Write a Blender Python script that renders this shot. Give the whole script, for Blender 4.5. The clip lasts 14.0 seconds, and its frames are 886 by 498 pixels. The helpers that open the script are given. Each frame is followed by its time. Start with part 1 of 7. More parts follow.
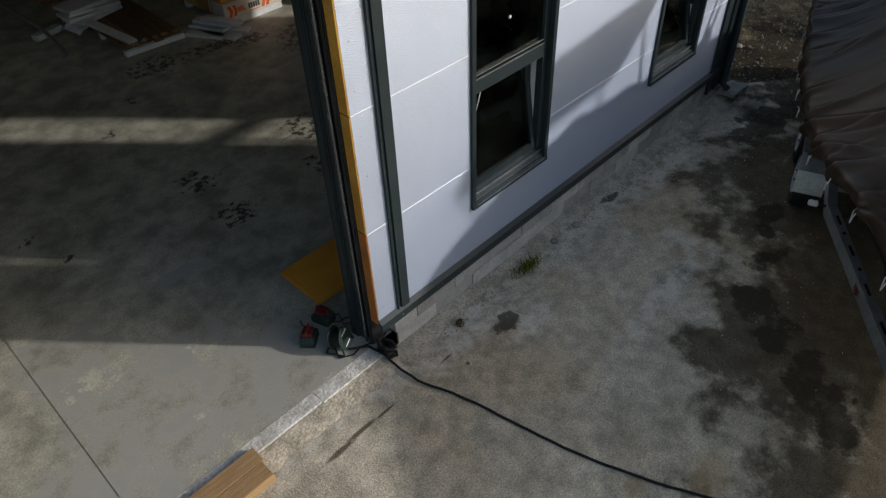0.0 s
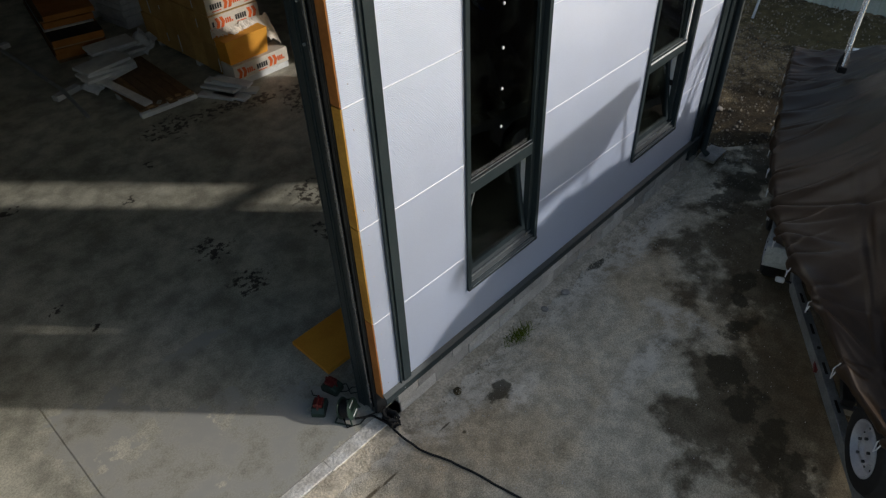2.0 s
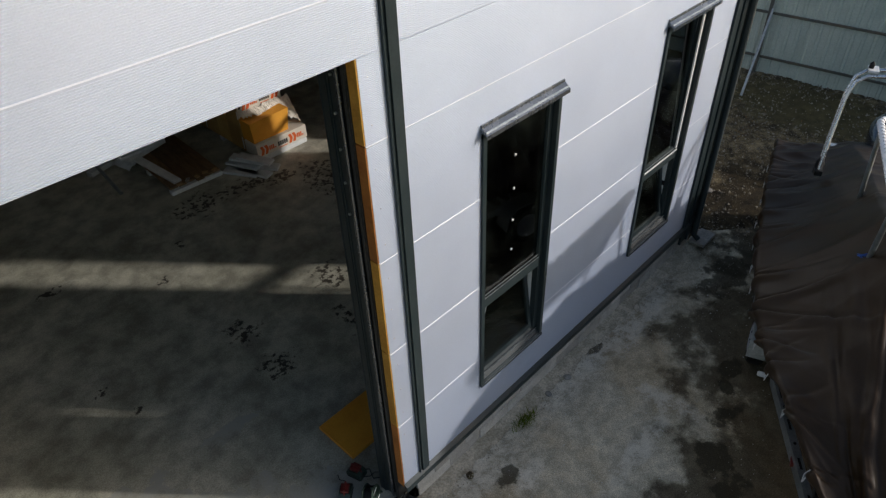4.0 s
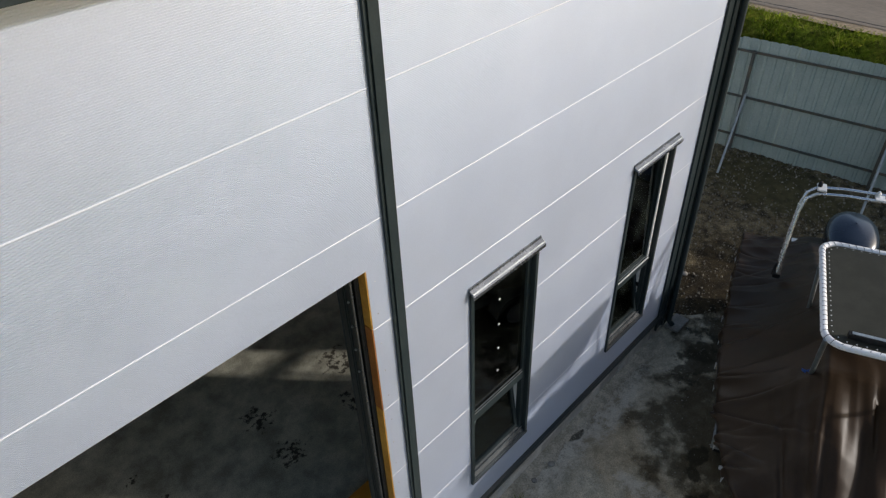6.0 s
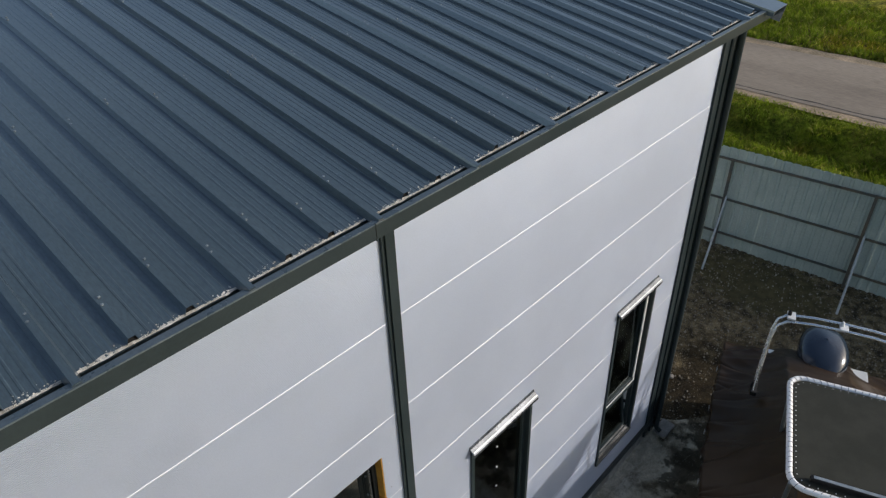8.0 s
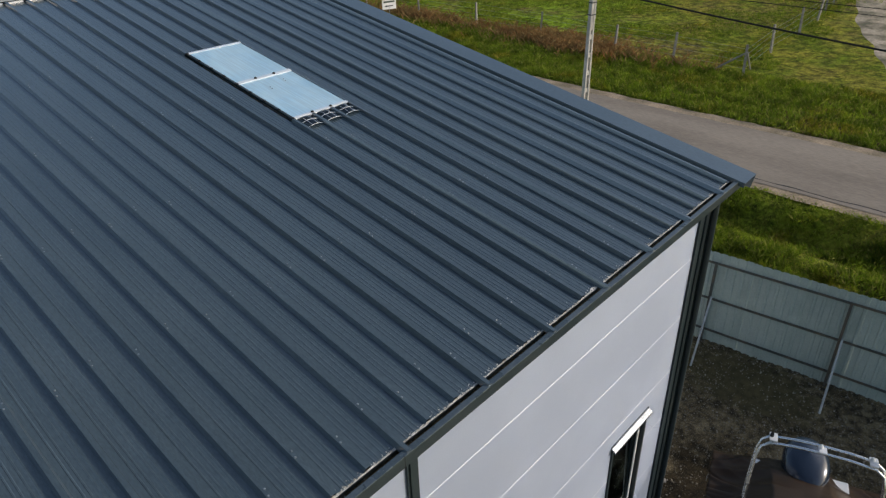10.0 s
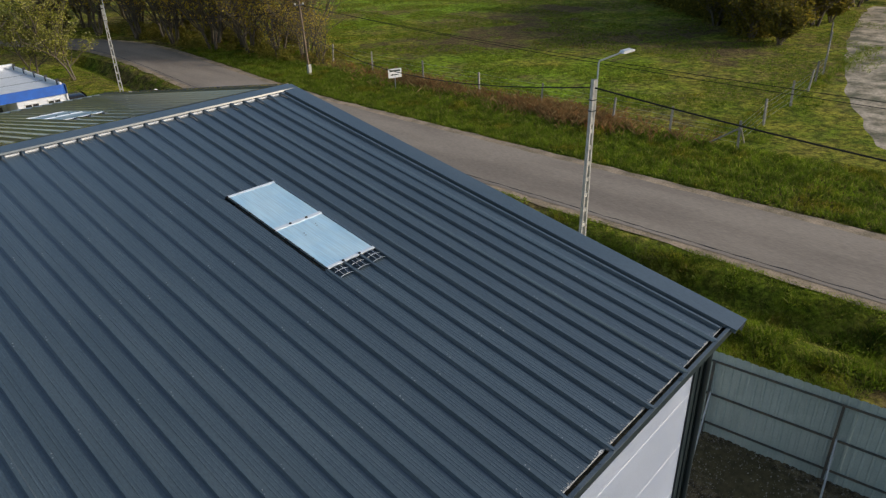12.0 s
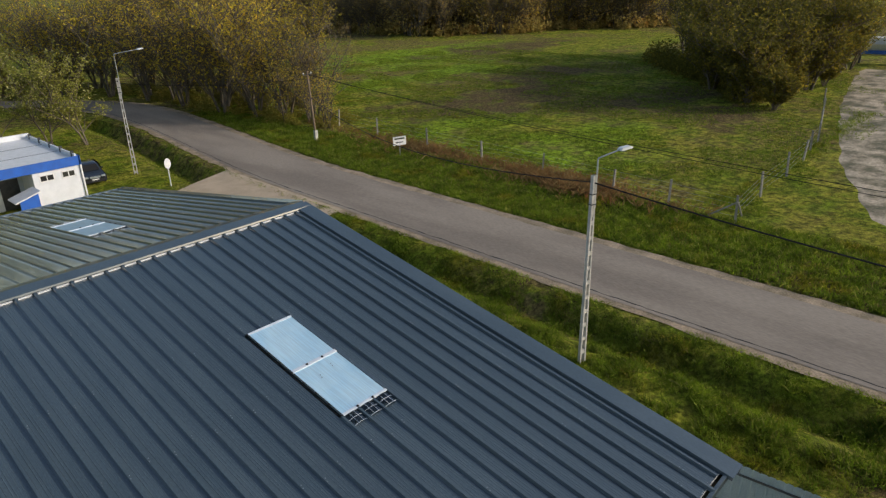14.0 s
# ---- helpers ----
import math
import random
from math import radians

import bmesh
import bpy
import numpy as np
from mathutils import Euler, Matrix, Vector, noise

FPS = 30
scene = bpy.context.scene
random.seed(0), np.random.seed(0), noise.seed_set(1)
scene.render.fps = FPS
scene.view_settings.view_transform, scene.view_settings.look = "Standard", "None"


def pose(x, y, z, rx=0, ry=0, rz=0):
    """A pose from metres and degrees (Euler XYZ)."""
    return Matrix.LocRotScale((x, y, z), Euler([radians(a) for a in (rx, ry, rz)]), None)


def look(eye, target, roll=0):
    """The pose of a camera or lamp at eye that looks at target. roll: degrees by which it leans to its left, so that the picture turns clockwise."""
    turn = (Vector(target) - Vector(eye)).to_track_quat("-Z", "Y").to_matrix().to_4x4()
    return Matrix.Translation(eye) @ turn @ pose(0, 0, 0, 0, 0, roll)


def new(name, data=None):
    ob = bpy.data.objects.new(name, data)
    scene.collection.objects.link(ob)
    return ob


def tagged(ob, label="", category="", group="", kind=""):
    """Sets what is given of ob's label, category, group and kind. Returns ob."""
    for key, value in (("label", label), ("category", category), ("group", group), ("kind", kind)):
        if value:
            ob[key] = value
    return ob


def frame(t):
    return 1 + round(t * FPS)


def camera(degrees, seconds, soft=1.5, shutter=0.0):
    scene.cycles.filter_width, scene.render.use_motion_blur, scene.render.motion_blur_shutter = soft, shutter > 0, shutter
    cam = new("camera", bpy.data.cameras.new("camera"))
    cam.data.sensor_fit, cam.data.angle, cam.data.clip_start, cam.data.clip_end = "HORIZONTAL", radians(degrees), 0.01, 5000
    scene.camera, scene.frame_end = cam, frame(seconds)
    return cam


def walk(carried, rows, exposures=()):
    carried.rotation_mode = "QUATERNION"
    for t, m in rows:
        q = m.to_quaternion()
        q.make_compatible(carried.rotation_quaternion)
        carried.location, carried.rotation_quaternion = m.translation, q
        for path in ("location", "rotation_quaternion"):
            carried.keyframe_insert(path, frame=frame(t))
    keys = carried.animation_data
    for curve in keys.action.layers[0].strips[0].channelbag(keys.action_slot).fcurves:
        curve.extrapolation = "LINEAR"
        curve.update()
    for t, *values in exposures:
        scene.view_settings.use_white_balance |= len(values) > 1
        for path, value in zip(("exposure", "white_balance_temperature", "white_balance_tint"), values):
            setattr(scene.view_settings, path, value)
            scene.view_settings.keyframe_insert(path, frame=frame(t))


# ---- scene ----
cam = camera(67.1, 14.0, soft=1.3)
EXPOSURE = 0.27
PATH = [
    (0, (-2.608, -3.081, 4.523), (-1.554, -2.021, 3.194), -2.5),
    (0.5, (-2.547, -3.096, 4.749), (-1.497, -2.043, 3.411), -2.5),
    (1, (-2.537, -3.135, 4.942), (-1.476, -2.081, 3.614), -2.3),
    (1.5, (-2.557, -3.157, 5.152), (-1.492, -2.092, 3.835), -2.5),
    (2, (-2.597, -3.115, 5.387), (-1.524, -2.043, 4.084), -2.5),
    (2.5, (-2.634, -3.042, 5.659), (-1.553, -1.967, 4.364), -2.3),
    (3, (-2.686, -2.997, 5.944), (-1.594, -1.915, 4.663), -2.2),
    (3.2, (-2.716, -3.006, 6.017), (-1.615, -1.916, 4.752), -2.2),
    (5.3, (-2.717, -3.066, 7.563), (-1.604, -1.963, 6.321), -2.1),
    (5.5, (-2.691, -3.077, 7.674), (-1.57, -1.971, 6.441), -2.1),
    (6, (-2.676, -3.129, 8.078), (-1.546, -2.014, 6.861), -2.2),
    (6.5, (-2.671, -3.144, 8.481), (-1.528, -2.017, 7.287), -2.1),
    (7, (-2.657, -3.125, 8.846), (-1.498, -1.988, 7.68), -2.1),
    (7.5, (-2.642, -3.113, 9.252), (-1.469, -1.965, 8.11), -2.1),
    (8, (-2.631, -3.064, 9.662), (-1.445, -1.91, 8.538), -2.0),
    (8.2, (-2.604, -3.038, 9.803), (-1.412, -1.881, 8.689), -2.0),
    (10.3, (-2.685, -2.887, 11.452), (-1.418, -1.698, 10.463), -1.7),
    (10.5, (-2.688, -2.88, 11.606), (-1.416, -1.685, 10.629), -1.7),
    (11, (-2.768, -2.878, 12.03), (-1.485, -1.673, 11.08), -1.6),
    (11.5, (-2.855, -2.847, 12.457), (-1.56, -1.633, 11.536), -1.5),
    (12, (-2.919, -2.796, 12.865), (-1.611, -1.574, 11.973), -1.4),
    (12.5, (-2.896, -2.748, 13.281), (-1.577, -1.517, 12.419), -1.3),
    (13, (-2.883, -2.72, 13.7), (-1.554, -1.478, 12.868), -1.2),
    (13.5, (-2.879, -2.678, 14.141), (-1.541, -1.426, 13.339), -1.2),
    (14, (-2.901, -2.662, 14.573), (-1.553, -1.4, 13.804), -1.3),
]
walk(cam, [(t, look(eye, target, roll)) for t, eye, target, roll in PATH], exposures=[(0, EXPOSURE), (14, EXPOSURE)])

# ---- world and light ----
SUN_H = Vector((0.647, -0.762))          # towards the sun, seen from above
SUN_E = radians(20.7)
sun_dir = Vector((SUN_H.x * math.cos(SUN_E), SUN_H.y * math.cos(SUN_E), math.sin(SUN_E)))
world = bpy.data.worlds.new("sky")
scene.world = world
world.use_nodes = True
wn = world.node_tree
sky = wn.nodes.new("ShaderNodeTexSky")
sky.sky_type, sky.sun_disc = "NISHITA", False
sky.sun_elevation, sky.sun_rotation = SUN_E, math.atan2(SUN_H.x, SUN_H.y)
sky.air_density, sky.dust_density, sky.ozone_density = 1.0, 2.0, 0.9
wn.links.new(sky.outputs[0], wn.nodes["Background"].inputs[0])
wn.nodes["Background"].inputs[1].default_value = 0.120
sun = new("sun", bpy.data.lights.new("sun", "SUN"))
sun.data.energy, sun.data.angle, sun.data.color = 1.95, radians(1.6), (1.0, 0.955, 0.92)
sun.matrix_world = look(sun_dir * 60, (0, 0, 0))


# ---- materials ----
def nodes_of(name):
    m = bpy.data.materials.new(name)
    m.use_nodes = True
    nt = m.node_tree
    return m, nt, nt.nodes["Principled BSDF"]


def noise_node(nt, vec, scale, detail=4.0, rough=0.6):
    n = nt.nodes.new("ShaderNodeTexNoise")
    n.inputs["Scale"].default_value, n.inputs["Detail"].default_value, n.inputs["Roughness"].default_value = scale, detail, rough
    nt.links.new(vec, n.inputs["Vector"])
    return n.outputs["Fac"]


def ramp(nt, fac, lo, hi):
    n = nt.nodes.new("ShaderNodeMapRange")
    n.inputs[1].default_value, n.inputs[2].default_value = lo, hi
    n.interpolation_type = "SMOOTHSTEP"
    nt.links.new(fac, n.inputs[0])
    return n.outputs[0]


def mix(nt, fac, a, b, kind="MIX"):
    n = nt.nodes.new("ShaderNodeMix")
    n.data_type, n.blend_type = "RGBA", kind
    for sock, v in ((n.inputs[0], fac), (n.inputs[6], a), (n.inputs[7], b)):
        if isinstance(v, bpy.types.NodeSocket):
            nt.links.new(v, sock)
        elif isinstance(v, tuple):
            sock.default_value = (*v[:3], 1)
        else:
            sock.default_value = v
    return n.outputs[2]


def calc(nt, op, a, b=0.0):
    n = nt.nodes.new("ShaderNodeMath")
    n.operation = op
    for sock, v in ((n.inputs[0], a), (n.inputs[1], b)):
        if isinstance(v, bpy.types.NodeSocket):
            nt.links.new(v, sock)
        else:
            sock.default_value = v
    return n.outputs[0]


def bump(nt, bsdf, height, strength, dist):
    n = nt.nodes.new("ShaderNodeBump")
    n.inputs["Strength"].default_value, n.inputs["Distance"].default_value = strength, dist
    nt.links.new(height, n.inputs["Height"])
    nt.links.new(n.outputs[0], bsdf.inputs["Normal"])


def mat(name, c1, c2, rough=0.6, metal=0.0, s1=3.0, s2=40.0, grain=0.2, relief=0.25, dist=0.004,
        coat=0.0, rand=0.0, island=0.0, stretch=(1, 1, 1), rvar=0.15, spec=0.5, coat_ior=1.5):
    """Two colours mixed by a broad noise, with a fine grain and relief."""
    m, nt, b = nodes_of(name)
    tc = nt.nodes.new("ShaderNodeTexCoord").outputs["Object"]
    mp = nt.nodes.new("ShaderNodeMapping")
    mp.inputs["Scale"].default_value = stretch
    nt.links.new(tc, mp.inputs[0])
    v = mp.outputs[0]
    big, fine = noise_node(nt, v, s1), noise_node(nt, v, s2, 6)
    col = mix(nt, ramp(nt, big, 0.35, 0.65), c1, c2)
    g = ramp(nt, fine, 0.25, 0.75)
    col = mix(nt, 1.0, col, mix(nt, g, (1 - grain,) * 3, (1 + grain,) * 3), "MULTIPLY")
    if rand or island:
        if rand:
            r = nt.nodes.new("ShaderNodeObjectInfo").outputs["Random"]
            k = rand
        else:
            r = nt.nodes.new("ShaderNodeNewGeometry").outputs["Random Per Island"]
            k = island
        col = mix(nt, 1.0, col, mix(nt, r, (1 - k,) * 3, (1 + k,) * 3), "MULTIPLY")
    nt.links.new(col, b.inputs["Base Color"])
    b.inputs["Metallic"].default_value = metal
    b.inputs["Coat Weight"].default_value, b.inputs["Coat IOR"].default_value = coat, coat_ior
    b.inputs["Specular IOR Level"].default_value = spec
    rr = nt.nodes.new("ShaderNodeMapRange")
    rr.inputs[3].default_value, rr.inputs[4].default_value = max(0.03, rough - rvar), min(1, rough + rvar)
    nt.links.new(big, rr.inputs[0])
    nt.links.new(rr.outputs[0], b.inputs["Roughness"])
    if relief:
        bump(nt, b, fine, relief, dist)
    return m


def blots(nt, vec, spots, edge=0.5, scale=6.0, far=1.08, near=0.9):
    """Mask of irregular stains: spots are (x, y, rx, ry) in metres."""
    wob = noise_node(nt, vec, scale, 5, 0.65)
    out = None
    for x, y, rx, ry in spots:
        s = nt.nodes.new("ShaderNodeVectorMath")
        s.operation = "SUBTRACT"
        s.inputs[1].default_value = (x, y, 0)
        nt.links.new(vec, s.inputs[0])
        k = nt.nodes.new("ShaderNodeVectorMath")
        k.operation = "MULTIPLY"
        k.inputs[1].default_value = (1 / rx, 1 / ry, 0)
        nt.links.new(s.outputs[0], k.inputs[0])
        ln = nt.nodes.new("ShaderNodeVectorMath")
        ln.operation = "LENGTH"
        nt.links.new(k.outputs[0], ln.inputs[0])
        d = calc(nt, "ADD", ln.outputs["Value"], calc(nt, "MULTIPLY", calc(nt, "SUBTRACT", wob, 0.5), edge * 4))
        o = ramp(nt, d, far, near)
        out = o if out is None else calc(nt, "MAXIMUM", out, o)
    return out


def ground_mat(name, base1, base2, dark, spots, pale, pale_spots, s1, rough, wet_rough, relief, edge=0.5, speck=0.0, damp_shade=(), midc=0.18, broken=0.0, finec=0.2):
    m, nt, b = nodes_of(name)
    v = nt.nodes.new("ShaderNodeTexCoord").outputs["Object"]
    big, mid, fine = noise_node(nt, v, s1, 6), noise_node(nt, v, s1 * 6, 5), noise_node(nt, v, 60, 6, 0.7)
    col = mix(nt, ramp(nt, big, 0.32, 0.68), base1, base2)
    col = mix(nt, 1.0, col, mix(nt, ramp(nt, mid, 0.3, 0.7), (1 - midc,) * 3, (1 + midc * 0.85,) * 3), "MULTIPLY")
    col = mix(nt, 1.0, col, mix(nt, ramp(nt, fine, 0.3, 0.7), (1 - finec * 1.1,) * 3, (1 + finec,) * 3), "MULTIPLY")
    if speck:
        vo = nt.nodes.new("ShaderNodeTexVoronoi")
        vo.inputs["Scale"].default_value = 28
        nt.links.new(v, vo.inputs["Vector"])
        col = mix(nt, calc(nt, "MULTIPLY", ramp(nt, vo.outputs["Distance"], 0.22, 0.1), speck), col, (0.42, 0.4, 0.36))
    if pale_spots:
        pm = calc(nt, "MULTIPLY", blots(nt, v, pale_spots, 0.8, 3.0), ramp(nt, mid, 0.3, 0.62))
        col = mix(nt, pm, col, pale)
    if damp_shade:
        col = mix(nt, calc(nt, "MULTIPLY", blots(nt, v, damp_shade, 0.45, 1.6, 1.3, 0.7), 0.9), col, mix(nt, 1.0, col, (0.23, 0.205, 0.16), "MULTIPLY"))
    rough_sock = None
    if spots:
        dm = blots(nt, v, spots, edge, 6.0, 1.18, 0.78)
        if broken:
            dm = calc(nt, "MULTIPLY", dm, ramp(nt, noise_node(nt, v, broken, 3, 0.6), 0.49, 0.55))
        col = mix(nt, calc(nt, "MULTIPLY", dm, 0.95), col, mix(nt, ramp(nt, mid, 0.3, 0.7), dark, tuple(c * 1.7 for c in dark)))
        n = nt.nodes.new("ShaderNodeMapRange")
        n.inputs[3].default_value, n.inputs[4].default_value = rough, wet_rough
        nt.links.new(dm, n.inputs[0])
        rough_sock = n.outputs[0]
    nt.links.new(col, b.inputs["Base Color"])
    if rough_sock:
        nt.links.new(rough_sock, b.inputs["Roughness"])
    else:
        b.inputs["Roughness"].default_value = rough
    b.inputs["Specular IOR Level"].default_value = 0.25
    h = calc(nt, "ADD", fine, calc(nt, "MULTIPLY", mid, 1.5))
    bump(nt, b, h, relief, 0.01)
    return m


PANEL = mat("silver_white_panel_paint", (0.598, 0.652, 0.748), (0.628, 0.682, 0.778), 0.58, 0.75, 0.8, 90, 0.03, 0.0, 0.002, rvar=0.03)
JOINT = mat("white_joint_seal", (0.74, 0.77, 0.84), (0.78, 0.81, 0.87), 0.5, 0, 3, 60, 0.04, 0.05)
TRIM = mat("anthracite_trim", (0.021, 0.031, 0.034), (0.028, 0.039, 0.042), 0.38, 0.0, 2, 60, 0.1, 0.05, 0.002, spec=0.35)
ROOF = mat("anthracite_roof_sheet", (0.046, 0.067, 0.078), (0.061, 0.085, 0.097), 0.34, 0.0, 1.3, 70, 0.22, 0.05, 0.003, rand=0.07, spec=0.5, coat=1.0, coat_ior=1.88,
           stretch=(1, 0.25, 1))
FOAM = mat("yellow_foam_core", (0.62, 0.33, 0.05), (0.50, 0.24, 0.03), 0.8, 0, 3, 60, 0.15, 0.3, rand=0.12)
FOAM_AGED = mat("aged_foam_core", (0.42, 0.16, 0.03), (0.34, 0.12, 0.02), 0.8, 0, 3, 60, 0.15, 0.3)
XPS = mat("orange_foam_board", (0.82, 0.37, 0.035), (0.74, 0.31, 0.03), 0.75, 0, 2, 80, 0.08, 0.15, 0.002)
XPS_SIDE = mat("brown_foam_edge", (0.52, 0.33, 0.11), (0.42, 0.25, 0.075), 0.8, 0, 2, 50, 0.15, 0.3, rand=0.15)
CRUMB = mat("cut_foam_crumbs", (0.62, 0.60, 0.55), (0.30, 0.28, 0.24), 0.9, 0, 9, 60, 0.3, 0.6, 0.01)
BLOCK = mat("concrete_block", (0.42, 0.41, 0.38), (0.52, 0.51, 0.48), 0.9, 0, 5, 70, 0.2, 0.6, 0.004, rand=0.25)
DUSTY = mat("pale_dusty_cement", (0.80, 0.78, 0.72), (0.56, 0.53, 0.46), 0.95, 0, 6, 40, 0.25, 0.8, 0.015)
MORTAR = mat("rough_cement_fill", (0.60, 0.53, 0.41), (0.40, 0.35, 0.26), 0.95, 0, 6, 40, 0.3, 0.9, 0.02)
STEEL = mat("dark_steel", (0.05, 0.055, 0.06), (0.08, 0.085, 0.09), 0.4, 0.7, 3, 40, 0.15, 0.1)
GALV = mat("galvanised_steel", (0.33, 0.36, 0.37), (0.45, 0.48, 0.49), 0.42, 0.8, 6, 50, 0.15, 0.1)
ALU = mat("bright_aluminium", (0.72, 0.73, 0.74), (0.8, 0.8, 0.8), 0.25, 0.9, 5, 60, 0.05, 0.03)
SCREW = mat("dull_zinc_screws", (0.20, 0.23, 0.25), (0.14, 0.165, 0.18), 0.45, 0.3, 3, 50, 0.15, 0.05)
RIM = mat("pale_gutter_lip", (0.085, 0.110, 0.125), (0.12, 0.145, 0.16), 0.3, 0.2, 3, 50, 0.15, 0.05)
WRAP = mat("white_tape_wrap", (0.95, 0.95, 0.95), (0.90, 0.90, 0.91), 0.6, 0, 6, 60, 0.05, 0.1)
SILVER = mat("silver_wheel_paint", (0.40, 0.41, 0.43), (0.33, 0.34, 0.36), 0.32, 0.1, 6, 60, 0.08, 0.03)
WHITE = mat("white_coating", (0.78, 0.78, 0.78), (0.70, 0.70, 0.69), 0.4, 0, 3, 50, 0.06, 0.05)
BLACK = mat("black_rubber", (0.012, 0.012, 0.012), (0.020, 0.020, 0.020), 0.65, 0, 8, 60, 0.2, 0.2, spec=0.22)
TARP = mat("brown_tarpaulin", (0.032, 0.0185, 0.009), (0.043, 0.0255, 0.0135), 0.42, 0, 1.5, 90, 0.15, 0.12, 0.002, spec=0.22, rvar=0.08)
CANVAS = mat("olive_grey_canvas", (0.032, 0.034, 0.027), (0.046, 0.047, 0.039), 0.75, 0, 2, 120, 0.15, 0.15, 0.002, spec=0.15)
NAVY = mat("navy_gloss_cowling", (0.018, 0.028, 0.048), (0.022, 0.034, 0.056), 0.2, 0.2, 3, 60, 0.05, 0.0, coat=0.5, rvar=0.04)
FLASH = mat("grey_folded_flashing", (0.17, 0.185, 0.205), (0.22, 0.235, 0.255), 0.26, 0.8, 4, 60, 0.08, 0.04)
GELCOAT = mat("white_gelcoat", (0.75, 0.75, 0.73), (0.68, 0.68, 0.66), 0.25, 0, 2, 60, 0.05, 0.03)
WOOD = mat("raw_pine_board", (0.42, 0.27, 0.13), (0.34, 0.20, 0.09), 0.75, 0, 4, 60, 0.2, 0.35, 0.003, stretch=(1, 8, 8))
POLEWOOD = mat("weathered_pole_wood", (0.24, 0.17, 0.11), (0.17, 0.125, 0.085), 0.9, 0, 3, 40, 0.25, 0.4, 0.004, stretch=(6, 6, 0.5))
OLDWOOD = mat("dark_weathered_board", (0.13, 0.075, 0.035), (0.20, 0.12, 0.06), 0.85, 0, 5, 50, 0.3, 0.5, 0.004, rand=0.3, stretch=(6, 1, 6))
EPS = mat("white_polystyrene", (0.72, 0.73, 0.72), (0.60, 0.61, 0.60), 0.8, 0, 4, 120, 0.12, 0.4, 0.003, rand=0.1)
FILM = mat("white_plastic_film", (0.66, 0.68, 0.69), (0.52, 0.54, 0.55), 0.35, 0, 5, 60, 0.1, 0.2, 0.004)
ORANGE = mat("orange_print", (0.72, 0.13, 0.02), (0.66, 0.11, 0.02), 0.45, 0, 8, 60, 0.05, 0)
INK = mat("black_print", (0.03, 0.03, 0.03), (0.045, 0.045, 0.045), 0.5, 0, 8, 60, 0.05, 0)
PACK = mat("printed_white_wrap", (0.72, 0.66, 0.56), (0.64, 0.58, 0.49), 0.35, 0, 3, 40, 0.08, 0.2, 0.004)
RED = mat("red_plastic", (0.15, 0.02, 0.017), (0.12, 0.017, 0.015), 0.45, 0, 8, 60, 0.1, 0.05)
GREEN = mat("dark_green_plastic", (0.020, 0.040, 0.030), (0.028, 0.050, 0.036), 0.45, 0, 8, 60, 0.1, 0.05)
FENCE = mat("pale_green_fence_sheet", (0.50, 0.575, 0.52), (0.42, 0.50, 0.455), 0.5, 0.1, 1.5, 30, 0.1, 0.06, rand=0.06)
FENCE_RAIL = mat("grey_fence_rail", (0.12, 0.13, 0.12), (0.20, 0.17, 0.13), 0.5, 0.5, 3, 40, 0.1, 0.1)
CONCRETE = mat("pale_pole_concrete", (0.50, 0.48, 0.43), (0.38, 0.36, 0.32), 0.9, 0, 3, 50, 0.2, 0.4)
POST = mat("weathered_post_concrete", (0.34, 0.31, 0.27), (0.24, 0.22, 0.19), 0.9, 0, 4, 40, 0.25, 0.4, rand=0.2)
ASPHALT = mat("worn_asphalt", (0.235, 0.195, 0.155), (0.325, 0.272, 0.215), 0.92, 0, 0.3, 14, 0.16, 0.0, stretch=(1, 0.22, 1), spec=0.15)
GRAVEL = mat("pale_road_shoulder", (0.42, 0.31, 0.20), (0.22, 0.17, 0.10), 0.95, 0, 0.7, 12, 0.35, 0.7, 0.02)
SAND = mat("pale_dirt_track", (0.50, 0.40, 0.28), (0.11, 0.10, 0.05), 0.95, 0, 0.42, 5, 0.35, 0.6, 0.03)
DRIVE = mat("light_concrete_drive", (0.52, 0.40, 0.27), (0.44, 0.34, 0.225), 0.9, 0, 0.6, 30, 0.15, 0.3)
BLUE = mat("blue_fascia", (0.02, 0.12, 0.50), (0.02, 0.10, 0.42), 0.4, 0, 2, 40, 0.06, 0.03)
RENDERED = mat("white_render", (0.72, 0.74, 0.77), (0.64, 0.66, 0.69), 0.85, 0, 1, 40, 0.06, 0.2)
CARPAINT = mat("black_car_paint", (0.012, 0.013, 0.015), (0.016, 0.017, 0.02), 0.12, 0.1, 3, 60, 0.05, 0, coat=1.0, rvar=0.03)
BARK = mat("grey_brown_bark", (0.17, 0.135, 0.092), (0.10, 0.08, 0.055), 0.95, 0, 4, 30, 0.3, 0.7, 0.02, stretch=(3, 3, 0.6))
STONE = mat("pale_stones", (0.30, 0.265, 0.21), (0.19, 0.165, 0.125), 0.9, 0, 5, 40, 0.2, 0.4, island=0.35)
# the last blots darken the hall corner for wet soil and the boat's shadow
SOIL = ground_mat("dark_stony_soil", (0.092, 0.070, 0.036), (0.180, 0.140, 0.078), (0.070, 0.058, 0.026),
                  [(9.5, 2.6, 1.4, 0.9), (11.2, 0.2, 0.9, 1.6), (8.2, 5, 0.8, 2)], (0.2, 0.17, 0.13), [(7.4, 1.0, 0.4, 0.5)],
                  0.9, 0.97, 0.95, 1.3, speck=1.0, midc=0.7, finec=0.75, damp_shade=[(7.2, -0.6, 1.7, 1.3), (6.3, 0.6, 0.7, 0.8)])
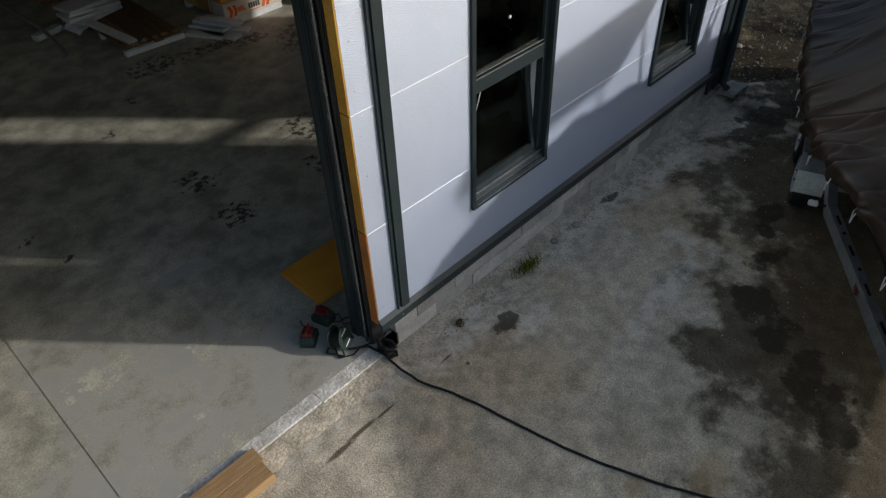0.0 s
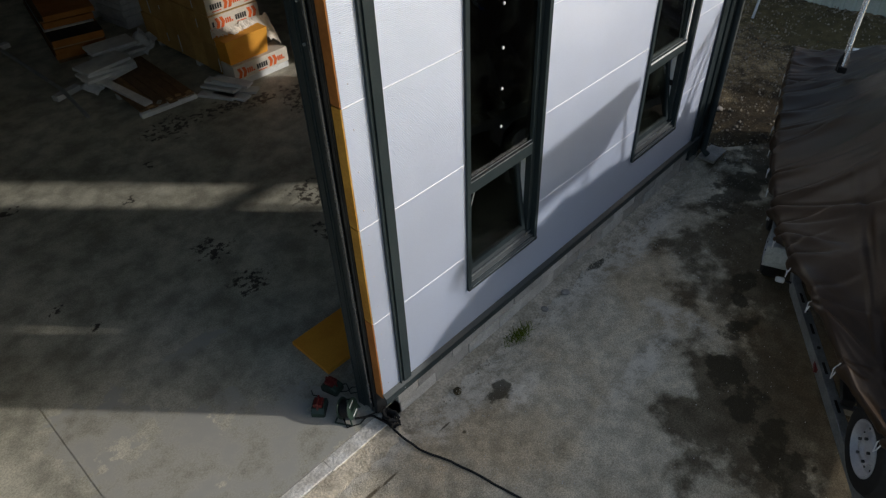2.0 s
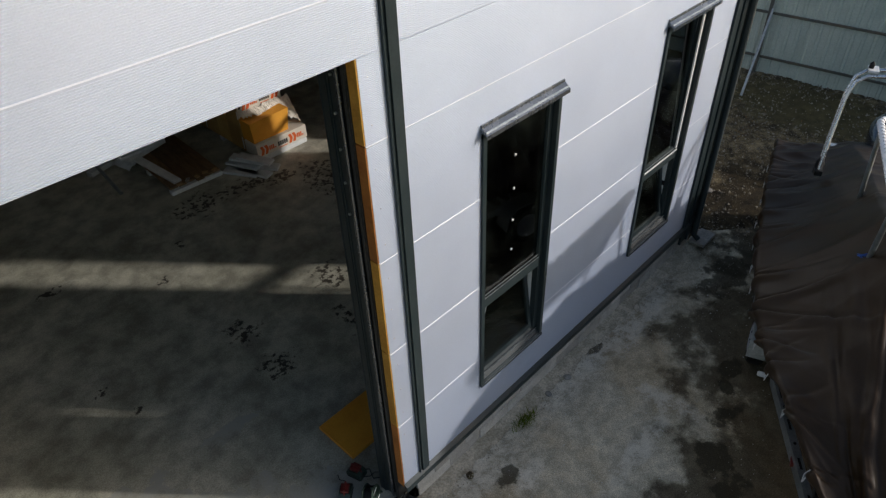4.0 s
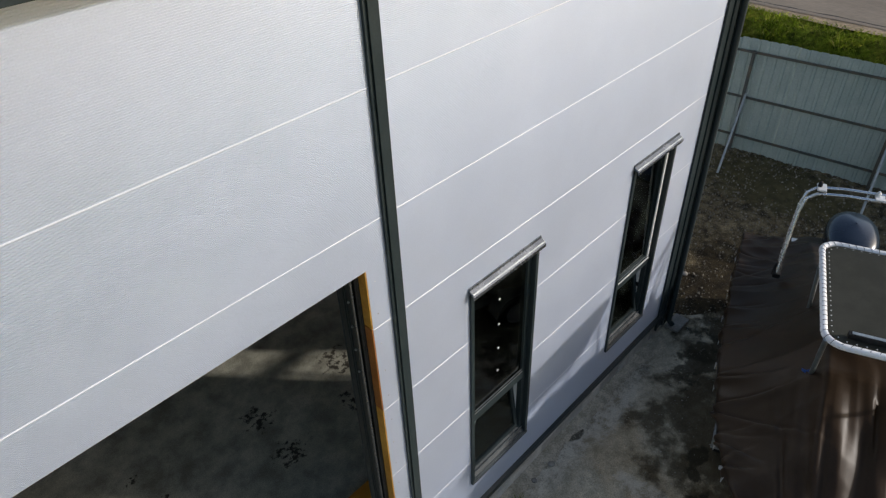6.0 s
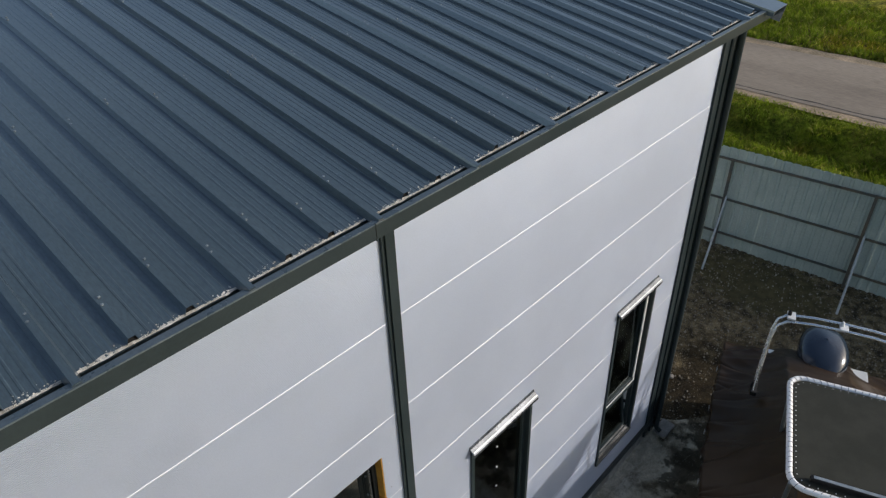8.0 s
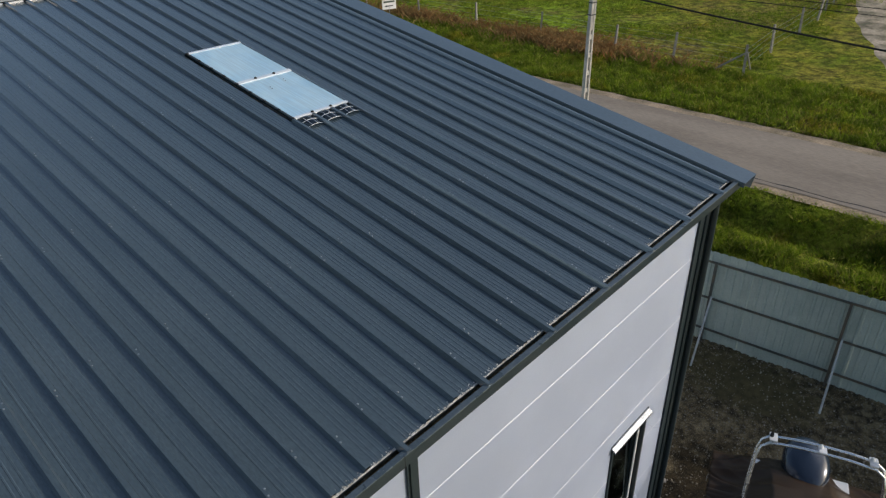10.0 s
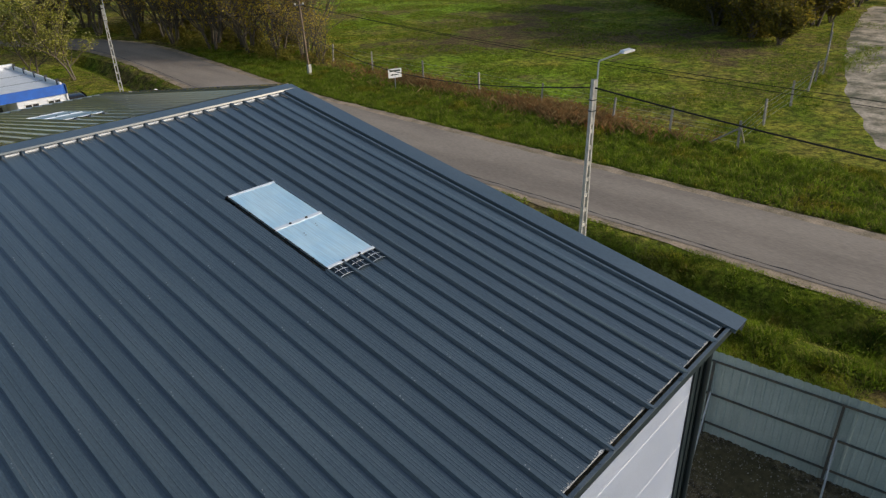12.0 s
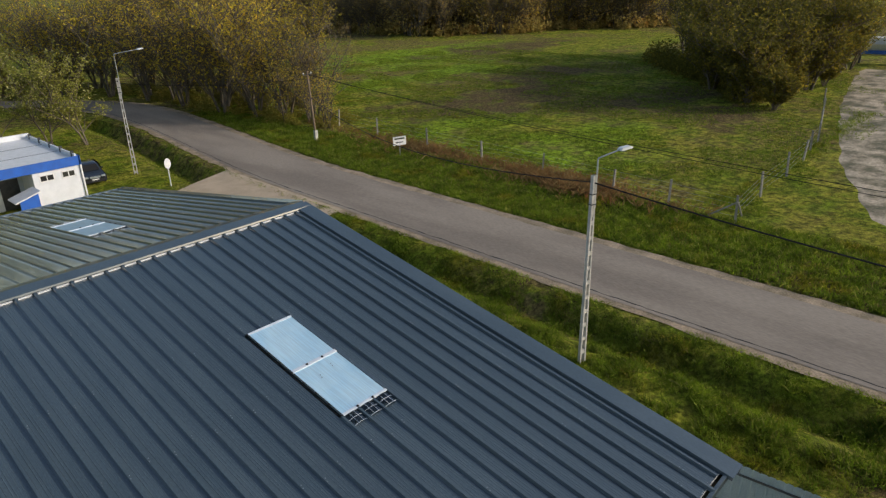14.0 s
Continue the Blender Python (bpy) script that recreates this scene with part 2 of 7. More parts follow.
HALL = ground_mat("polished_hall_concrete", (0.335, 0.322, 0.250), (0.50, 0.482, 0.392), (0.035, 0.030, 0.024),
                  [(-0.07, 3.46, 0.2, 0.25), (-0.1, 2.62, 0.26, 0.17), (1.96, 6.6, 0.65, 0.2), (1.1, 6.65, 0.4, 0.3), (3.2, 5.6, 0.4, 0.7),
                   (1.46, 3.5, 0.25, 0.3), (1.1, 2.63, 0.12, 0.3), (-1.55, 6.3, 0.2, 0.1), (2.6, 6.3, 0.35, 0.18), (0.9, 2.2, 0.05, 0.12),
                   (-0.25, 5.3, 0.12, 0.08), (0.35, 5.9, 0.06, 0.1), (-1.9, 3.9, 0.09, 0.06), (-1.7, 3.3, 0.06, 0.09), (0.3, 1.0, 0.12, 0.2)],
                  (0.39, 0.385, 0.345), [(-1.9, 1.0, 0.8, 0.6), (-1.2, 0.55, 0.8, 0.5), (-2.3, 2.0, 0.5, 0.4), (-2.6, 0.5, 0.9, 0.5), (-0.7, 0.4, 0.4, 0.35), (-1.1, 2.2, 0.4, 0.12)], 0.45, 0.5, 0.3, 0.12, edge=0.9, broken=11.0, midc=0.34, finec=0.24)


def yard_mat():
    """Old concrete: cloudy patches, exposed aggregate, pale dust along the wall, ground darkened for damp and boat
    shade, and wet stains.
    """
    m, nt, b = nodes_of("rough_yard_concrete")
    v = nt.nodes.new("ShaderNodeTexCoord").outputs["Object"]
    broad, cloud, mottle, fine = noise_node(nt, v, 0.45, 5), noise_node(nt, v, 1.7, 7, 0.62), noise_node(nt, v, 7, 6, 0.68), noise_node(nt, v, 70, 6, 0.75)
    col = mix(nt, ramp(nt, cloud, 0.34, 0.66), (0.47, 0.412, 0.305), (0.66, 0.592, 0.455))
    col = mix(nt, calc(nt, "MULTIPLY", ramp(nt, broad, 0.5, 0.64), 0.6), col, (0.46, 0.345, 0.205))
    col = mix(nt, 1.0, col, mix(nt, ramp(nt, mottle, 0.28, 0.72), (0.72,) * 3, (1.2,) * 3), "MULTIPLY")
    col = mix(nt, 1.0, col, mix(nt, ramp(nt, fine, 0.3, 0.7), (0.6,) * 3, (1.35,) * 3), "MULTIPLY")
    vo = nt.nodes.new("ShaderNodeTexVoronoi")
    vo.inputs["Scale"].default_value = 34
    nt.links.new(v, vo.inputs["Vector"])
    pick = calc(nt, "MULTIPLY", ramp(nt, vo.outputs["Distance"], 0.30, 0.14), ramp(nt, noise_node(nt, v, 3.0, 4), 0.45, 0.65))
    col = mix(nt, calc(nt, "MULTIPLY", pick, 0.75), col, (0.58, 0.53, 0.44))
    # pale cement dust swept along the foot of the wall, and dried rims of old puddles
    dust = blots(nt, v, [(2.5, -0.22, 1.3, 0.26), (3.6, -0.3, 1.1, 0.24), (4.5, -0.2, 0.5, 0.2), (0.5, -0.3, 0.9, 0.22), (0.82, -0.74, 0.24, 0.13), (-0.8, -0.2, 1.2, 0.13), (2.0, -1.45, 0.75, 0.12), (2.75, -1.45, 0.14, 0.5)], 0.55, 4.0, 1.3, 0.5)
    dust = calc(nt, "MULTIPLY", dust, ramp(nt, mottle, 0.34, 0.6))
    col = mix(nt, calc(nt, "MULTIPLY", dust, 0.8), col, mix(nt, ramp(nt, fine, 0.3, 0.7), (0.58, 0.53, 0.435), (0.84, 0.79, 0.68)))
    # damp sheet that dries at a crooked edge, darkened further for the boat's shade
    damp_shade = blots(nt, v, [(4.6, -1.9, 1.55, 1.25), (3.2, -2.9, 1.5, 1.25), (1.6, -2.1, 0.30, 0.36), (1.9, -4.2, 1.9, 1.6), (6.2, -2.6, 2.0, 2.2), (2.3, -2.5, 0.9, 0.75)], 0.75, 2.0, 1.3, 0.7)
    col = mix(nt, calc(nt, "MULTIPLY", damp_shade, 0.92), col, mix(nt, 1.0, col, (0.19, 0.172, 0.140), "MULTIPLY"))
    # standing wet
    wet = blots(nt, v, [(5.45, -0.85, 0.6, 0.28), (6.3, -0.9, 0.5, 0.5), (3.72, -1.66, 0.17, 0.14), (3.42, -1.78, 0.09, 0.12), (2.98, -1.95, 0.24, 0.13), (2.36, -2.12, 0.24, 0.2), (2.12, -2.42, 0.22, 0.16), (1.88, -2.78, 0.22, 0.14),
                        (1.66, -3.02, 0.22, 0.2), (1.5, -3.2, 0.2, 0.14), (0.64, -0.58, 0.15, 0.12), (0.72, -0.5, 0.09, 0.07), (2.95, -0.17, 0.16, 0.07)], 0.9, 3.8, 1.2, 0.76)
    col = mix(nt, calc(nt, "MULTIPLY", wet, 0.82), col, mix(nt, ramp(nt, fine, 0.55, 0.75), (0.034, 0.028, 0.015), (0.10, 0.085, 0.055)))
    # a dark crack with seepage before the threshold
    seep = blots(nt, v, [(-1.22, -0.47, 0.16, 0.025), (-0.98, -0.45, 0.16, 0.022), (-0.74, -0.46, 0.12, 0.014), (0.02, -0.42, 0.07, 0.012), (0.08, -0.62, 0.02, 0.02)], 0.25, 9.0, 1.3, 0.6)
    col = mix(nt, calc(nt, "MULTIPLY", seep, 0.85), col, (0.075, 0.055, 0.03))
    rust = blots(nt, v, [(0.04, -2.27, 0.1, 0.07), (0.5, -2.62, 0.2, 0.16)], 0.4, 5.0, 1.3, 0.5)
    col = mix(nt, calc(nt, "MULTIPLY", rust, 0.45), col, (0.36, 0.24, 0.09))
    nt.links.new(col, b.inputs["Base Color"])
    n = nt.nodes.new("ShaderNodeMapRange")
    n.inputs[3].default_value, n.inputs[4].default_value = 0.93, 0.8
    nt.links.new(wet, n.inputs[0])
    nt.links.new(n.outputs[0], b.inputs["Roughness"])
    b.inputs["Specular IOR Level"].default_value = 0.22
    bump(nt, b, calc(nt, "ADD", calc(nt, "ADD", fine, calc(nt, "MULTIPLY", mottle, 1.6)), calc(nt, "MULTIPLY", pick, 0.5)), 0.7, 0.012)
    return m


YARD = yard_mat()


def field_mat():
    m, nt, b = nodes_of("meadow_grass")
    v = nt.nodes.new("ShaderNodeTexCoord").outputs["Object"]
    big, mid, fine = noise_node(nt, v, 0.05, 6), noise_node(nt, v, 0.35, 6, 0.7), noise_node(nt, v, 5, 8, 0.75)
    col = mix(nt, ramp(nt, mid, 0.38, 0.62), (0.150, 0.205, 0.016), (0.30, 0.285, 0.042))
    col = mix(nt, calc(nt, "MULTIPLY", ramp(nt, big, 0.46, 0.58), ramp(nt, noise_node(nt, v, 0.9, 5, 0.7), 0.36, 0.56)), col, (0.20, 0.155, 0.062))
    lush = blots(nt, v, [(50, 44, 9, 5), (95, 92, 26, 12), (46, 31, 6, 7), (80, 72, 14, 5), (56, 30, 5, 4), (62, 74, 9, 4)], 0.9, 0.15, 1.4, 0.6)
    col = mix(nt, calc(nt, "MULTIPLY", lush, ramp(nt, mid, 0.3, 0.6)), col, (0.215, 0.33, 0.022))
    clump = ramp(nt, noise_node(nt, v, 1.3, 6, 0.78), 0.40, 0.60)
    col = mix(nt, 1.0, col, mix(nt, clump, (0.50, 0.50, 0.50), (1.45, 1.40, 1.2)), "MULTIPLY")
    bare = blots(nt, v, [(64, 51, 17, 8), (67, 38, 9, 7), (76, 33, 9, 4), (112, 86, 20, 8), (36.4, 22, 1.6, 9), (36, 38, 1.0, 8), (85, 58, 12, 5), (125, 175, 55, 42), (170, 140, 48, 36), (205, 110, 40, 40), (72, 25, 10, 4.5)], 0.9, 0.15, 1.3, 0.6)
    col = mix(nt, calc(nt, "MULTIPLY", bare, ramp(nt, mid, 0.3, 0.55)), col, mix(nt, ramp(nt, fine, 0.4, 0.6), (0.090, 0.064, 0.030), (0.165, 0.118, 0.054)))
    col = mix(nt, 1.0, col, mix(nt, ramp(nt, fine, 0.25, 0.75), (0.30,) * 3, (1.6,) * 3), "MULTIPLY")
    nt.links.new(col, b.inputs["Base Color"])
    b.inputs["Roughness"].default_value = 0.95
    b.inputs["Specular IOR Level"].default_value = 0.08
    bump(nt, b, calc(nt, "ADD", fine, mid), 1.0, 0.25)
    return m


def leaf_mat(name, c1, c2, c3, patch=0.0, lit=0.5):
    m, nt, b = nodes_of(name)
    r = nt.nodes.new("ShaderNodeNewGeometry").outputs["Random Per Island"]
    o = nt.nodes.new("ShaderNodeObjectInfo").outputs["Random"]
    col = mix(nt, ramp(nt, r, 0.0, 0.6), c1, c2)
    col = mix(nt, ramp(nt, r, 0.7, 1.0), col, c3)
    col = mix(nt, 1.0, col, mix(nt, o, (0.75,) * 3, (1.2, 1.15, 1.0)), "MULTIPLY")
    if patch:
        v = nt.nodes.new("ShaderNodeTexCoord").outputs["Object"]
        tone = mix(nt, ramp(nt, noise_node(nt, v, 0.9, 6, 0.7), 0.34, 0.66), (1 - patch, 1 - patch, 1 - patch), (1 + patch, 1 + patch * 0.8, 1 + patch * 0.6))
        col = mix(nt, 1.0, col, tone, "MULTIPLY")
        col = mix(nt, calc(nt, "MULTIPLY", ramp(nt, noise_node(nt, v, 0.33, 5, 0.6), 0.52, 0.66), 0.7), col, mix(nt, 1.0, col, (1.25, 0.82, 0.7), "MULTIPLY"))
    nt.links.new(col, b.inputs["Base Color"])
    b.inputs["Roughness"].default_value = 0.7
    b.inputs["Specular IOR Level"].default_value = 0.12
    tr = nt.nodes.new("ShaderNodeBsdfTranslucent")
    nt.links.new(col, tr.inputs[0])
    ms = nt.nodes.new("ShaderNodeMixShader")
    ms.inputs[0].default_value = lit
    nt.links.new(b.outputs[0], ms.inputs[1])
    nt.links.new(tr.outputs[0], ms.inputs[2])
    nt.links.new(ms.outputs[0], nt.nodes["Material Output"].inputs[0])
    return m


def glass_mat(name, tint, ior=1.5):
    m, nt, b = nodes_of(name)
    nt.nodes.remove(b)
    tr, gl, fr, ms = (nt.nodes.new(k) for k in ("ShaderNodeBsdfTransparent", "ShaderNodeBsdfGlossy", "ShaderNodeFresnel", "ShaderNodeMixShader"))
    tr.inputs[0].default_value = (*tint, 1)
    gl.inputs["Roughness"].default_value = 0.02
    fr.inputs[0].default_value = ior
    nt.links.new(fr.outputs[0], ms.inputs[0])
    nt.links.new(tr.outputs[0], ms.inputs[1])
    nt.links.new(gl.outputs[0], ms.inputs[2])
    # a thin patchy haze mixed in so that the panes look less black
    v = nt.nodes.new("ShaderNodeTexCoord").outputs["Object"]
    df, md = nt.nodes.new("ShaderNodeBsdfDiffuse"), nt.nodes.new("ShaderNodeMixShader")
    df.inputs[0].default_value = (0.30, 0.36, 0.31, 1)
    nt.links.new(calc(nt, "MULTIPLY", ramp(nt, noise_node(nt, v, 1.4, 6, 0.65), 0.42, 0.8), 0.03), md.inputs[0])
    nt.links.new(ms.outputs[0], md.inputs[1])
    nt.links.new(df.outputs[0], md.inputs[2])
    nt.links.new(md.outputs[0], nt.nodes["Material Output"].inputs[0])
    return m


def poly_mat():
    m, nt, b = nodes_of("milky_polycarbonate")
    v = nt.nodes.new("ShaderNodeTexCoord").outputs["Object"]
    col = mix(nt, ramp(nt, noise_node(nt, v, 1.2), 0.35, 0.65), (0.47, 0.75, 0.95), (0.58, 0.83, 0.98))
    streak = nt.nodes.new("ShaderNodeMapping")
    streak.inputs["Scale"].default_value = (14, 0.5, 1)
    nt.links.new(v, streak.inputs[0])
    col = mix(nt, 1.0, col, mix(nt, ramp(nt, noise_node(nt, streak.outputs[0], 3.0, 4), 0.35, 0.65), (0.86,) * 3, (1.06,) * 3), "MULTIPLY")
    nt.links.new(col, b.inputs["Base Color"])
    b.inputs["Roughness"].default_value = 0.22
    tr = nt.nodes.new("ShaderNodeBsdfTranslucent")
    tr.inputs[0].default_value = (0.86, 0.84, 0.74, 1)
    ms = nt.nodes.new("ShaderNodeMixShader")
    ms.inputs[0].default_value = 0.22
    nt.links.new(b.outputs[0], ms.inputs[1])
    nt.links.new(tr.outputs[0], ms.inputs[2])
    nt.links.new(ms.outputs[0], nt.nodes["Material Output"].inputs[0])
    return m


MEADOW = field_mat()
GLASS = glass_mat("window_glass", (0.60, 0.66, 0.61), 1.7)
BAR = mat("bluish_white_bar", (0.62, 0.68, 0.74), (0.70, 0.75, 0.80), 0.35, 0, 6, 60, 0.06, 0.05)
CLEAR = glass_mat("clear_corrugated_plastic", (0.92, 0.94, 0.95), 1.6)
POLY = poly_mat()
BLADE = leaf_mat("grass_blades", (0.115, 0.190, 0.014), (0.175, 0.255, 0.022), (0.30, 0.32, 0.085), 0.5)
DRYGRASS = leaf_mat("dry_grass_blades", (0.34, 0.19, 0.085), (0.25, 0.17, 0.075), (0.42, 0.33, 0.15), 0.3)
LEAF_Y = leaf_mat("yellow_green_leaves", (0.74, 0.54, 0.06), (0.52, 0.45, 0.07), (0.86, 0.58, 0.06), lit=0.6)
LEAF_G = leaf_mat("green_leaves", (0.27, 0.29, 0.05), (0.36, 0.36, 0.08), (0.60, 0.56, 0.24))
LEAF_D = leaf_mat("dark_green_leaves", (0.13, 0.125, 0.026), (0.19, 0.17, 0.03), (0.38, 0.29, 0.04))
LEAF_O = leaf_mat("olive_undergrowth_leaves", (0.30, 0.28, 0.05), (0.22, 0.21, 0.04), (0.46, 0.35, 0.08))
LEAF_T = leaf_mat("olive_brown_thicket", (0.42, 0.35, 0.13), (0.33, 0.28, 0.10), (0.50, 0.43, 0.13), 0.4, 0.6)
LEAF_B = leaf_mat("brown_sparse_leaves", (0.44, 0.31, 0.12), (0.36, 0.28, 0.09), (0.54, 0.42, 0.10), lit=0.6)


# ---- mesh helpers ----
class Shape:
    """Collects vertices and faces, then becomes one mesh object."""

    def __init__(self):
        self.v, self.f = [], []

    def add(self, vs, fs):
        n = len(self.v)
        self.v += [tuple(p) for p in vs]
        self.f += [tuple(i + n for i in q) for q in fs]
        return self

    def box(self, x0, x1, y0, y1, z0, z1, m=None):
        vs = [(x, y, z) for z in (z0, z1) for y in (y0, y1) for x in (x0, x1)]
        if m is not None:
            vs = [m @ Vector(p) for p in vs]
        return self.add(vs, [(0, 2, 3, 1), (4, 5, 7, 6), (0, 1, 5, 4), (2, 6, 7, 3), (0, 4, 6, 2), (1, 3, 7, 5)])

    def prism(self, poly, axis, a, b):
        """A flat outline drawn out along one axis from a to b."""
        def at(p, t):
            return {"x": (t, p[0], p[1]), "y": (p[0], t, p[1]), "z": (p[0], p[1], t)}[axis]
        n = len(poly)
        vs = [at(p, a) for p in poly] + [at(p, b) for p in poly]
        return self.add(vs, [tuple(range(n))[::-1], tuple(range(n, 2 * n))] + [(i, (i + 1) % n, (i + 1) % n + n, i + n) for i in range(n)])

    def tube(self, pts, r, n=8, r1=None, cap=True, closed=False):
        pts = [Vector(p) for p in pts]
        k = len(pts)
        rings, up = [], None
        for i, p in enumerate(pts):
            d = (pts[(i + 1) % k] - pts[i - 1]) if closed else (pts[min(i + 1, k - 1)] - pts[max(i - 1, 0)])
            d = d.normalized() if d.length > 1e-9 else Vector((0, 0, 1))
            if up is None:
                up = d.orthogonal().normalized()
            up = (up - d * up.dot(d))
            up = up.normalized() if up.length > 1e-6 else d.orthogonal().normalized()
            side = d.cross(up)
            rad = r if r1 is None else r + (r1 - r) * i / max(1, k - 1)
            rings.append([p + (up * math.cos(2 * math.pi * j / n) + side * math.sin(2 * math.pi * j / n)) * rad for j in range(n)])
        vs = [q for ring in rings for q in ring]
        fs = []
        for i in range(k if closed else k - 1):
            a, b = i * n, ((i + 1) % k) * n
            fs += [(a + j, a + (j + 1) % n, b + (j + 1) % n, b + j) for j in range(n)]
        if cap and not closed:
            fs += [tuple(range(n))[::-1], tuple(range((k - 1) * n, k * n))]
        return self.add(vs, fs)

    def lathe(self, prof, n=20, m=None, cap=True):
        """Radius and height pairs turned round the z axis."""
        vs = [Vector((r * math.cos(2 * math.pi * j / n), r * math.sin(2 * math.pi * j / n), z)) for r, z in prof for j in range(n)]
        if m is not None:
            vs = [m @ p for p in vs]
        fs = [(i * n + j, i * n + (j + 1) % n, (i + 1) * n + (j + 1) % n, (i + 1) * n + j) for i in range(len(prof) - 1) for j in range(n)]
        if cap:
            fs += [tuple(range(n))[::-1], tuple(range((len(prof) - 1) * n, len(prof) * n))]
        return self.add(vs, fs)

    def sheet(self, rows):
        """A grid of points, row by row."""
        w = len(rows[0])
        return self.add([p for r in rows for p in r],
                        [(i * w + j, i * w + j + 1, (i + 1) * w + j + 1, (i + 1) * w + j) for i in range(len(rows) - 1) for j in range(w - 1)])

    def mesh(self, name, material, smooth=False, bevel=0.0, fix=True):
        me = bpy.data.meshes.new(name)
        me.from_pydata(self.v, [], self.f)
        if bevel or fix:
            bm = bmesh.new()
            bm.from_mesh(me)
            if bevel:
                bmesh.ops.bevel(bm, geom=[e for e in bm.edges if len(e.link_faces) == 2 and e.calc_face_angle(0) > 0.6], offset=bevel, segments=2,
                                affect="EDGES", profile=0.7, clamp_overlap=True)
            bmesh.ops.recalc_face_normals(bm, faces=bm.faces)
            bm.to_mesh(me)
            bm.free()
        me.materials.append(material)
        if smooth:
            me.shade_smooth()
            if smooth != "all":
                me.set_sharp_from_angle(angle=radians(40))
        return me


HALL_PLAN = Matrix.Identity(4)
ROAD_PLAN = Matrix.Translation((0.63, -0.09, 0)) @ Matrix.Scale(0.967, 4)     # the street and the land beyond it
plan = HALL_PLAN


def thing(name, label, category, at=(0, 0, 0), rz=0.0, group="", kind=""):
    ob = new(name)
    ob.empty_display_size = 0.2
    ob.matrix_world = plan @ pose(*at, 0, 0, rz)
    return tagged(ob, label, category, group, kind)


def part(name, shape, material, parent, label="", smooth=False, bevel=0.0, fix=True):
    ob = new(name, shape.mesh(name, material, smooth, bevel, fix))
    ob.parent = parent
    return tagged(ob, label)


def solid(name, shape, material, label, category, kind="", group="", smooth=False, bevel=0.0, at=None, fix=True):
    ob = new(name, shape.mesh(name, material, smooth, bevel, fix))
    ob.matrix_world = plan @ (at if at is not None else Matrix.Identity(4))
    return tagged(ob, label, category, group, kind)


rnd = random.Random(7)

# ---- plan of the hall ----
Z0 = 0.32                                  # bottom of the wall panels
X_W, X_E, Y_B = -12.0, 5.9, 21.1           # west end, east gable, back wall
EAVE_Y, EAVE_Z, RIDGE_Y = -0.19, 7.45, 10.38
SLOPE, SLOPE_B = 0.185, 0.163             # front and back pitch
RIDGE_Z = EAVE_Z + SLOPE * (RIDGE_Y - EAVE_Y)
YARD_Z = -0.03
PITCH = 0.315                              # between roof ribs
RIB0 = 0.61
RIB_H = 0.045
DOOR = (-4.7, -0.33, 4.93)                 # door opening: two sides and head
WINDOWS = [(0.825, 1.89, 0.88, 3.93), (3.76, 4.80, 0.88, 3.93)]


def roof_z(y):
    return EAVE_Z + SLOPE * (y - EAVE_Y) if y < RIDGE_Y else RIDGE_Z - SLOPE_B * (y - RIDGE_Y)


# ---- ground ----
plan = ROAD_PLAN
g = Shape()


def ground_z(x, y):
    """The sheet dips under the yard and the roadside ditch, which have surfaces of their own."""
    if -12.9 < x < 13.05 and -8.4 < y < 25.9:
        return -0.3
    if 13.05 < x < 26.0 and -39.9 < y < 79.9:
        return -1.3
    return -0.09


g.sheet([[(x, y, ground_z(x, y)) for x in (-3000, -300, -60, -13, -12.85, 13.0, 13.1, 25.9, 26.1, 30, 60, 120, 300, 3000)]
         for y in (-3000, -300, -60, -40, -39.8, -8.5, -8.35, 0, 25.8, 26, 40, 60, 79.8, 80, 140, 300, 3000)])
solid("ground", g, MEADOW, "green meadow with brown bare patches", "ground", "structure")

def lumpy(x0, x1, y0, y1, step, z, amp, scale):
    nx, ny = int((x1 - x0) / step), int((y1 - y0) / step)
    return [[(x0 + (x1 - x0) * i / nx, y0 + (y1 - y0) * j / ny,
              z + amp * noise.fractal(Vector((x0 + (x1 - x0) * i / nx, y0 + (y1 - y0) * j / ny, 0)) * scale, 1, 2, 4)) for i in range(nx + 1)] for j in range(ny + 1)]



def yard_end(y):
    """East edge of the concrete, slanting away from the corner of the hall."""
    return min(8.2, 6.15 + 0.95 * max(0.0, -y)) + 0.16 * noise.noise(Vector((y * 2, 0, 0)))


plan = HALL_PLAN
def soil_rise(x):
    k = max(0.0, min(1.0, (x - 10.7) / 1.2))
    return 0.16 * k * k * (3 - 2 * k)


s = Shape().sheet([[(x, y, z + soil_rise(x) - (0.07 if y < 0.1 and x < yard_end(y) - 0.12 else 0)) for x, y, z in r] for r in lumpy(5.8, 13.2, -14, 26, 0.14, -0.035, 0.025, 1.3)])
solid("ground_soil", s, SOIL, "dark bare soil scattered with stones", "soil", "structure", smooth="all", fix=False)

# verge between metal fence and road, with a shallow ditch
plan = ROAD_PLAN


def road_mid(y):
    k = max(0.0, min(1.0, (y - 38) / 42))
    return 26.0 + (0.02 * y if y > 0 else 0) + 3.3 * k * k * (3 - 2 * k) - 0.022 * max(0.0, y - 80) ** 2


def verge_z(x, y):
    """The bank towards the road is steeper than the one towards the fence."""
    deep = max(0.0, min(1.0, (y - 38) / 8))
    d = x - (road_mid(y) - 5.55)
    return -0.05 - (0.78 + 0.35 * deep) * math.exp(-(d / (0.85 if d > 0 else 1.5)) ** 2) + 0.05 * noise.noise(Vector((x * 0.6, y * 0.6, 0)))


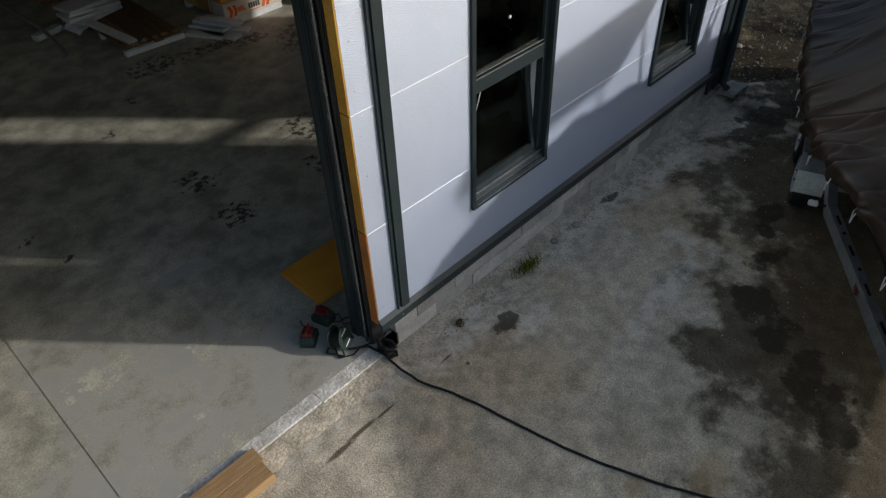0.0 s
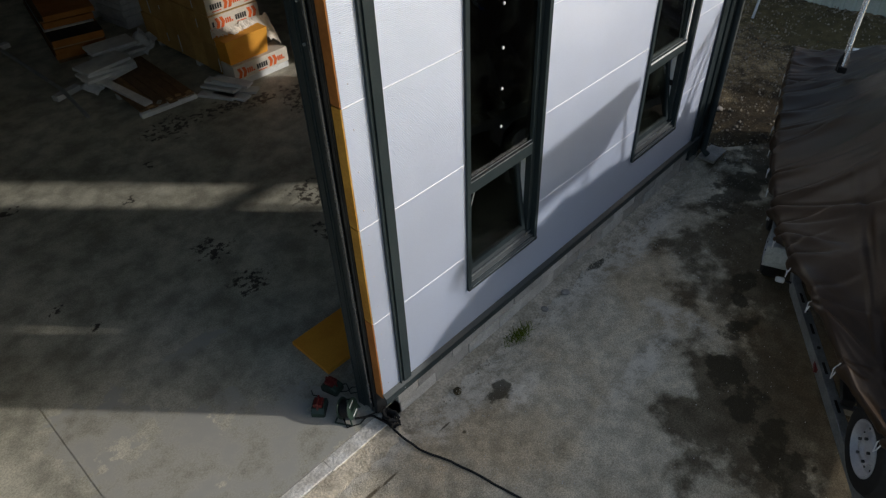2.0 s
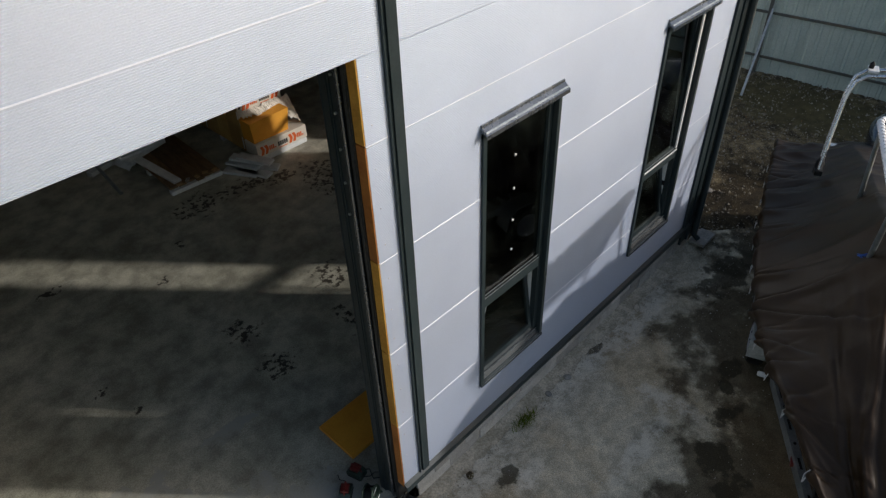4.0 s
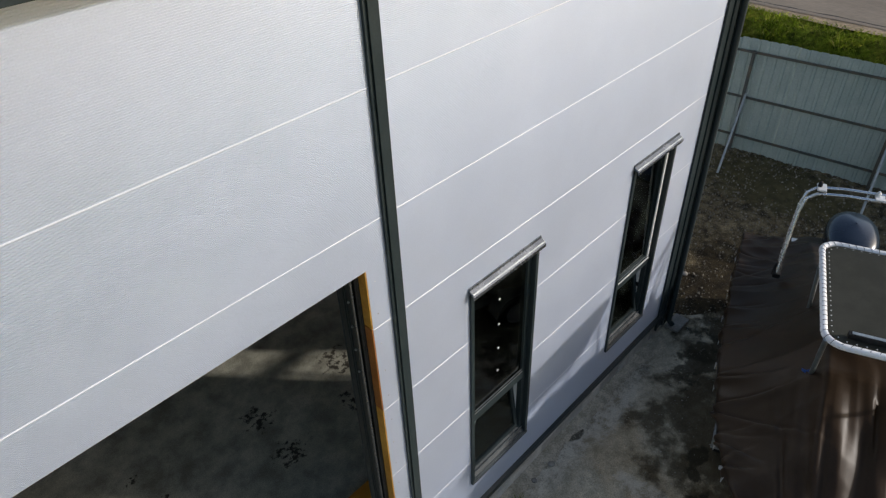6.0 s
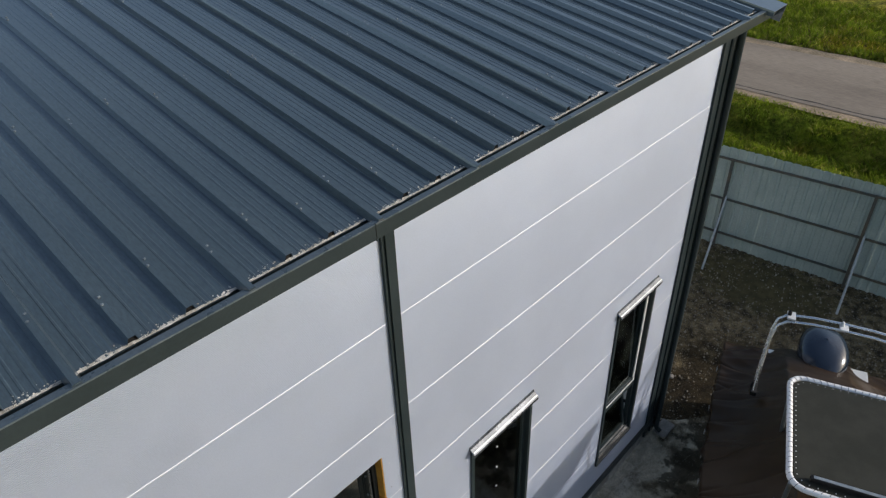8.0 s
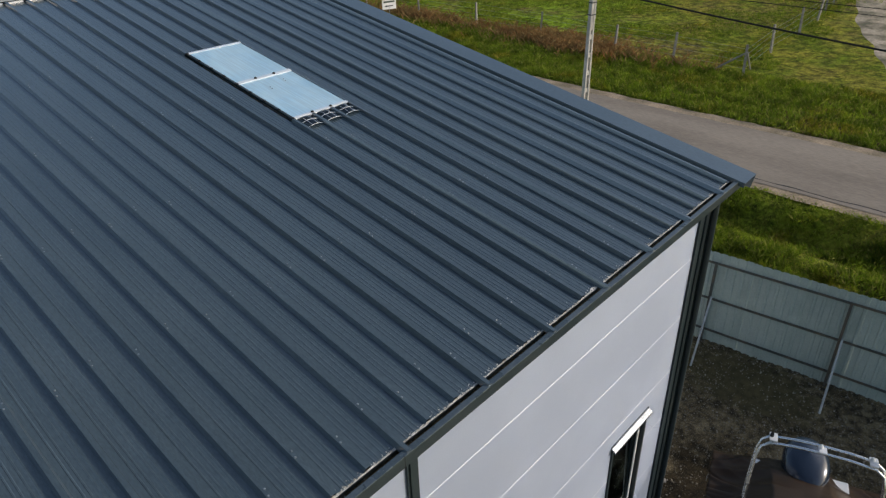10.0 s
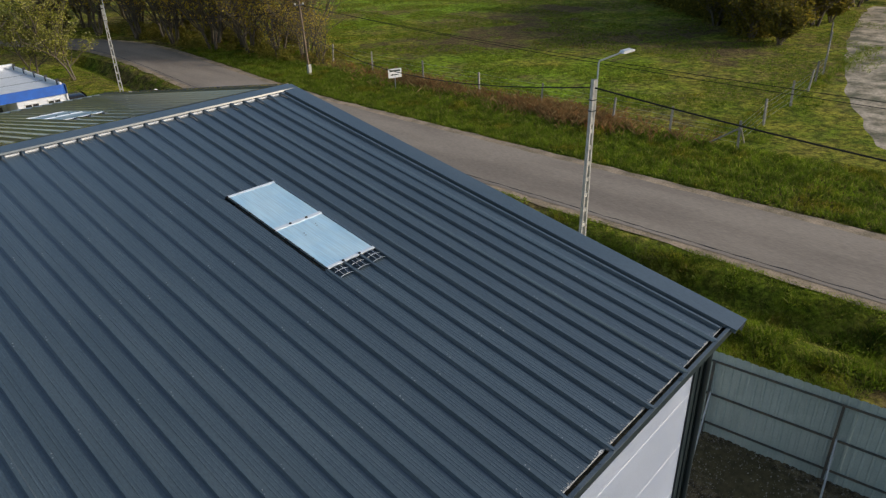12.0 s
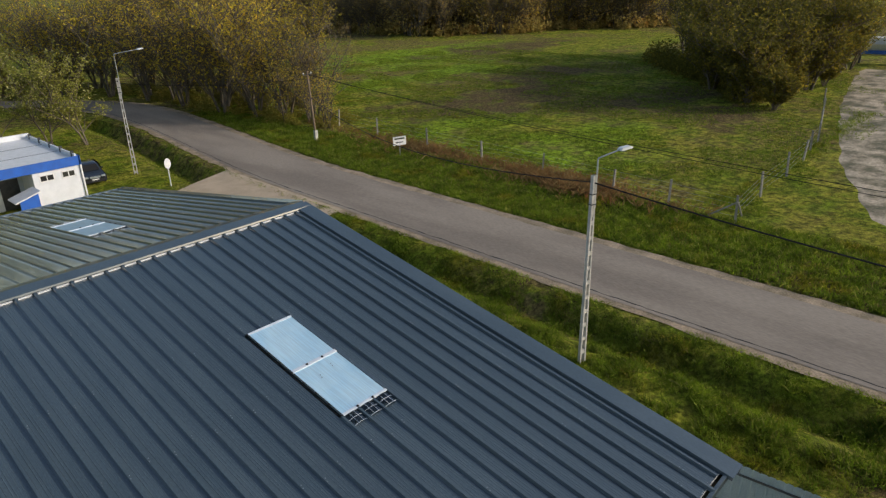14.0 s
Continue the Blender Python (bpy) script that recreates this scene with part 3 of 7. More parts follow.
s = Shape().sheet([[(13.0 + (road_mid(y) - 16.2) * i / 44, y, verge_z(13.0 + (road_mid(y) - 16.2) * i / 44, y)) for i in range(45)] for y in [-40 + j / 2 for j in range(241)]])
solid("ground_verge", s, MEADOW, "grassy verge with a shallow ditch beside the road", "grass verge", "structure", smooth="all", fix=False)

def strip(y0, y1, n, off0, off1, z, wob=0.0):
    rows = []
    for j in range(n + 1):
        y = y0 + (y1 - y0) * j / n
        a = wob * noise.noise(Vector((y * 0.9, off0, 3)))
        b = wob * noise.noise(Vector((y * 0.9, off1, 9)))
        rows.append([(road_mid(y) + off0 + a, y, z), (road_mid(y) + (off0 + off1) / 2, y, z + 0.015), (road_mid(y) + off1 + b, y, z)])
    return rows

s = Shape().sheet(strip(-150, 108, 400, -3.55, 3.75, -0.02, 0.22))
solid("road_shoulder", s, GRAVEL, "pale gravel shoulder along the road", "road shoulder", "structure", fix=False)
s = Shape().sheet(strip(-150, 108, 500, -2.95, 2.95, 0.0, 0.12))
solid("road", s, ASPHALT, "worn grey asphalt road with crumbled edges", "road", "structure", fix=False)
rows = []
for j in range(500):
    y = -60 + 160 * j / 499
    e = road_mid(y) - 2.62 + 0.10 * noise.noise(Vector((y * 0.8, 1, 0))) + 0.05 * noise.noise(Vector((y * 4, 3, 0)))
    w = 0.02 + 0.05 * max(0.0, noise.noise(Vector((y * 1.3, 7, 0))) + 0.25)
    rows.append([(e - w, y, 0.0035), (e + w, y, 0.0045)])
solid("trim_road_seam", Shape().sheet(rows), BLACK, "dark crumbled seam along the edge of the asphalt", "road seam", "structure", fix=False)
rows = []
for k in range(160):
    t = k / 159
    x = 41.5 + 75 * t
    y = 1.2 + 5.2 * min(1, (x - 41.5) / 13) + 0.30 * max(0, x - 54.5) - 0.0016 * max(0, x - 54.5) ** 2 + 0.4 * noise.noise(Vector((x * 0.2, 0, 0)))
    w = min(1, (x - 41.4) / 2.5) * 2.3
    rows.append([(x, y - w - 1.6 - 0.4 * noise.noise(Vector((x * 0.3, 2, 0))), -0.086), (x, y - w * 0.6, -0.05), (x, y, -0.06), (x, y + w * 0.6, -0.05), (x, y + w + 0.3 * noise.noise(Vector((x * 0.35, 5, 0))), -0.086)])
solid("road_dirt_track", Shape().sheet(rows), SAND, "pale sandy dirt track beside the meadow", "dirt track", "structure", fix=False)
s = Shape().prism([(5.0, 32.0), (23.6, 32.2), (23.9, 47.8), (20.2, 46.4), (17.0, 45.0), (5.0, 45.0)], "z", -0.3, -0.012)
solid("pavement_drive", s, DRIVE, "light concrete driveway joining the road", "driveway", "structure")
plan = HALL_PLAN


def yard_z(x, y):
    """The yard falls away a little towards the foot of the wall."""
    k = max(0.0, min(1.0, (y + 0.75) / 0.6)) * max(0.0, min(1.0, (x + 0.42) / 0.25)) * max(0.0, min(1.0, (6.2 - x) / 0.8))
    return YARD_Z - 0.095 * k * k * (3 - 2 * k) + 0.006 * noise.noise(Vector((x * 1.5, y * 1.5, 0)))

ys = [-8.5 + 0.5 * k for k in range(13)] + [-2.2 + 0.1 * k for k in range(23)]
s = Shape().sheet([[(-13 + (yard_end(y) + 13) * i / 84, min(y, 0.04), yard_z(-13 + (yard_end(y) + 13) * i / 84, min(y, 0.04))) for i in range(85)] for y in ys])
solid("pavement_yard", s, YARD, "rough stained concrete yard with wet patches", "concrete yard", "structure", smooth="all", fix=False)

# ---- hall: floor and threshold ----
s = Shape()
for x0, x1 in ((-11.9, -7.6), (-7.596, -2.572), (-2.564, 5.78)):
    s.box(x0, x1, 0.10, 21.0, -0.3, 0.02)
s.box(-11.9, 5.78, 0.10, 21.0, -0.35, 0.008)
floor = solid("floor", s, HALL, "polished grey concrete floor with dark stains", "floor", "structure")
s = Shape()
x = DOOR[0]
while x < DOOR[1] - 0.05:
    x1 = min(DOOR[1], x + rnd.uniform(1.1, 1.9))
    s.box(x, x1 - 0.001, -0.03 + rnd.uniform(-0.02, 0.01), 0.098, -0.2, 0.026 + rnd.uniform(-0.006, 0.004))
    x = x1
solid("trim_threshold", s, DUSTY, "chipped pale cement threshold across the doorway", "threshold", "structure", bevel=0.008)
rows = []
for i in range(260):
    x = -4.7 + 10.4 * i / 259
    w = 0.05 + 0.08 * noise.noise(Vector((x * 2.3, 0, 1))) + 0.04 * noise.noise(Vector((x * 9, 0, 4))) + (0.14 if x < -0.4 else 0.08)
    rows.append([(x, -0.045 if x < -0.3 else 0.02, (0.004 if x < -0.3 else -0.09) + 0.012 * noise.noise(Vector((x * 4, 1, 1)))), (x, -0.06 - w * 0.5, (-0.004 if x < -0.3 else -0.105) + 0.008 * noise.noise(Vector((x * 5, 2, 1)))), (x, -0.05 - w, yard_z(x, -0.05 - w) - 0.004)])
solid("trim_cement_fillet", Shape().sheet(rows), MORTAR, "uneven cement fillet at the foot of the wall", "cement fillet", "structure", smooth="all", fix=False)

# ---- front wall ----
wall_front = thing("wall_front", "white ribbed sandwich panels on a concrete block plinth", "wall", kind="structure")
HOLES = [(DOOR[0], DOOR[1], -1, DOOR[2])] + [(a + 0.03, b - 0.03, c + 0.03, d - 0.03) for a, b, c, d in WINDOWS]
RIB = 0.0125


def ribbed(s, x0, x1, z0, z1):
    """Micro-ribbed outer skin with the sheet's back."""
    zs = []
    k = int(math.floor((z0 - Z0) / RIB))
    while Z0 + k * RIB < z1:
        base = Z0 + k * RIB
        for dz, dy in ((0.0, 0.0), (0.0060, 0.0), (0.0066, 0.0060), (0.0115, 0.0060)):
            z = base + dz
            if z0 <= z <= z1:
                zs.append((z, dy))
        k += 1
    if not zs or zs[0][0] > z0 + 1e-5:
        zs.insert(0, (z0, 0.0))
    if zs[-1][0] < z1 - 1e-5:
        zs.append((z1, 0.0))
    s.sheet([[(x0, dy, z), (x1, dy, z)] for z, dy in zs])
    s.add([(x0, 0.10, z0), (x1, 0.10, z0), (x1, 0.10, z1), (x0, 0.10, z1)], [(0, 1, 2, 3)])


for row in range(8):
    za, zb = Z0 + row + 0.006, min(Z0 + row + 1 - 0.006, 7.44)
    for xa, xb in ((X_W, -0.002), (0.002, 5.62)):
        cuts = sorted({za, zb} | {z for h in HOLES for z in h[2:] if za < z < zb})
        s = Shape()
        for z0, z1 in zip(cuts, cuts[1:]):
            spans = [(xa, xb)]
            for h in HOLES:
                if h[2] <= z0 + 1e-6 and h[3] >= z1 - 1e-6:
                    spans = [q for p in spans for q in ((p[0], min(p[1], h[0])), (max(p[0], h[1]), p[1])) if q[1] - q[0] > 0.01]
            for p in spans:
                ribbed(s, p[0], p[1], z0, z1)
        part("panel", s, PANEL, wall_front, fix=False)
    if row:
        zj = Z0 + row
        s = Shape()
        spans = [(X_W, 5.6)]
        for h in HOLES:
            if h[2] < zj < h[3]:
                spans = [q for p in spans for q in ((p[0], min(p[1], h[0])), (max(p[0], h[1]), p[1])) if q[1] - q[0] > 0.01]
        for p in spans:
            s.prism([(0.012, zj - 0.005), (0.012, zj + 0.005), (0.003, zj + 0.003), (-0.002, zj - 0.003)], "x", p[0], p[1])
        part("joint_strip", s, JOINT, wall_front, "bright white panel joint")

# pilaster strip, base flashing, corner trim
s = Shape().box(-0.085, 0.004, -0.022, 0.03, 0.36, 7.44).box(-0.118, -0.085, -0.008, 0.03, 0.36, 7.44).box(-0.124, -0.116, -0.022, 0.03, 0.36, 7.44)
part("cover_strip", s, TRIM, wall_front, "dark anthracite vertical cover strip", bevel=0.002)
s = Shape().prism([(0.02, 0.40), (-0.022, 0.365), (-0.040, 0.35), (-0.040, 0.268), (-0.028, 0.268), (-0.028, 0.34), (0.02, 0.36)], "x", DOOR[1] - 0.01, 5.9)
part("base_flashing", s, TRIM, wall_front, "dark base flashing")
s = Shape().box(5.47, 5.505, -0.028, 0.03, 0.05, 7.44).box(5.505, 5.66, -0.010, 0.03, 0.05, 7.44).box(5.66, 5.70, -0.03, 0.03, 0.05, 7.44)
part("corner_trim", s, TRIM, wall_front, "dark corner trim", bevel=0.002)
s = Shape().box(5.70, 5.93, -0.005, 0.14, 0.05, 7.44).box(5.86, 5.95, -0.05, 0.02, 0.05, 7.40)
part("corner_post", s, TRIM, wall_front, "dark steel corner post", bevel=0.004)
s = Shape().tube([(5.78, -0.085, 7.38), (5.78, -0.085, 0.12), (5.80, -0.16, 0.05)], 0.045, 12)
part("downpipe", s, TRIM, wall_front, "dark round downpipe", smooth=True)
s = Shape().box(5.72, 6.12, -0.30, -0.06, -0.01, 0.035)
part("splash_slab", s, POST, wall_front, "small concrete splash slab", bevel=0.006)
s = Shape()
for k in range(26):
    s.lathe([(0.005, 0), (0.005, 0.003), (0.002, 0.005)], 6, pose(-0.265 + 0.006 * math.sin(k * 5), -0.0, 0.5 + k * 0.33, 90, 0, 0) if k < 14 else pose(-0.1 + (k - 14) * 0.49, -0.04, 0.31, 90, 0, 0))
part("screws", s, ALU, wall_front, "small bright screw heads")
# plinth blocks
for course, (z0, z1) in enumerate(((-0.14, 0.065), (0.075, 0.28))):
    x = -0.14 - 0.25 * course
    while x < 5.85:
        x0, x1 = max(x, -0.16), min(x + 0.49, 5.88)
        if x1 - x0 > 0.03:
            j = rnd.uniform(-0.006, 0.006)
            part("block", Shape().box(x0, x1, 0.012 + j, 0.12, z0, z1), BLOCK, wall_front, bevel=0.006)
        x += 0.5
part("mortar_bed", Shape().box(-0.14, 5.86, 0.028, 0.115, -0.2, 0.3), MORTAR, wall_front)
# exposed foam edge at the door reveal, piece by piece
for row in range(5):
    za, zb = Z0 + row + 0.008, min(Z0 + row + 1 - 0.004, DOOR[2])
    sh = Shape().box(DOOR[1] - 0.012, DOOR[1] + 0.05, 0.0065, 0.098, za, zb)
    part("foam_edge", sh, FOAM_AGED if row == 3 or row == 0 else FOAM, wall_front, "cut yellow foam core of the panel", bevel=0.003)
part("foam_edge", Shape().box(DOOR[0], DOOR[1], 0.012, 0.098, DOOR[2] + 0.008, DOOR[2] + 0.06), FOAM, wall_front, "cut yellow foam core of the panel")

# ---- other walls ----
s = Shape()
GW = (3.75, 4.75, 0.88, 3.93)              # gable window: y range and height
for y0, y1, z0, z1 in ((0.12, GW[0], 0, 7.3), (GW[1], Y_B, 0, 7.3), (GW[0], GW[1], 0, GW[2]), (GW[0], GW[1], GW[3], 7.3)):
    s.box(5.78, X_E, y0, y1, z0 - 0.2, z1)
s.prism([(0.0, 7.3), (Y_B, 7.3), (Y_B, roof_z(Y_B) - 0.12), (RIDGE_Y, RIDGE_Z - 0.12), (0.0, roof_z(0) - 0.12)], "x", 5.78, X_E)
solid("wall_east", s, PANEL, "white panel gable wall with one tall window", "wall", "structure")
s = Shape().box(X_W, X_W + 0.12, 0.12, Y_B, -0.2, 7.3)
s.prism([(0.0, 7.3), (Y_B, 7.3), (Y_B, roof_z(Y_B) - 0.12), (RIDGE_Y, RIDGE_Z - 0.12), (0.0, roof_z(0) - 0.12)], "x", X_W, X_W + 0.12)
solid("wall_west", s, PANEL, "white panel gable wall", "wall", "structure")
solid("wall_north", Shape().box(X_W, X_E, Y_B - 0.12, Y_B, -0.2, 7.3), PANEL, "white panel back wall of the hall", "wall", "structure")

# ---- door frame ----
door = thing("door_1", "open tall doorway with dark steel frame and tracks", "door", kind="structure")
s = Shape().box(-0.352, -0.20, 0.102, 0.150, 0.02, 5.02).box(-0.362, -0.352, 0.112, 0.138, 0.02, 5.02)
part("jamb", s, STEEL, door, "dark steel door jamb", bevel=0.004)
# black fill paints the shade in the gap behind the jamb
s = Shape().box(-0.335, -0.31, 0.151, 0.188, 0.03, 5.0)
part("seal", s, BLACK, door, "black strip standing for the shaded recess")
s = Shape().box(-0.365, -0.30, 0.19, 0.205, 0.03, 5.2).box(-0.365, -0.35, 0.205, 0.255, 0.03, 5.2).box(-0.375, -0.30, 0.255, 0.27, 0.03, 5.2)
part("track", s, TRIM, door, "dark vertical door track", bevel=0.002)
s = Shape().box(-0.345, -0.18, 0.206, 0.25, 0.02, 5.2)
part("post", s, STEEL, door, "dark steel post behind the jamb", bevel=0.004)
s = Shape().box(-0.385, -0.24, 0.272, 0.285, 0.02, 5.2).box(-0.385, -0.372, 0.285, 0.33, 0.02, 5.2).box(-0.39, -0.24, 0.33, 0.345, 0.02, 5.2)
part("guide", s, TRIM, door, "dark inner guide channel", bevel=0.002)
for k in range(5):
    part("bolt", Shape().lathe([(0.011, 0), (0.011, 0.012), (0.005, 0.016)], 6, pose(-0.366, 0.23, 3.7 + k * 0.27, 0, -90, 0)), GALV, door, "bright bolt head")
part("track_rail", Shape().tube([(-0.372, 0.165, 0.03), (-0.372, 0.165, 4.9)], 0.011, 10).tube([(-0.370, 0.190, 0.03), (-0.370, 0.190, 4.9)], 0.004, 6), FLASH, door, "bluish bare steel guide rail", smooth=True)
part("head_beam", Shape().box(DOOR[0], -0.2, 0.102, 0.22, DOOR[2] + 0.02, DOOR[2] + 0.22), STEEL, door)
part("jamb", Shape().box(DOOR[0] - 0.10, DOOR[0] + 0.02, 0.102, 0.22, 0.02, 5.02), STEEL, door, "dark steel door jamb")


# ---- windows ----
def window(name, w, tilt_top):
    x0, x1, z0, z1 = w
    win = thing(name, "tall narrow dark-framed window with tilted lower sash", "window", kind="structure")
    s = Shape().box(x0, x0 + 0.045, -0.022, 0.09, z0, z1).box(x1 - 0.045, x1, -0.022, 0.09, z0, z1).box(x0, x1, -0.018, 0.09, z1 - 0.05, z1 - 0.002)
    part("reveal_trim", s, TRIM, win, "dark folded reveal flashing", bevel=0.002)
    s = Shape().prism([(0.0, z1 + 0.085), (-0.012, z1 + 0.085), (-0.016, z1 + 0.06), (-0.075, z1 + 0.015), (-0.075, z1 - 0.022), (-0.068, z1 - 0.022), (-0.066, z1 + 0.005), (0.0, z1 + 0.03)], "x", x0 - 0.015, x1 + 0.03)
    part("head_flashing", s, FLASH, win, "grey drip flashing over the window")
    # narrow strip in paler metal paints the sunlit line on the flashing
    s = Shape().prism([(-0.0500, z1 + 0.0365), (-0.0620, z1 + 0.0275), (-0.0645, z1 + 0.031), (-0.0525, z1 + 0.040)], "x", x0 - 0.012, x1 + 0.027)
    part("drip_band", s, GALV, win, "folded edge of the flashing, paler metal for its sunlit stripe")
    s = Shape().prism([(0.09, z0 + 0.14), (0.03, z0 + 0.10), (0.03, z0 + 0.085), (-0.005, z0 + 0.06), (-0.005, z0 + 0.045), (-0.03, z0 + 0.03), (-0.03, z0 - 0.005), (0.09, z0 - 0.005)], "x", x0 + 0.002, x1 - 0.002)
    part("window_sill", s, TRIM, win, "stepped dark sill")
    part("sill_bead", Shape().box(x0 + 0.05, x1 - 0.05, 0.02, 0.03, z0 + 0.106, z0 + 0.114), GALV, win, "bright sill bead")
    xi0, xi1, zt = x0 + 0.10, x1 - 0.10, z0 + 1.12
    s = Shape().box(x0 + 0.045, xi0, 0.035, 0.10, z0 + 0.14, z1 - 0.05).box(xi1, x1 - 0.045, 0.035, 0.10, z0 + 0.14, z1 - 0.05)
    s.box(xi0, xi1, 0.035, 0.10, z1 - 0.11, z1 - 0.05).box(xi0, xi1, 0.03, 0.10, zt - 0.055, zt + 0.055)
    part("window_frame", s, TRIM, win, "dark window frame with transom", bevel=0.003)
    s = Shape().box(xi0, xi1, 0.028, 0.036, zt + 0.062, zt + 0.068).box(xi0, xi1, 0.040, 0.046, zt + 0.09, zt + 0.096)
    part("glazing_bead", s, GALV, win, "thin bright glazing bead")
    def sash(za, zb, lean):
        holder = new("sash")
        holder.parent = win
        holder.matrix_local = pose(0, 0.07, za, -lean, 0, 0)
        h = zb - za
        f = Shape().box(xi0 + 0.004, xi0 + 0.055, -0.02, 0.025, 0.0, h).box(xi1 - 0.055, xi1 - 0.004, -0.02, 0.025, 0.0, h)
        f.box(xi0 + 0.055, xi1 - 0.055, -0.02, 0.025, 0.0, 0.055).box(xi0 + 0.055, xi1 - 0.055, -0.02, 0.025, h - 0.055, h)
        part("sash_frame", f, TRIM, holder, bevel=0.003)
        p = part("pane", Shape().box(xi0 + 0.05, xi1 - 0.05, -0.002, 0.006, 0.05, h - 0.05), GLASS, holder)
        p.visible_shadow = not tilt_top
    sash(z0 + 0.15, zt - 0.06, 9)
    if tilt_top:
        sash(zt + 0.06, z1 - 0.12, 1.8)
    else:
        p = part("pane", Shape().box(xi0 + 0.002, xi1 - 0.002, 0.066, 0.074, zt + 0.056, z1 - 0.112), GLASS, win)
        p.visible_shadow = True
        for k in range(4):
            part("spacer_dot", Shape().lathe([(0.013, 0), (0.013, 0.006), (0.006, 0.009)], 10, pose(1.355, 0.064, 2.42 + 0.355 * k, 90, 0, 0)), WHITE, win, "small white sticker dot on the pane")
    s = Shape().box(xi1 + 0.002, xi1 + 0.012, 0.10, 0.155, z0 + 0.2, zt - 0.1)
    if tilt_top:
        s.box(xi1 + 0.002, xi1 + 0.012, 0.10, 0.155, zt + 0.1, z1 - 0.2).box(xi0, xi1, 0.10, 0.15, zt + 0.058, zt + 0.068)
    part("inner_lining", s, WHITE, win, "white inner frame lining")
    s = Shape()
    for k in range(3):
        s.box(x0 + 0.05, x1 - 0.05, -0.0325 + 0.03 * k, -0.0300 + 0.03 * k, z0 + 0.026 + 0.03 * k, z0 + 0.033 + 0.03 * k)
    part("sill_edge", s, GALV, win, "thin bright edges of the stepped sill")
    if tilt_top:
        s = Shape().box(xi1 - 0.034, xi1 - 0.003, 0.026, 0.044, zt + 0.09, z1 - 0.125)
        part("white_jamb_strip", s, WHITE, win, "white strip inside the opened sash")
        part("white_ledge", Shape().box(xi0 + 0.01, xi1 - 0.003, 0.018, 0.0285, zt + 0.058, zt + 0.074), WHITE, win, "white ledge under the opened sash")
        for zz in (zt + 0.55, zt + 1.15, z0 + 0.6):
            part("hinge", Shape().box(xi1 - 0.006, xi1 + 0.014, 0.09, 0.13, zz, zz + 0.07), BLACK, win, "black hinge")
    part("stay", Shape().tube([(xi0 + 0.02, 0.09, z0 + 0.75), (xi0 + 0.17, 0.13, z0 + 1.0)], 0.006, 6), GALV, win, "thin metal window stay")
    return win


window("window_1", WINDOWS[0], False)
window("window_2", WINDOWS[1], True)
s = Shape().box(5.80, 5.86, GW[0], GW[0] + 0.08, GW[2], GW[3]).box(5.80, 5.86, GW[1] - 0.08, GW[1], GW[2], GW[3]).box(5.80, 5.86, GW[0], GW[1], GW[2], GW[2] + 0.08).box(5.80, 5.86, GW[0], GW[1], GW[3] - 0.08, GW[3]).box(5.80, 5.86, GW[0], GW[1], 1.95, 2.06)
solid("window_3", s, TRIM, "tall dark-framed window in the gable wall", "window", "structure")

# ---- roof ----
roof = thing("roof", "anthracite ribbed metal gable roof", "roof", kind="structure")
ang = math.atan(SLOPE)
RUN = (RIDGE_Y - 0.06 - EAVE_Y) / math.cos(ang)
BACK_Y = 21.3
ang_b = math.atan(SLOPE_B)
RUN_B = (BACK_Y - RIDGE_Y - 0.06) / math.cos(ang_b)


def roof_profile(n, first):
    """Cross-section of a sheet of n ribs, starting at a rib's middle when first."""
    pts = [(0.0, 0.0)] if not first else []
    for k in range(n):
        c = k * PITCH
        pts += [(c - 0.032, 0), (c - 0.018, RIB_H), (c + 0.018, RIB_H), (c + 0.032, 0)]
        for d in (0.082, 0.121, 0.172, 0.211):
            pts += [(c + d, 0), (c + d + 0.004, 0.0034), (c + d + 0.013, 0.0034), (c + d + 0.018, 0)]
    pts.append((n * PITCH - 0.032, 0))
    return pts


def roof_sheet(l0, l1):
    prof = roof_profile(3, True)
    s = Shape()
    s.sheet([[(x, l0, z) for x, z in prof], [(x, l1, z) for x, z in prof]])
    s.add([(prof[0][0], l0, -0.1), (prof[-1][0], l0, -0.1), (prof[-1][0], l1, -0.1), (prof[0][0], l1, -0.1)], [(3, 2, 1, 0)])
    return s


front = Matrix.Translation((0, EAVE_Y, EAVE_Z)) @ Matrix.Rotation(ang, 4, "X")
back = Matrix.Translation((0, BACK_Y, roof_z(BACK_Y))) @ Matrix.Rotation(math.pi, 4, "Z") @ Matrix.Rotation(ang_b, 4, "X")
SK = (4.30, 7.16)                          # skylight along the slope
SK_I = 1
full = roof_sheet(0, RUN).mesh("roof_sheet", ROOF, fix=False)
full_b = roof_sheet(0, RUN_B).mesh("roof_sheet", ROOF, fix=False)
n0 = int((RIB0 - X_W) / (3 * PITCH))
xs = [RIB0 + 2 * PITCH + 3 * PITCH * i for i in range(-n0, 5)]
laps = [RIB0 + 3 * PITCH * i for i in range(-n0, 6)]
for i, x in zip(range(-n0, 5), xs):
    for m, me, dx in ((front, full, x), (back, full_b, -x - 3 * PITCH)):
        if i == SK_I:
            for l0, l1 in ((0, SK[0] + 0.27), (SK[1], RUN)) if me is full else ((0, 4.9), (7.68, RUN_B)):
                o = part("roof_sheet", roof_sheet(l0, l1), ROOF, roof, fix=False)
                o.matrix_local = m @ Matrix.Translation((dx, 0, 0))
        else:
            o = new("roof_sheet", me)
            o.parent = roof
            o.matrix_local = m @ Matrix.Translation((dx, 0, 0))
X_V = xs[-1] + 3 * PITCH                    # east end of the sheets
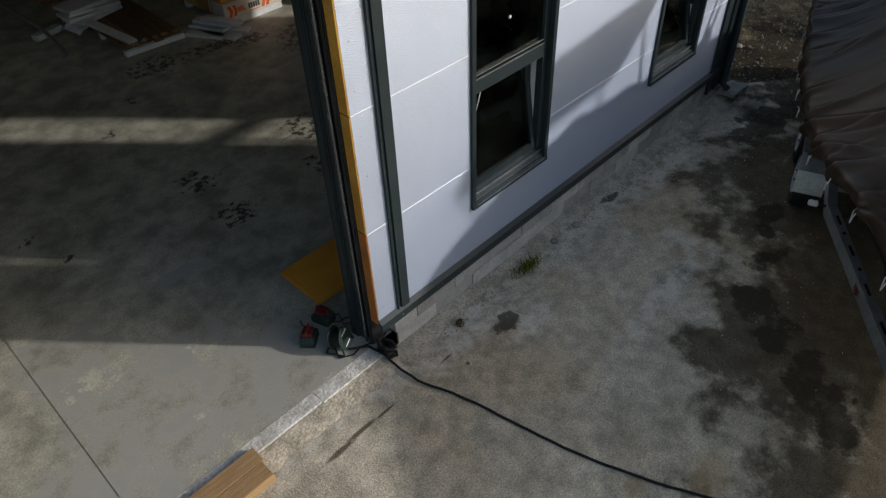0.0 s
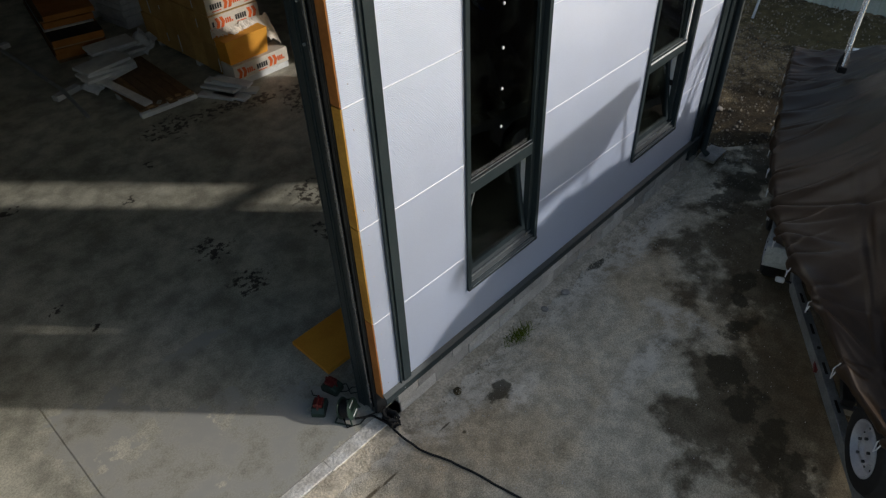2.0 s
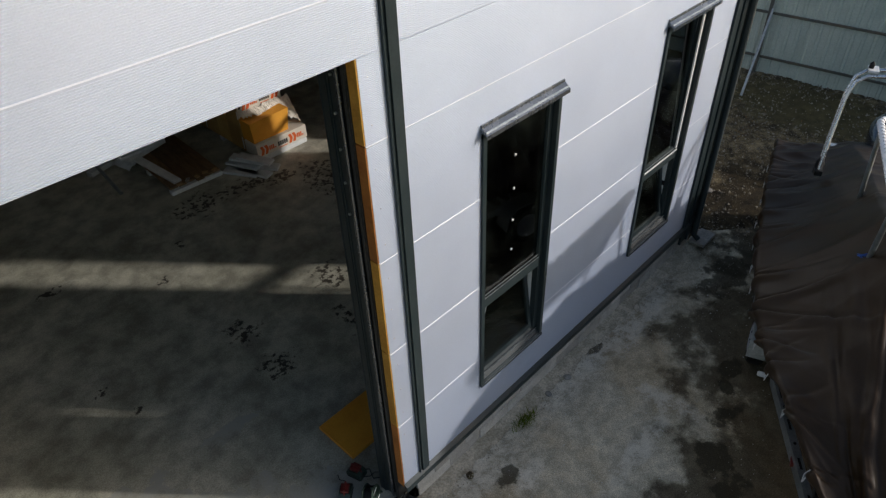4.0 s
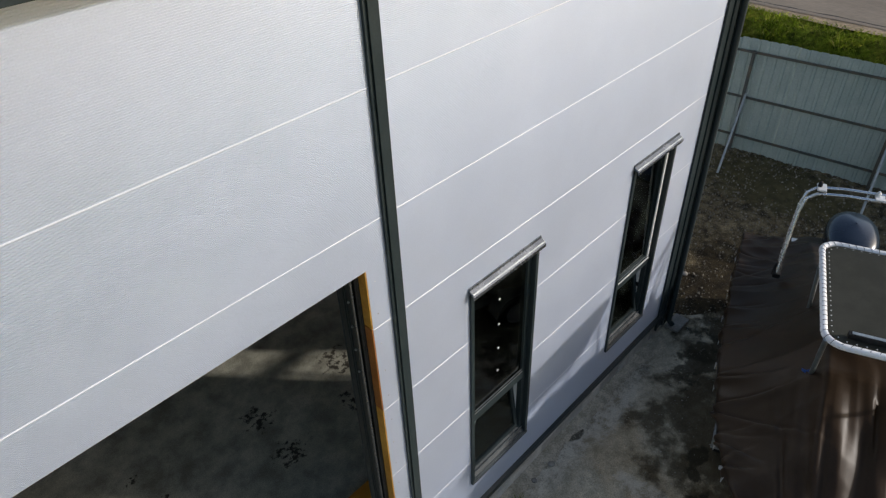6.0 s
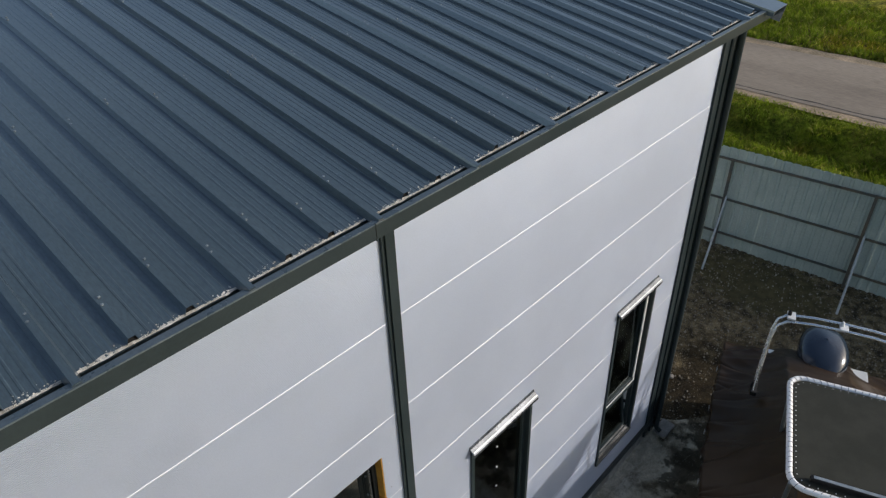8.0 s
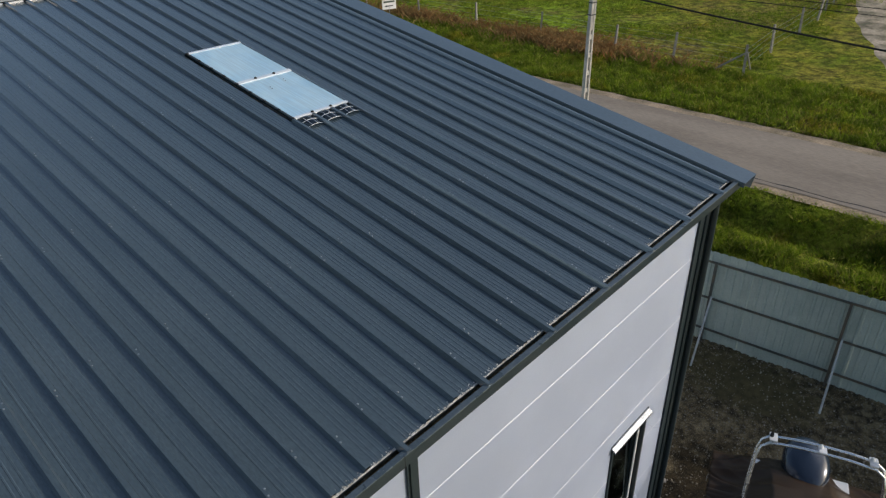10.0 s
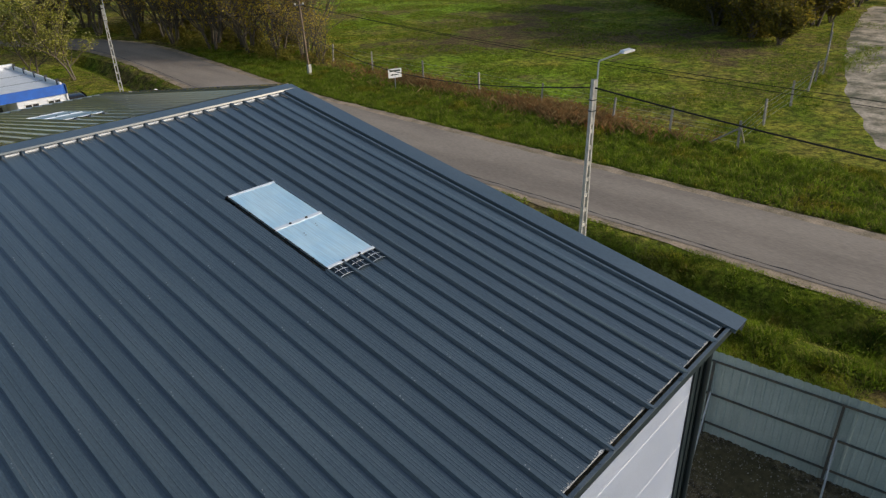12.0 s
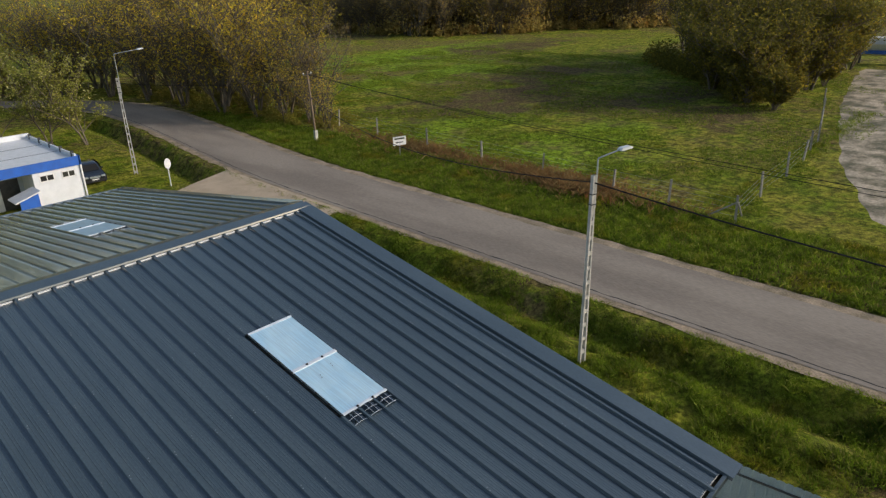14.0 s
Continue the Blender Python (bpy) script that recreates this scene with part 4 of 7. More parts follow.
# side-lap ribs that run out over the gutter
lap = Shape().prism([(-0.038, 0.001), (-0.019, RIB_H + 0.005), (0.019, RIB_H + 0.005), (0.038, 0.001)], "y", -0.10, RUN)
lap_me = lap.mesh("lap_rib", ROOF)
lap_low = Shape().prism([(-0.038, 0.001), (-0.019, RIB_H + 0.005), (0.019, RIB_H + 0.005), (0.038, 0.001)], "y", -0.10, SK[0] + 0.02).mesh("lap_rib", ROOF)
for x in laps:
    o = new("lap_rib", lap_low if 2.3 < x < 3.0 else lap_me)
    o.parent = roof
    o.matrix_local = front @ Matrix.Translation((x, 0, 0))
# black rib fillers and cut foam at the eave
s = Shape()
for i in range(int((X_V - X_W) / PITCH)):
    x = RIB0 + PITCH * (i - 3 * n0)
    s.prism([(x - 0.028, 0.002), (x - 0.012, 0.034), (x + 0.012, 0.034), (x + 0.028, 0.002)], "y", 0.012, 0.04)
o = part("rib_filler", s, BLACK, roof, "black rib filler")
o.matrix_local = front
rows = []
for i in range(900):
    x = X_W + (X_V - X_W) * i / 899
    k = noise.noise(Vector((x * 9, 0, 0)))
    k2 = max(0.0, noise.noise(Vector((x * 2.3, 4, 0))) + 0.25)
    gap = 1.0 if noise.noise(Vector((x * 5.2, 9, 2))) > -0.12 else 0.12
    rows.append([(x, 0.006 + 0.05 * abs(k) * k2 * gap, 0.002 + 0.004 * k2 * gap), (x, -0.003 - 0.014 * abs(k) * gap, -0.002 + 0.004 * k), (x, -0.004, -0.005)])
o = part("foam_edge", Shape().sheet(rows), CRUMB, roof, "crumbled pale foam at the cut eave edge", fix=False)
o.matrix_local = front
part("eave_face", Shape().box(X_W, X_V, -0.005, 0.0, -0.1, -0.011), ROOF, roof, "dark folded eave face").matrix_local = front
# chips of cut foam and grit lying on the pans just above the eave
q = random.Random(31)
s = Shape()
for k in range(1500):
    x, l = q.uniform(-7, X_V), abs(q.gauss(0, 0.022))
    u = ((x - RIB0) / PITCH) % 1
    if 0.16 < u < 0.84:
        r = 0.002 + 0.005 * q.random() ** 2
        m = Matrix.Translation((x, l, 0.001)) @ Matrix.Rotation(q.uniform(0, 6), 4, "Z")
        s.add([m @ Vector(p) for p in ((-r, -r * 0.7, 0), (r, -r * 0.6, 0), (r * 0.8, r, 0), (-r, r * 0.7, 0), (0, 0, r))], [(0, 1, 4), (1, 2, 4), (2, 3, 4), (3, 0, 4)])
o = tagged(part("eave_chips", s, CRUMB, roof, fix=False), "pale chips of cut foam on the roof edge", kind="stuff")
o.matrix_local = front
# screws with caps on the ribs
s = Shape()
for i in range(-12, 18):
    for k in range(7):
        l = 0.32 + k * 1.72 + (0.12 if i % 2 else 0)
        if l < RUN - 0.2:
            for d in (-0.03, 0.03):
                s.lathe([(0.009, 0), (0.009, 0.005), (0.005, 0.008)], 6, Matrix.Translation((RIB0 + PITCH * i + 0.2 * d, l + d, RIB_H + 0.001)))
o = part("screw_caps", s, SCREW, roof, "small grey screw heads in pairs on the ribs")
o.matrix_local = front
# ridge cap with white fillers
s = Shape()
zr = RIDGE_Z + 0.075
s.sheet([[(X_W, RIDGE_Y + d, zr - abs(d) * SLOPE - (0.035 if abs(d) > 0.27 else 0)), (X_V + 0.1, RIDGE_Y + d, zr - abs(d) * SLOPE - (0.035 if abs(d) > 0.27 else 0))] for d in (-0.28, -0.27, 0, 0.27, 0.28)])
part("ridge_cap", s, ROOF, roof, "dark folded ridge cap", fix=False)
fl = Shape().box(0.044, PITCH - 0.044, RUN - 0.24, RUN - 0.21, 0.001, 0.024).mesh("ridge_filler", WHITE)
for i in range(-14, 17):
    o = new("ridge_filler", fl)
    o.parent = roof
    o.matrix_local = front @ Matrix.Translation((RIB0 + PITCH * i, 0, 0))
# verge flashing
s = Shape().prism([(X_V - 0.215, 0.0), (X_V - 0.205, 0.060), (X_V + 0.16, 0.075), (X_V + 0.165, -0.14), (X_V + 0.15, -0.14), (X_V + 0.15, 0.066), (X_V - 0.195, 0.052)], "y", -0.20, RUN + 0.02)
o = part("verge_flashing", s, ROOF, roof, "dark folded verge flashing")
o.matrix_local = front
s = Shape().prism([(-X_V + 0.06, 0.0), (-X_V + 0.05, 0.062), (-X_V - 0.16, 0.075), (-X_V - 0.165, -0.14), (-X_V - 0.15, -0.14), (-X_V - 0.15, 0.06), (-X_V + 0.04, 0.05)], "y", -0.10, RUN_B + 0.02)
o = part("verge_flashing", s, ROOF, roof, "dark folded verge flashing")
o.matrix_local = back
# box gutter
gx0, gx1 = X_W, X_V + 0.17
s = Shape().prism([(-0.10, 7.40), (-0.10, 7.356), (-0.31, 7.356), (-0.31, 7.462), (-0.302, 7.462), (-0.302, 7.366), (-0.11, 7.366), (-0.11, 7.40)], "x", gx0, gx1)
part("gutter", s, TRIM, roof, "dark box gutter along the eave")
part("gutter_lip", Shape().prism([(-0.311, 7.4625), (-0.309, 7.471), (-0.255, 7.468), (-0.250, 7.458), (-0.256, 7.461), (-0.300, 7.4625)], "x", gx0, gx1), RIM, roof, "pale rolled lip of the gutter")
part("gutter_end", Shape().box(gx1 - 0.006, gx1 + 0.006, -0.31, -0.09, 7.345, 7.47), TRIM, roof)
part("gutter_joint", Shape().box(-0.395, -0.391, -0.3125, -0.30, 7.345, 7.473), BLACK, roof, "fine joint in the gutter")
rows = [[(x0, -0.302, 7.385 + 0.02 * noise.noise(Vector((x0 * 6, 0, 0)))), (x0, -0.2, 7.39 + 0.03 * noise.noise(Vector((x0 * 8, 3, 0)))), (x0, -0.11, 7.385 + 0.02 * noise.noise(Vector((x0 * 7, 6, 0))))] for x0 in [gx0 + 0.06 * i for i in range(int((gx1 - gx0) / 0.06))]]
part("gutter_litter", Shape().sheet(rows), SOIL, roof, "brown leaf litter lying in the gutter", smooth="all", fix=False)
part("gutter", Shape().box(gx0, gx1, BACK_Y, BACK_Y + 0.16, roof_z(BACK_Y) - 0.2, roof_z(BACK_Y) + 0.02), GALV, roof, "pale gutter along the back eave")
part("wall_closer", Shape().box(X_W, 5.9, -0.012, 0.1, 7.30, 7.45), TRIM, roof)

# skylights
def skylight(m, dx, l0, l1, label):
    sk = new("skylight")
    sk.parent = roof
    sk.matrix_local = m @ Matrix.Translation((dx, 0, 0))
    tagged(sk, label)
    w = 3 * PITCH
    mid = (l0 + l1) / 2
    for a, b in ((l0, mid - 0.02), (mid + 0.02, l1)):
        rows = [[(0.03 + (w - 0.06) * i / 24, y, 0.034 + 0.0015 * math.cos(2 * math.pi * i / 8)) for i in range(25)] for y in (a, b)]
        part("pane", Shape().sheet(rows), POLY, sk, smooth="all", fix=False)
    part("cross_bar", Shape().box(0.02, w - 0.02, mid - 0.035, mid + 0.035, 0.026, 0.050), BAR, sk, "white cross bar", bevel=0.004)
    part("end_bar", Shape().box(0.02, w - 0.02, l0 - 0.02, l0 + 0.03, 0.022, 0.048), BAR, sk, "white lower bar", bevel=0.004)
    part("top_bar", Shape().box(0.02, w - 0.02, l1 - 0.025, l1 + 0.02, 0.022, 0.044), BAR, sk)
    for x in (0.0, w - 0.035):
        part("side_rail", Shape().box(x, x + 0.035, l0 - 0.05, l1 + 0.02, 0.0, 0.033), TRIM, sk, bevel=0.003)
    for k in range(3):
        u = PITCH * k + 0.022
        lobe = [[(u + (PITCH - 0.044) * i / 12, y, 0.012 + 0.030 * math.sin(math.pi * i / 12) ** 0.6 - drop) for i in range(13)] for y, drop in ((l0 - 0.27, 0.006), (l0 - 0.14, 0.0), (l0 - 0.02, 0.0))]
        part("clear_tail", Shape().sheet(lobe), CLEAR, sk, "clear corrugated overlap strip", smooth="all", fix=False)
        for row in (0, 1):
            part("tail_edge", Shape().tube([(x, y, z + 0.002) for x, y, z in lobe[row]], 0.0028, 5), BAR, sk, "pale moulded edge")
        for i in (0, 4, 8, 12):
            part("tail_edge", Shape().tube([(lobe[r][i][0], lobe[r][i][1], lobe[r][i][2] + 0.002) for r in range(3)], 0.0024, 5), BAR, sk, "pale moulded edge")
    for k in range(2):
        part("fixing", Shape().lathe([(0.022, 0), (0.022, 0.012), (0.01, 0.02)], 8, Matrix.Translation((PITCH * (k + 1), mid, 0.050))), BLACK, sk, "dark fixing")
        part("fixing", Shape().lathe([(0.022, 0), (0.022, 0.012), (0.01, 0.02)], 8, Matrix.Translation((PITCH * (k + 1), l0, 0.048))), BLACK, sk, "dark fixing")
    for k in range(9):
        part("clip", Shape().box(-0.012, 0.02, l0 + (l1 - l0) * k / 8 - 0.02, l0 + (l1 - l0) * k / 8 + 0.02, 0.036, 0.048), BLACK, sk, "dark clip")


skylight(front, xs[SK_I + n0], SK[0] + 0.27, SK[1] - 0.02, "milky polycarbonate rooflight in two fields")
skylight(back, -xs[SK_I + n0] - 3 * PITCH, 4.92, 7.66, "milky polycarbonate rooflight")
solid("ceiling", Shape().sheet([[(X_W + 0.1, 0.1, roof_z(0.1) - 0.13), (1.5, 0.1, roof_z(0.1) - 0.13)], [(X_W + 0.1, RIDGE_Y, RIDGE_Z - 0.13), (1.5, RIDGE_Y, RIDGE_Z - 0.13)], [(X_W + 0.1, Y_B, roof_z(Y_B) - 0.13), (1.5, Y_B, roof_z(Y_B) - 0.13)]]), PANEL, "white underside of the roof panels", "ceiling", "structure", fix=False)
for y0, z0 in ((3.6, 0), (7.2, 0), (10.38, 0), (14.4, 0), (18, 0)):
    solid("trim_purlin", Shape().box(X_W + 0.12, 5.78, y0 - 0.05, y0 + 0.05, roof_z(y0) - 0.36, roof_z(y0) - 0.15), STEEL, "dark steel purlin under the roof", "purlin", "structure")

# ---- boat on its trailer ----
BOAT_AT, BOAT_RZ = (1.386, -4.016, YARD_Z), 19.03     # local x runs aft, local y towards the hall


def curve(table, t):
    """Smooth value between the rows of a short table."""
    for (a, va), (b, vb) in zip(table, table[1:]):
        if t <= b:
            k = max(0.0, (t - a) / (b - a))
            return va + (vb - va) * k
    return table[-1][1]


BEAM = [(-0.4, 0.12), (0.0, 0.45), (0.5, 0.78), (1.24, 1.10), (2.0, 1.32), (2.6, 1.42), (3.6, 1.48), (5.0, 1.50), (6.95, 1.44)]
SHEER = [(-0.4, 1.28), (0.5, 1.36), (1.24, 1.52), (2.6, 1.30), (4.5, 1.16), (6.95, 1.18)]
CREST = [(-0.4, 1.30), (0.5, 1.42), (1.0, 1.64), (1.9, 2.02), (2.8, 2.32), (3.4, 2.36), (4.4, 2.12), (5.5, 1.86), (6.3, 1.62), (6.95, 1.36)]

boat = thing("motorboat", "motorboat with outboard, T-top and arch, hull blackened as shade", "boat", BOAT_AT, BOAT_RZ)
rows = []
for i in range(40):
    a = -0.35 + 7.15 * i / 39
    w, z = curve(BEAM, a) * 0.66, curve(SHEER, a) - 0.06
    # keel drawn low so that less sun passes under the boat
    keel = 0.36 + 1.1 * max(0, (0.6 - a) / 2.2) ** 2
    sec = []
    for j in range(-8, 9):
        t = abs(j) / 8
        sec.append((a, math.copysign(w * min(1, t * 1.35), j) if j else 0.0, keel + (z - keel) * max(0, (t - 0.05) / 0.95) ** 2.2))
    rows.append(sec)
# black colour stands for the shade beneath the cover's hem
part("hull", Shape().sheet(rows), BLACK, boat, "hull mostly hidden by the cover, black for the shade there", smooth="all", fix=False)
part("transom", Shape().prism([(y, z) for _, y, z in rows[-1]], "x", 6.78, 6.84), GELCOAT, boat)
for y0, y1 in ((0.52, 0.72), (-0.85, -0.45)):
    part("swim_platform", Shape().box(6.72, 6.98, y0, y1, 1.22, 1.27), GELCOAT, boat, "white stern platform", bevel=0.015)
# outboard motor
ob_m = new("outboard")
ob_m.parent = boat
ob_m.location = (6.92, -0.10, -0.10)
rows = []
for i in range(15):
    t = i / 14
    z = 1.26 + 0.60 * t
    k = (1 - 0.12 * (1 - t)) * (math.sqrt(max(0.0, 1 - max(0, (t - 0.55) / 0.45) ** 2.2)))
    k = max(k, 0.03)
    cx = 0.14 * t - 0.06
    rows.append([(cx + 0.60 * k * math.copysign(abs(math.cos(u)) ** 0.92, math.cos(u)), 0.42 * k * math.copysign(abs(math.sin(u)) ** 0.92, math.sin(u)), z + 0.05 * math.cos(u) * t * k)
                 for u in [2 * math.pi * j / 28 for j in range(29)]])
part("cowling", Shape().sheet(rows), NAVY, ob_m, "glossy navy engine cowling", smooth="all")
part("cowl_band", Shape().lathe([(0.30, 1.27), (0.33, 1.29), (0.33, 1.33), (0.30, 1.35)], 24, Matrix.Diagonal((1.12, 0.82, 1, 1))), ALU, ob_m, "thin bright band under the cowling", smooth=True)
part("midsection", Shape().prism([(-0.16, 0.45), (0.16, 0.45), (0.24, 1.3), (-0.24, 1.3)], "y", -0.09, 0.09), NAVY, ob_m, bevel=0.03)
part("gearcase", Shape().tube([(-0.24, 0, 0.42), (-0.1, 0, 0.42), (0.2, 0, 0.42), (0.3, 0, 0.42)], 0.07, 12), NAVY, ob_m, smooth=True)
# T-top
tt = new("t_top")
tt.parent = boat
tagged(tt, "canvas roof laced into a white tube frame")
A0, A1, WT, RC = 2.42, 4.42, 0.73, 0.20


def ttz(a):
    return 3.06 - 0.05 * (a - A0)


loop = []
for cx, cy, s0 in ((A1 - RC, WT - RC, 0), (A0 + RC, WT - RC, 1), (A0 + RC, -WT + RC, 2), (A1 - RC, -WT + RC, 3)):
    for k in range(7):
        u = math.pi / 2 * (s0 + k / 6)
        loop.append((cx + RC * math.cos(u), cy + RC * math.sin(u)))
part("rim_tube", Shape().tube([(a, y, ttz(a)) for a, y in loop], 0.037, 12, closed=True), WRAP, tt, "white wrapped rim tube", smooth=True)
s = Shape()
inner = [((a - 3.42) * 0.955 + 3.42, y * 0.935) for a, y in loop]
n = len(inner)
s.add([(a, y, ttz(a) + 0.012) for a, y in inner] + [(a, y, ttz(a) - 0.004) for a, y in inner], [tuple(range(n)), tuple(range(2 * n - 1, n - 1, -1))] + [(i, i + n, (i + 1) % n + n, (i + 1) % n) for i in range(n)])
part("canvas", s, CANVAS, tt, "taut olive-grey canvas panel")


def along(ring, f):
    """Point at the share f of the way round a closed ring."""
    steps = [(Vector(ring[i]), Vector(ring[(i + 1) % len(ring)])) for i in range(len(ring))]
    left = f * sum((b - a).length for a, b in steps)
    for a, b in steps:
        if left <= (b - a).length:
            return a.lerp(b, left / max(1e-9, (b - a).length))
        left -= (b - a).length
    return steps[0][0]


for i in range(78):
    p = along(loop, i / 78)
    q = Vector(((p.x - 3.42) * 0.965 + 3.42, p.y * 0.945))
    d = p - q
    part("lacing", Shape().tube([(q.x, q.y, ttz(q.x) + 0.014), (*(p - d * 0.3), ttz(p.x) + 0.038), (*(p + d * 0.3), ttz(p.x) + 0.038), (*(p + d * 0.95), ttz(p.x))], 0.0028, 5), BLACK, tt, "black lacing cord")
for i in range(66):
    p = along(inner, i / 66)
    part("eyelet", Shape().lathe([(0.007, 0), (0.007, 0.004)], 6, Matrix.Translation(((p.x - 3.42) * 0.97 + 3.42, p.y * 0.965, ttz(p.x) + 0.012))), WHITE, tt, "bright metal eyelet")
part("light_bar", Shape().box(A0 + 0.13, A0 + 0.20, -0.52, 0.52, ttz(A0) + 0.016, ttz(A0) + 0.075), BLACK, tt, "black light bar", bevel=0.006)
part("led_row", Shape().box(A0 + 0.145, A0 + 0.185, -0.49, 0.49, ttz(A0) + 0.074, ttz(A0) + 0.080), GALV, tt, "row of pale lamp lenses")
for sy in (1, -1):
    for a_top, a_low, zl in ((A0 + 0.06, 2.93, 2.12), (A1 - 0.25, 4.35, 1.95)):
        part("leg", Shape().tube([(a_top, sy * (WT - 0.02), ttz(a_top)), (a_low, sy * 0.60, zl), (a_low + 0.1, sy * 0.56, zl - 0.6)], 0.027, 10), GALV, tt, "grey support tube", smooth=True)
    part("strap", Shape().tube([(2.93 + 0.09 * math.sin(k * 2.4), sy * 0.60 + 0.09 * math.cos(k * 2.1), 2.12 + 0.05 * math.sin(k * 1.7)) for k in range(9)], 0.007, 5), BLUE, tt, "tied blue cord")
# arch
for da, dz in ((0.0, 0.0), (-0.13, -0.03)):
    pts = [(5.48 + da, 0.97, 1.66), (5.62 + da, 0.96, 2.1), (5.80 + da, 0.93, 2.62 + dz), (5.86 + da, 0.88, 2.80 + dz), (5.90 + da, 0.76, 2.88 + dz), (5.92 + da, 0.4, 2.91 + dz), (5.92 + da, 0, 2.92 + dz)]
    pts += [(a, -y, z) for a, y, z in pts[-2::-1]]
    part("arch_tube", Shape().tube(pts, 0.024, 10), ALU, boat, "polished arch tube", smooth=True)
for y in (0.72, 0.0, -0.72):
    part("arch_bracket", Shape().box(5.76, 5.95, y - 0.06, y + 0.06, 2.895, 2.925), WHITE, boat, "white bracket on the arch", bevel=0.008)
    part("arch_fitting", Shape().lathe([(0.03, 0), (0.03, 0.05), (0.012, 0.08)], 10, Matrix.Translation((5.86, y + 0.03, 2.925))), BLACK if y > 0.5 else WHITE, boat)
for sy in (1, -1):
    part("arch_foot", Shape().lathe([(0.06, 1.58), (0.055, 1.74), (0.03, 1.80)], 10, Matrix.Translation((5.44, sy * 0.97, 0))), BLACK, boat, "black tied cuff at the arch foot", smooth=True)
    part("arch_foot", Shape().box(5.30, 5.52, sy * 0.97 - 0.05, sy * 0.97 + 0.05, 1.60, 1.68), BLACK, boat, bevel=0.02)
part("stern_light", Shape().lathe([(0.035, 2.92), (0.035, 3.0), (0.045, 3.01), (0.045, 3.06)], 12, Matrix.Translation((5.9, -0.95, 0))), WHITE, boat, "small white stern light")

# cover
TIES = [0.16 + 0.53 * k for k in range(13)]
q = random.Random(12)
CREASES = []                               # foot along the hem, lean, length up the sheet, depth
for a in TIES:
    for k in range(2):
        CREASES.append((a + q.gauss(0, 0.02), q.uniform(-1.1, 0.9), q.uniform(0.35, 1.0), q.uniform(0.016, 0.046)))
for k in range(7):
    CREASES.append((q.uniform(-1, 6.9), q.uniform(-0.6, 0.6), q.uniform(0.3, 0.8), q.uniform(0.010, 0.022)))
rows = []
NA, NS = 400, 120
for i in range(NA + 1):
    a = -0.4 + 7.35 * i / NA
    w, ze, zc = curve(BEAM, a), curve(SHEER, a), curve(CREST, a)
    near_tie = min(abs(a - b) for b in TIES) / 0.265
    drop = 0.10 + 0.13 * max(0.0, min(1.0, (a - 1.0) / 3.0)) + 0.045 * (1 - near_tie) - 0.02
    wc = min(0.48, w * 0.5)
    close = [c for c in CREASES if abs(a - c[0]) < 1.4]
    sec = []
    for j in range(-NS // 2, NS // 2 + 1):
        t = abs(j) / (NS / 2)
        sg = 1 if j >= 0 else -1
        if t < 0.25:
            y, z = wc * t / 0.25, zc - 0.03 * (t / 0.25) ** 2
        elif t < 0.82:
            k = (t - 0.25) / 0.57
            y = wc + (w - wc) * k
            z = (zc - 0.03) + (ze - zc + 0.03) * (k + 0.05 * math.sin(math.pi * k))
            z -= 0.06 * math.sin(math.pi * k)
        else:
            k = (t - 0.82) / 0.18
            y, z = w + 0.02 * math.sin(k * math.pi) - 0.03 * k, ze - drop * k * (1.0 if sg > 0 else 3.6)
        q3 = Vector((a, y * sg, z))
        # tension folds that run up from the ties, long soft folds, and sag between the supports
        d = 0.0
        for foot, lean, length, depth in close:
            up = 1 - t
            if up < length:
                off = a - foot - lean * sg * up
                if abs(off) < 0.3:
                    d += depth * (1 - up / length) ** 0.6 * (1.0 * math.exp(-(off / 0.075) ** 2) - 1.5 * math.exp(-abs(off - 0.05) / 0.022))
        d += 0.014 * noise.noise(Vector((a * 3.4 + t * 2.2, sg * 3.0 + t * 0.8, 0)))
        if a < 3.2 and t < 0.5:
            d += 0.13 * noise.noise(Vector((a * 0.6, j * 0.15, 6))) * min(1, (3.2 - a)) + 0.05 * noise.noise(Vector((a * 1.1, j * 0.42, 16))) * min(1, (3.2 - a))
        ridge = abs(noise.noise(Vector((a * 1.5 + t * 0.9 * math.sin(a), sg * 7.0 + t * 0.35, 11))))
        d += 0.105 * (0.33 - ridge) * math.sin(math.pi * min(1.0, t * 1.05))
        d += 0.045 * (0.25 - abs(noise.noise(Vector((a * 2.6 - t * 3.4, sg * 3.0 + t * 1.2, 21))))) * min(1, t * 4)
        nrm = Vector((0, sg * 0.45, 0.9)) if t < 0.82 else Vector((0, sg, 0.1))
        q3 += nrm * d
        sec.append(q3)
    rows.append(sec)
cover = thing("boat_cover", "wrinkled dark brown tarpaulin tied over the boat", "boat cover", BOAT_AT, BOAT_RZ)
part("main_sheet", Shape().sheet(rows), TARP, cover, "creased brown sheet", smooth="all", fix=False)
last = rows[-1]
s = Shape().sheet([[p.copy() for p in last], [Vector((p.x + 0.10, p.y, p.z - 0.03)) for p in last], [Vector((p.x + 0.12, p.y * 0.99, min(p.z - 0.05, 0.98))) for p in last]])
part("stern_flap", s, TARP, cover, "brown flap hanging at the stern", smooth="all", fix=False)
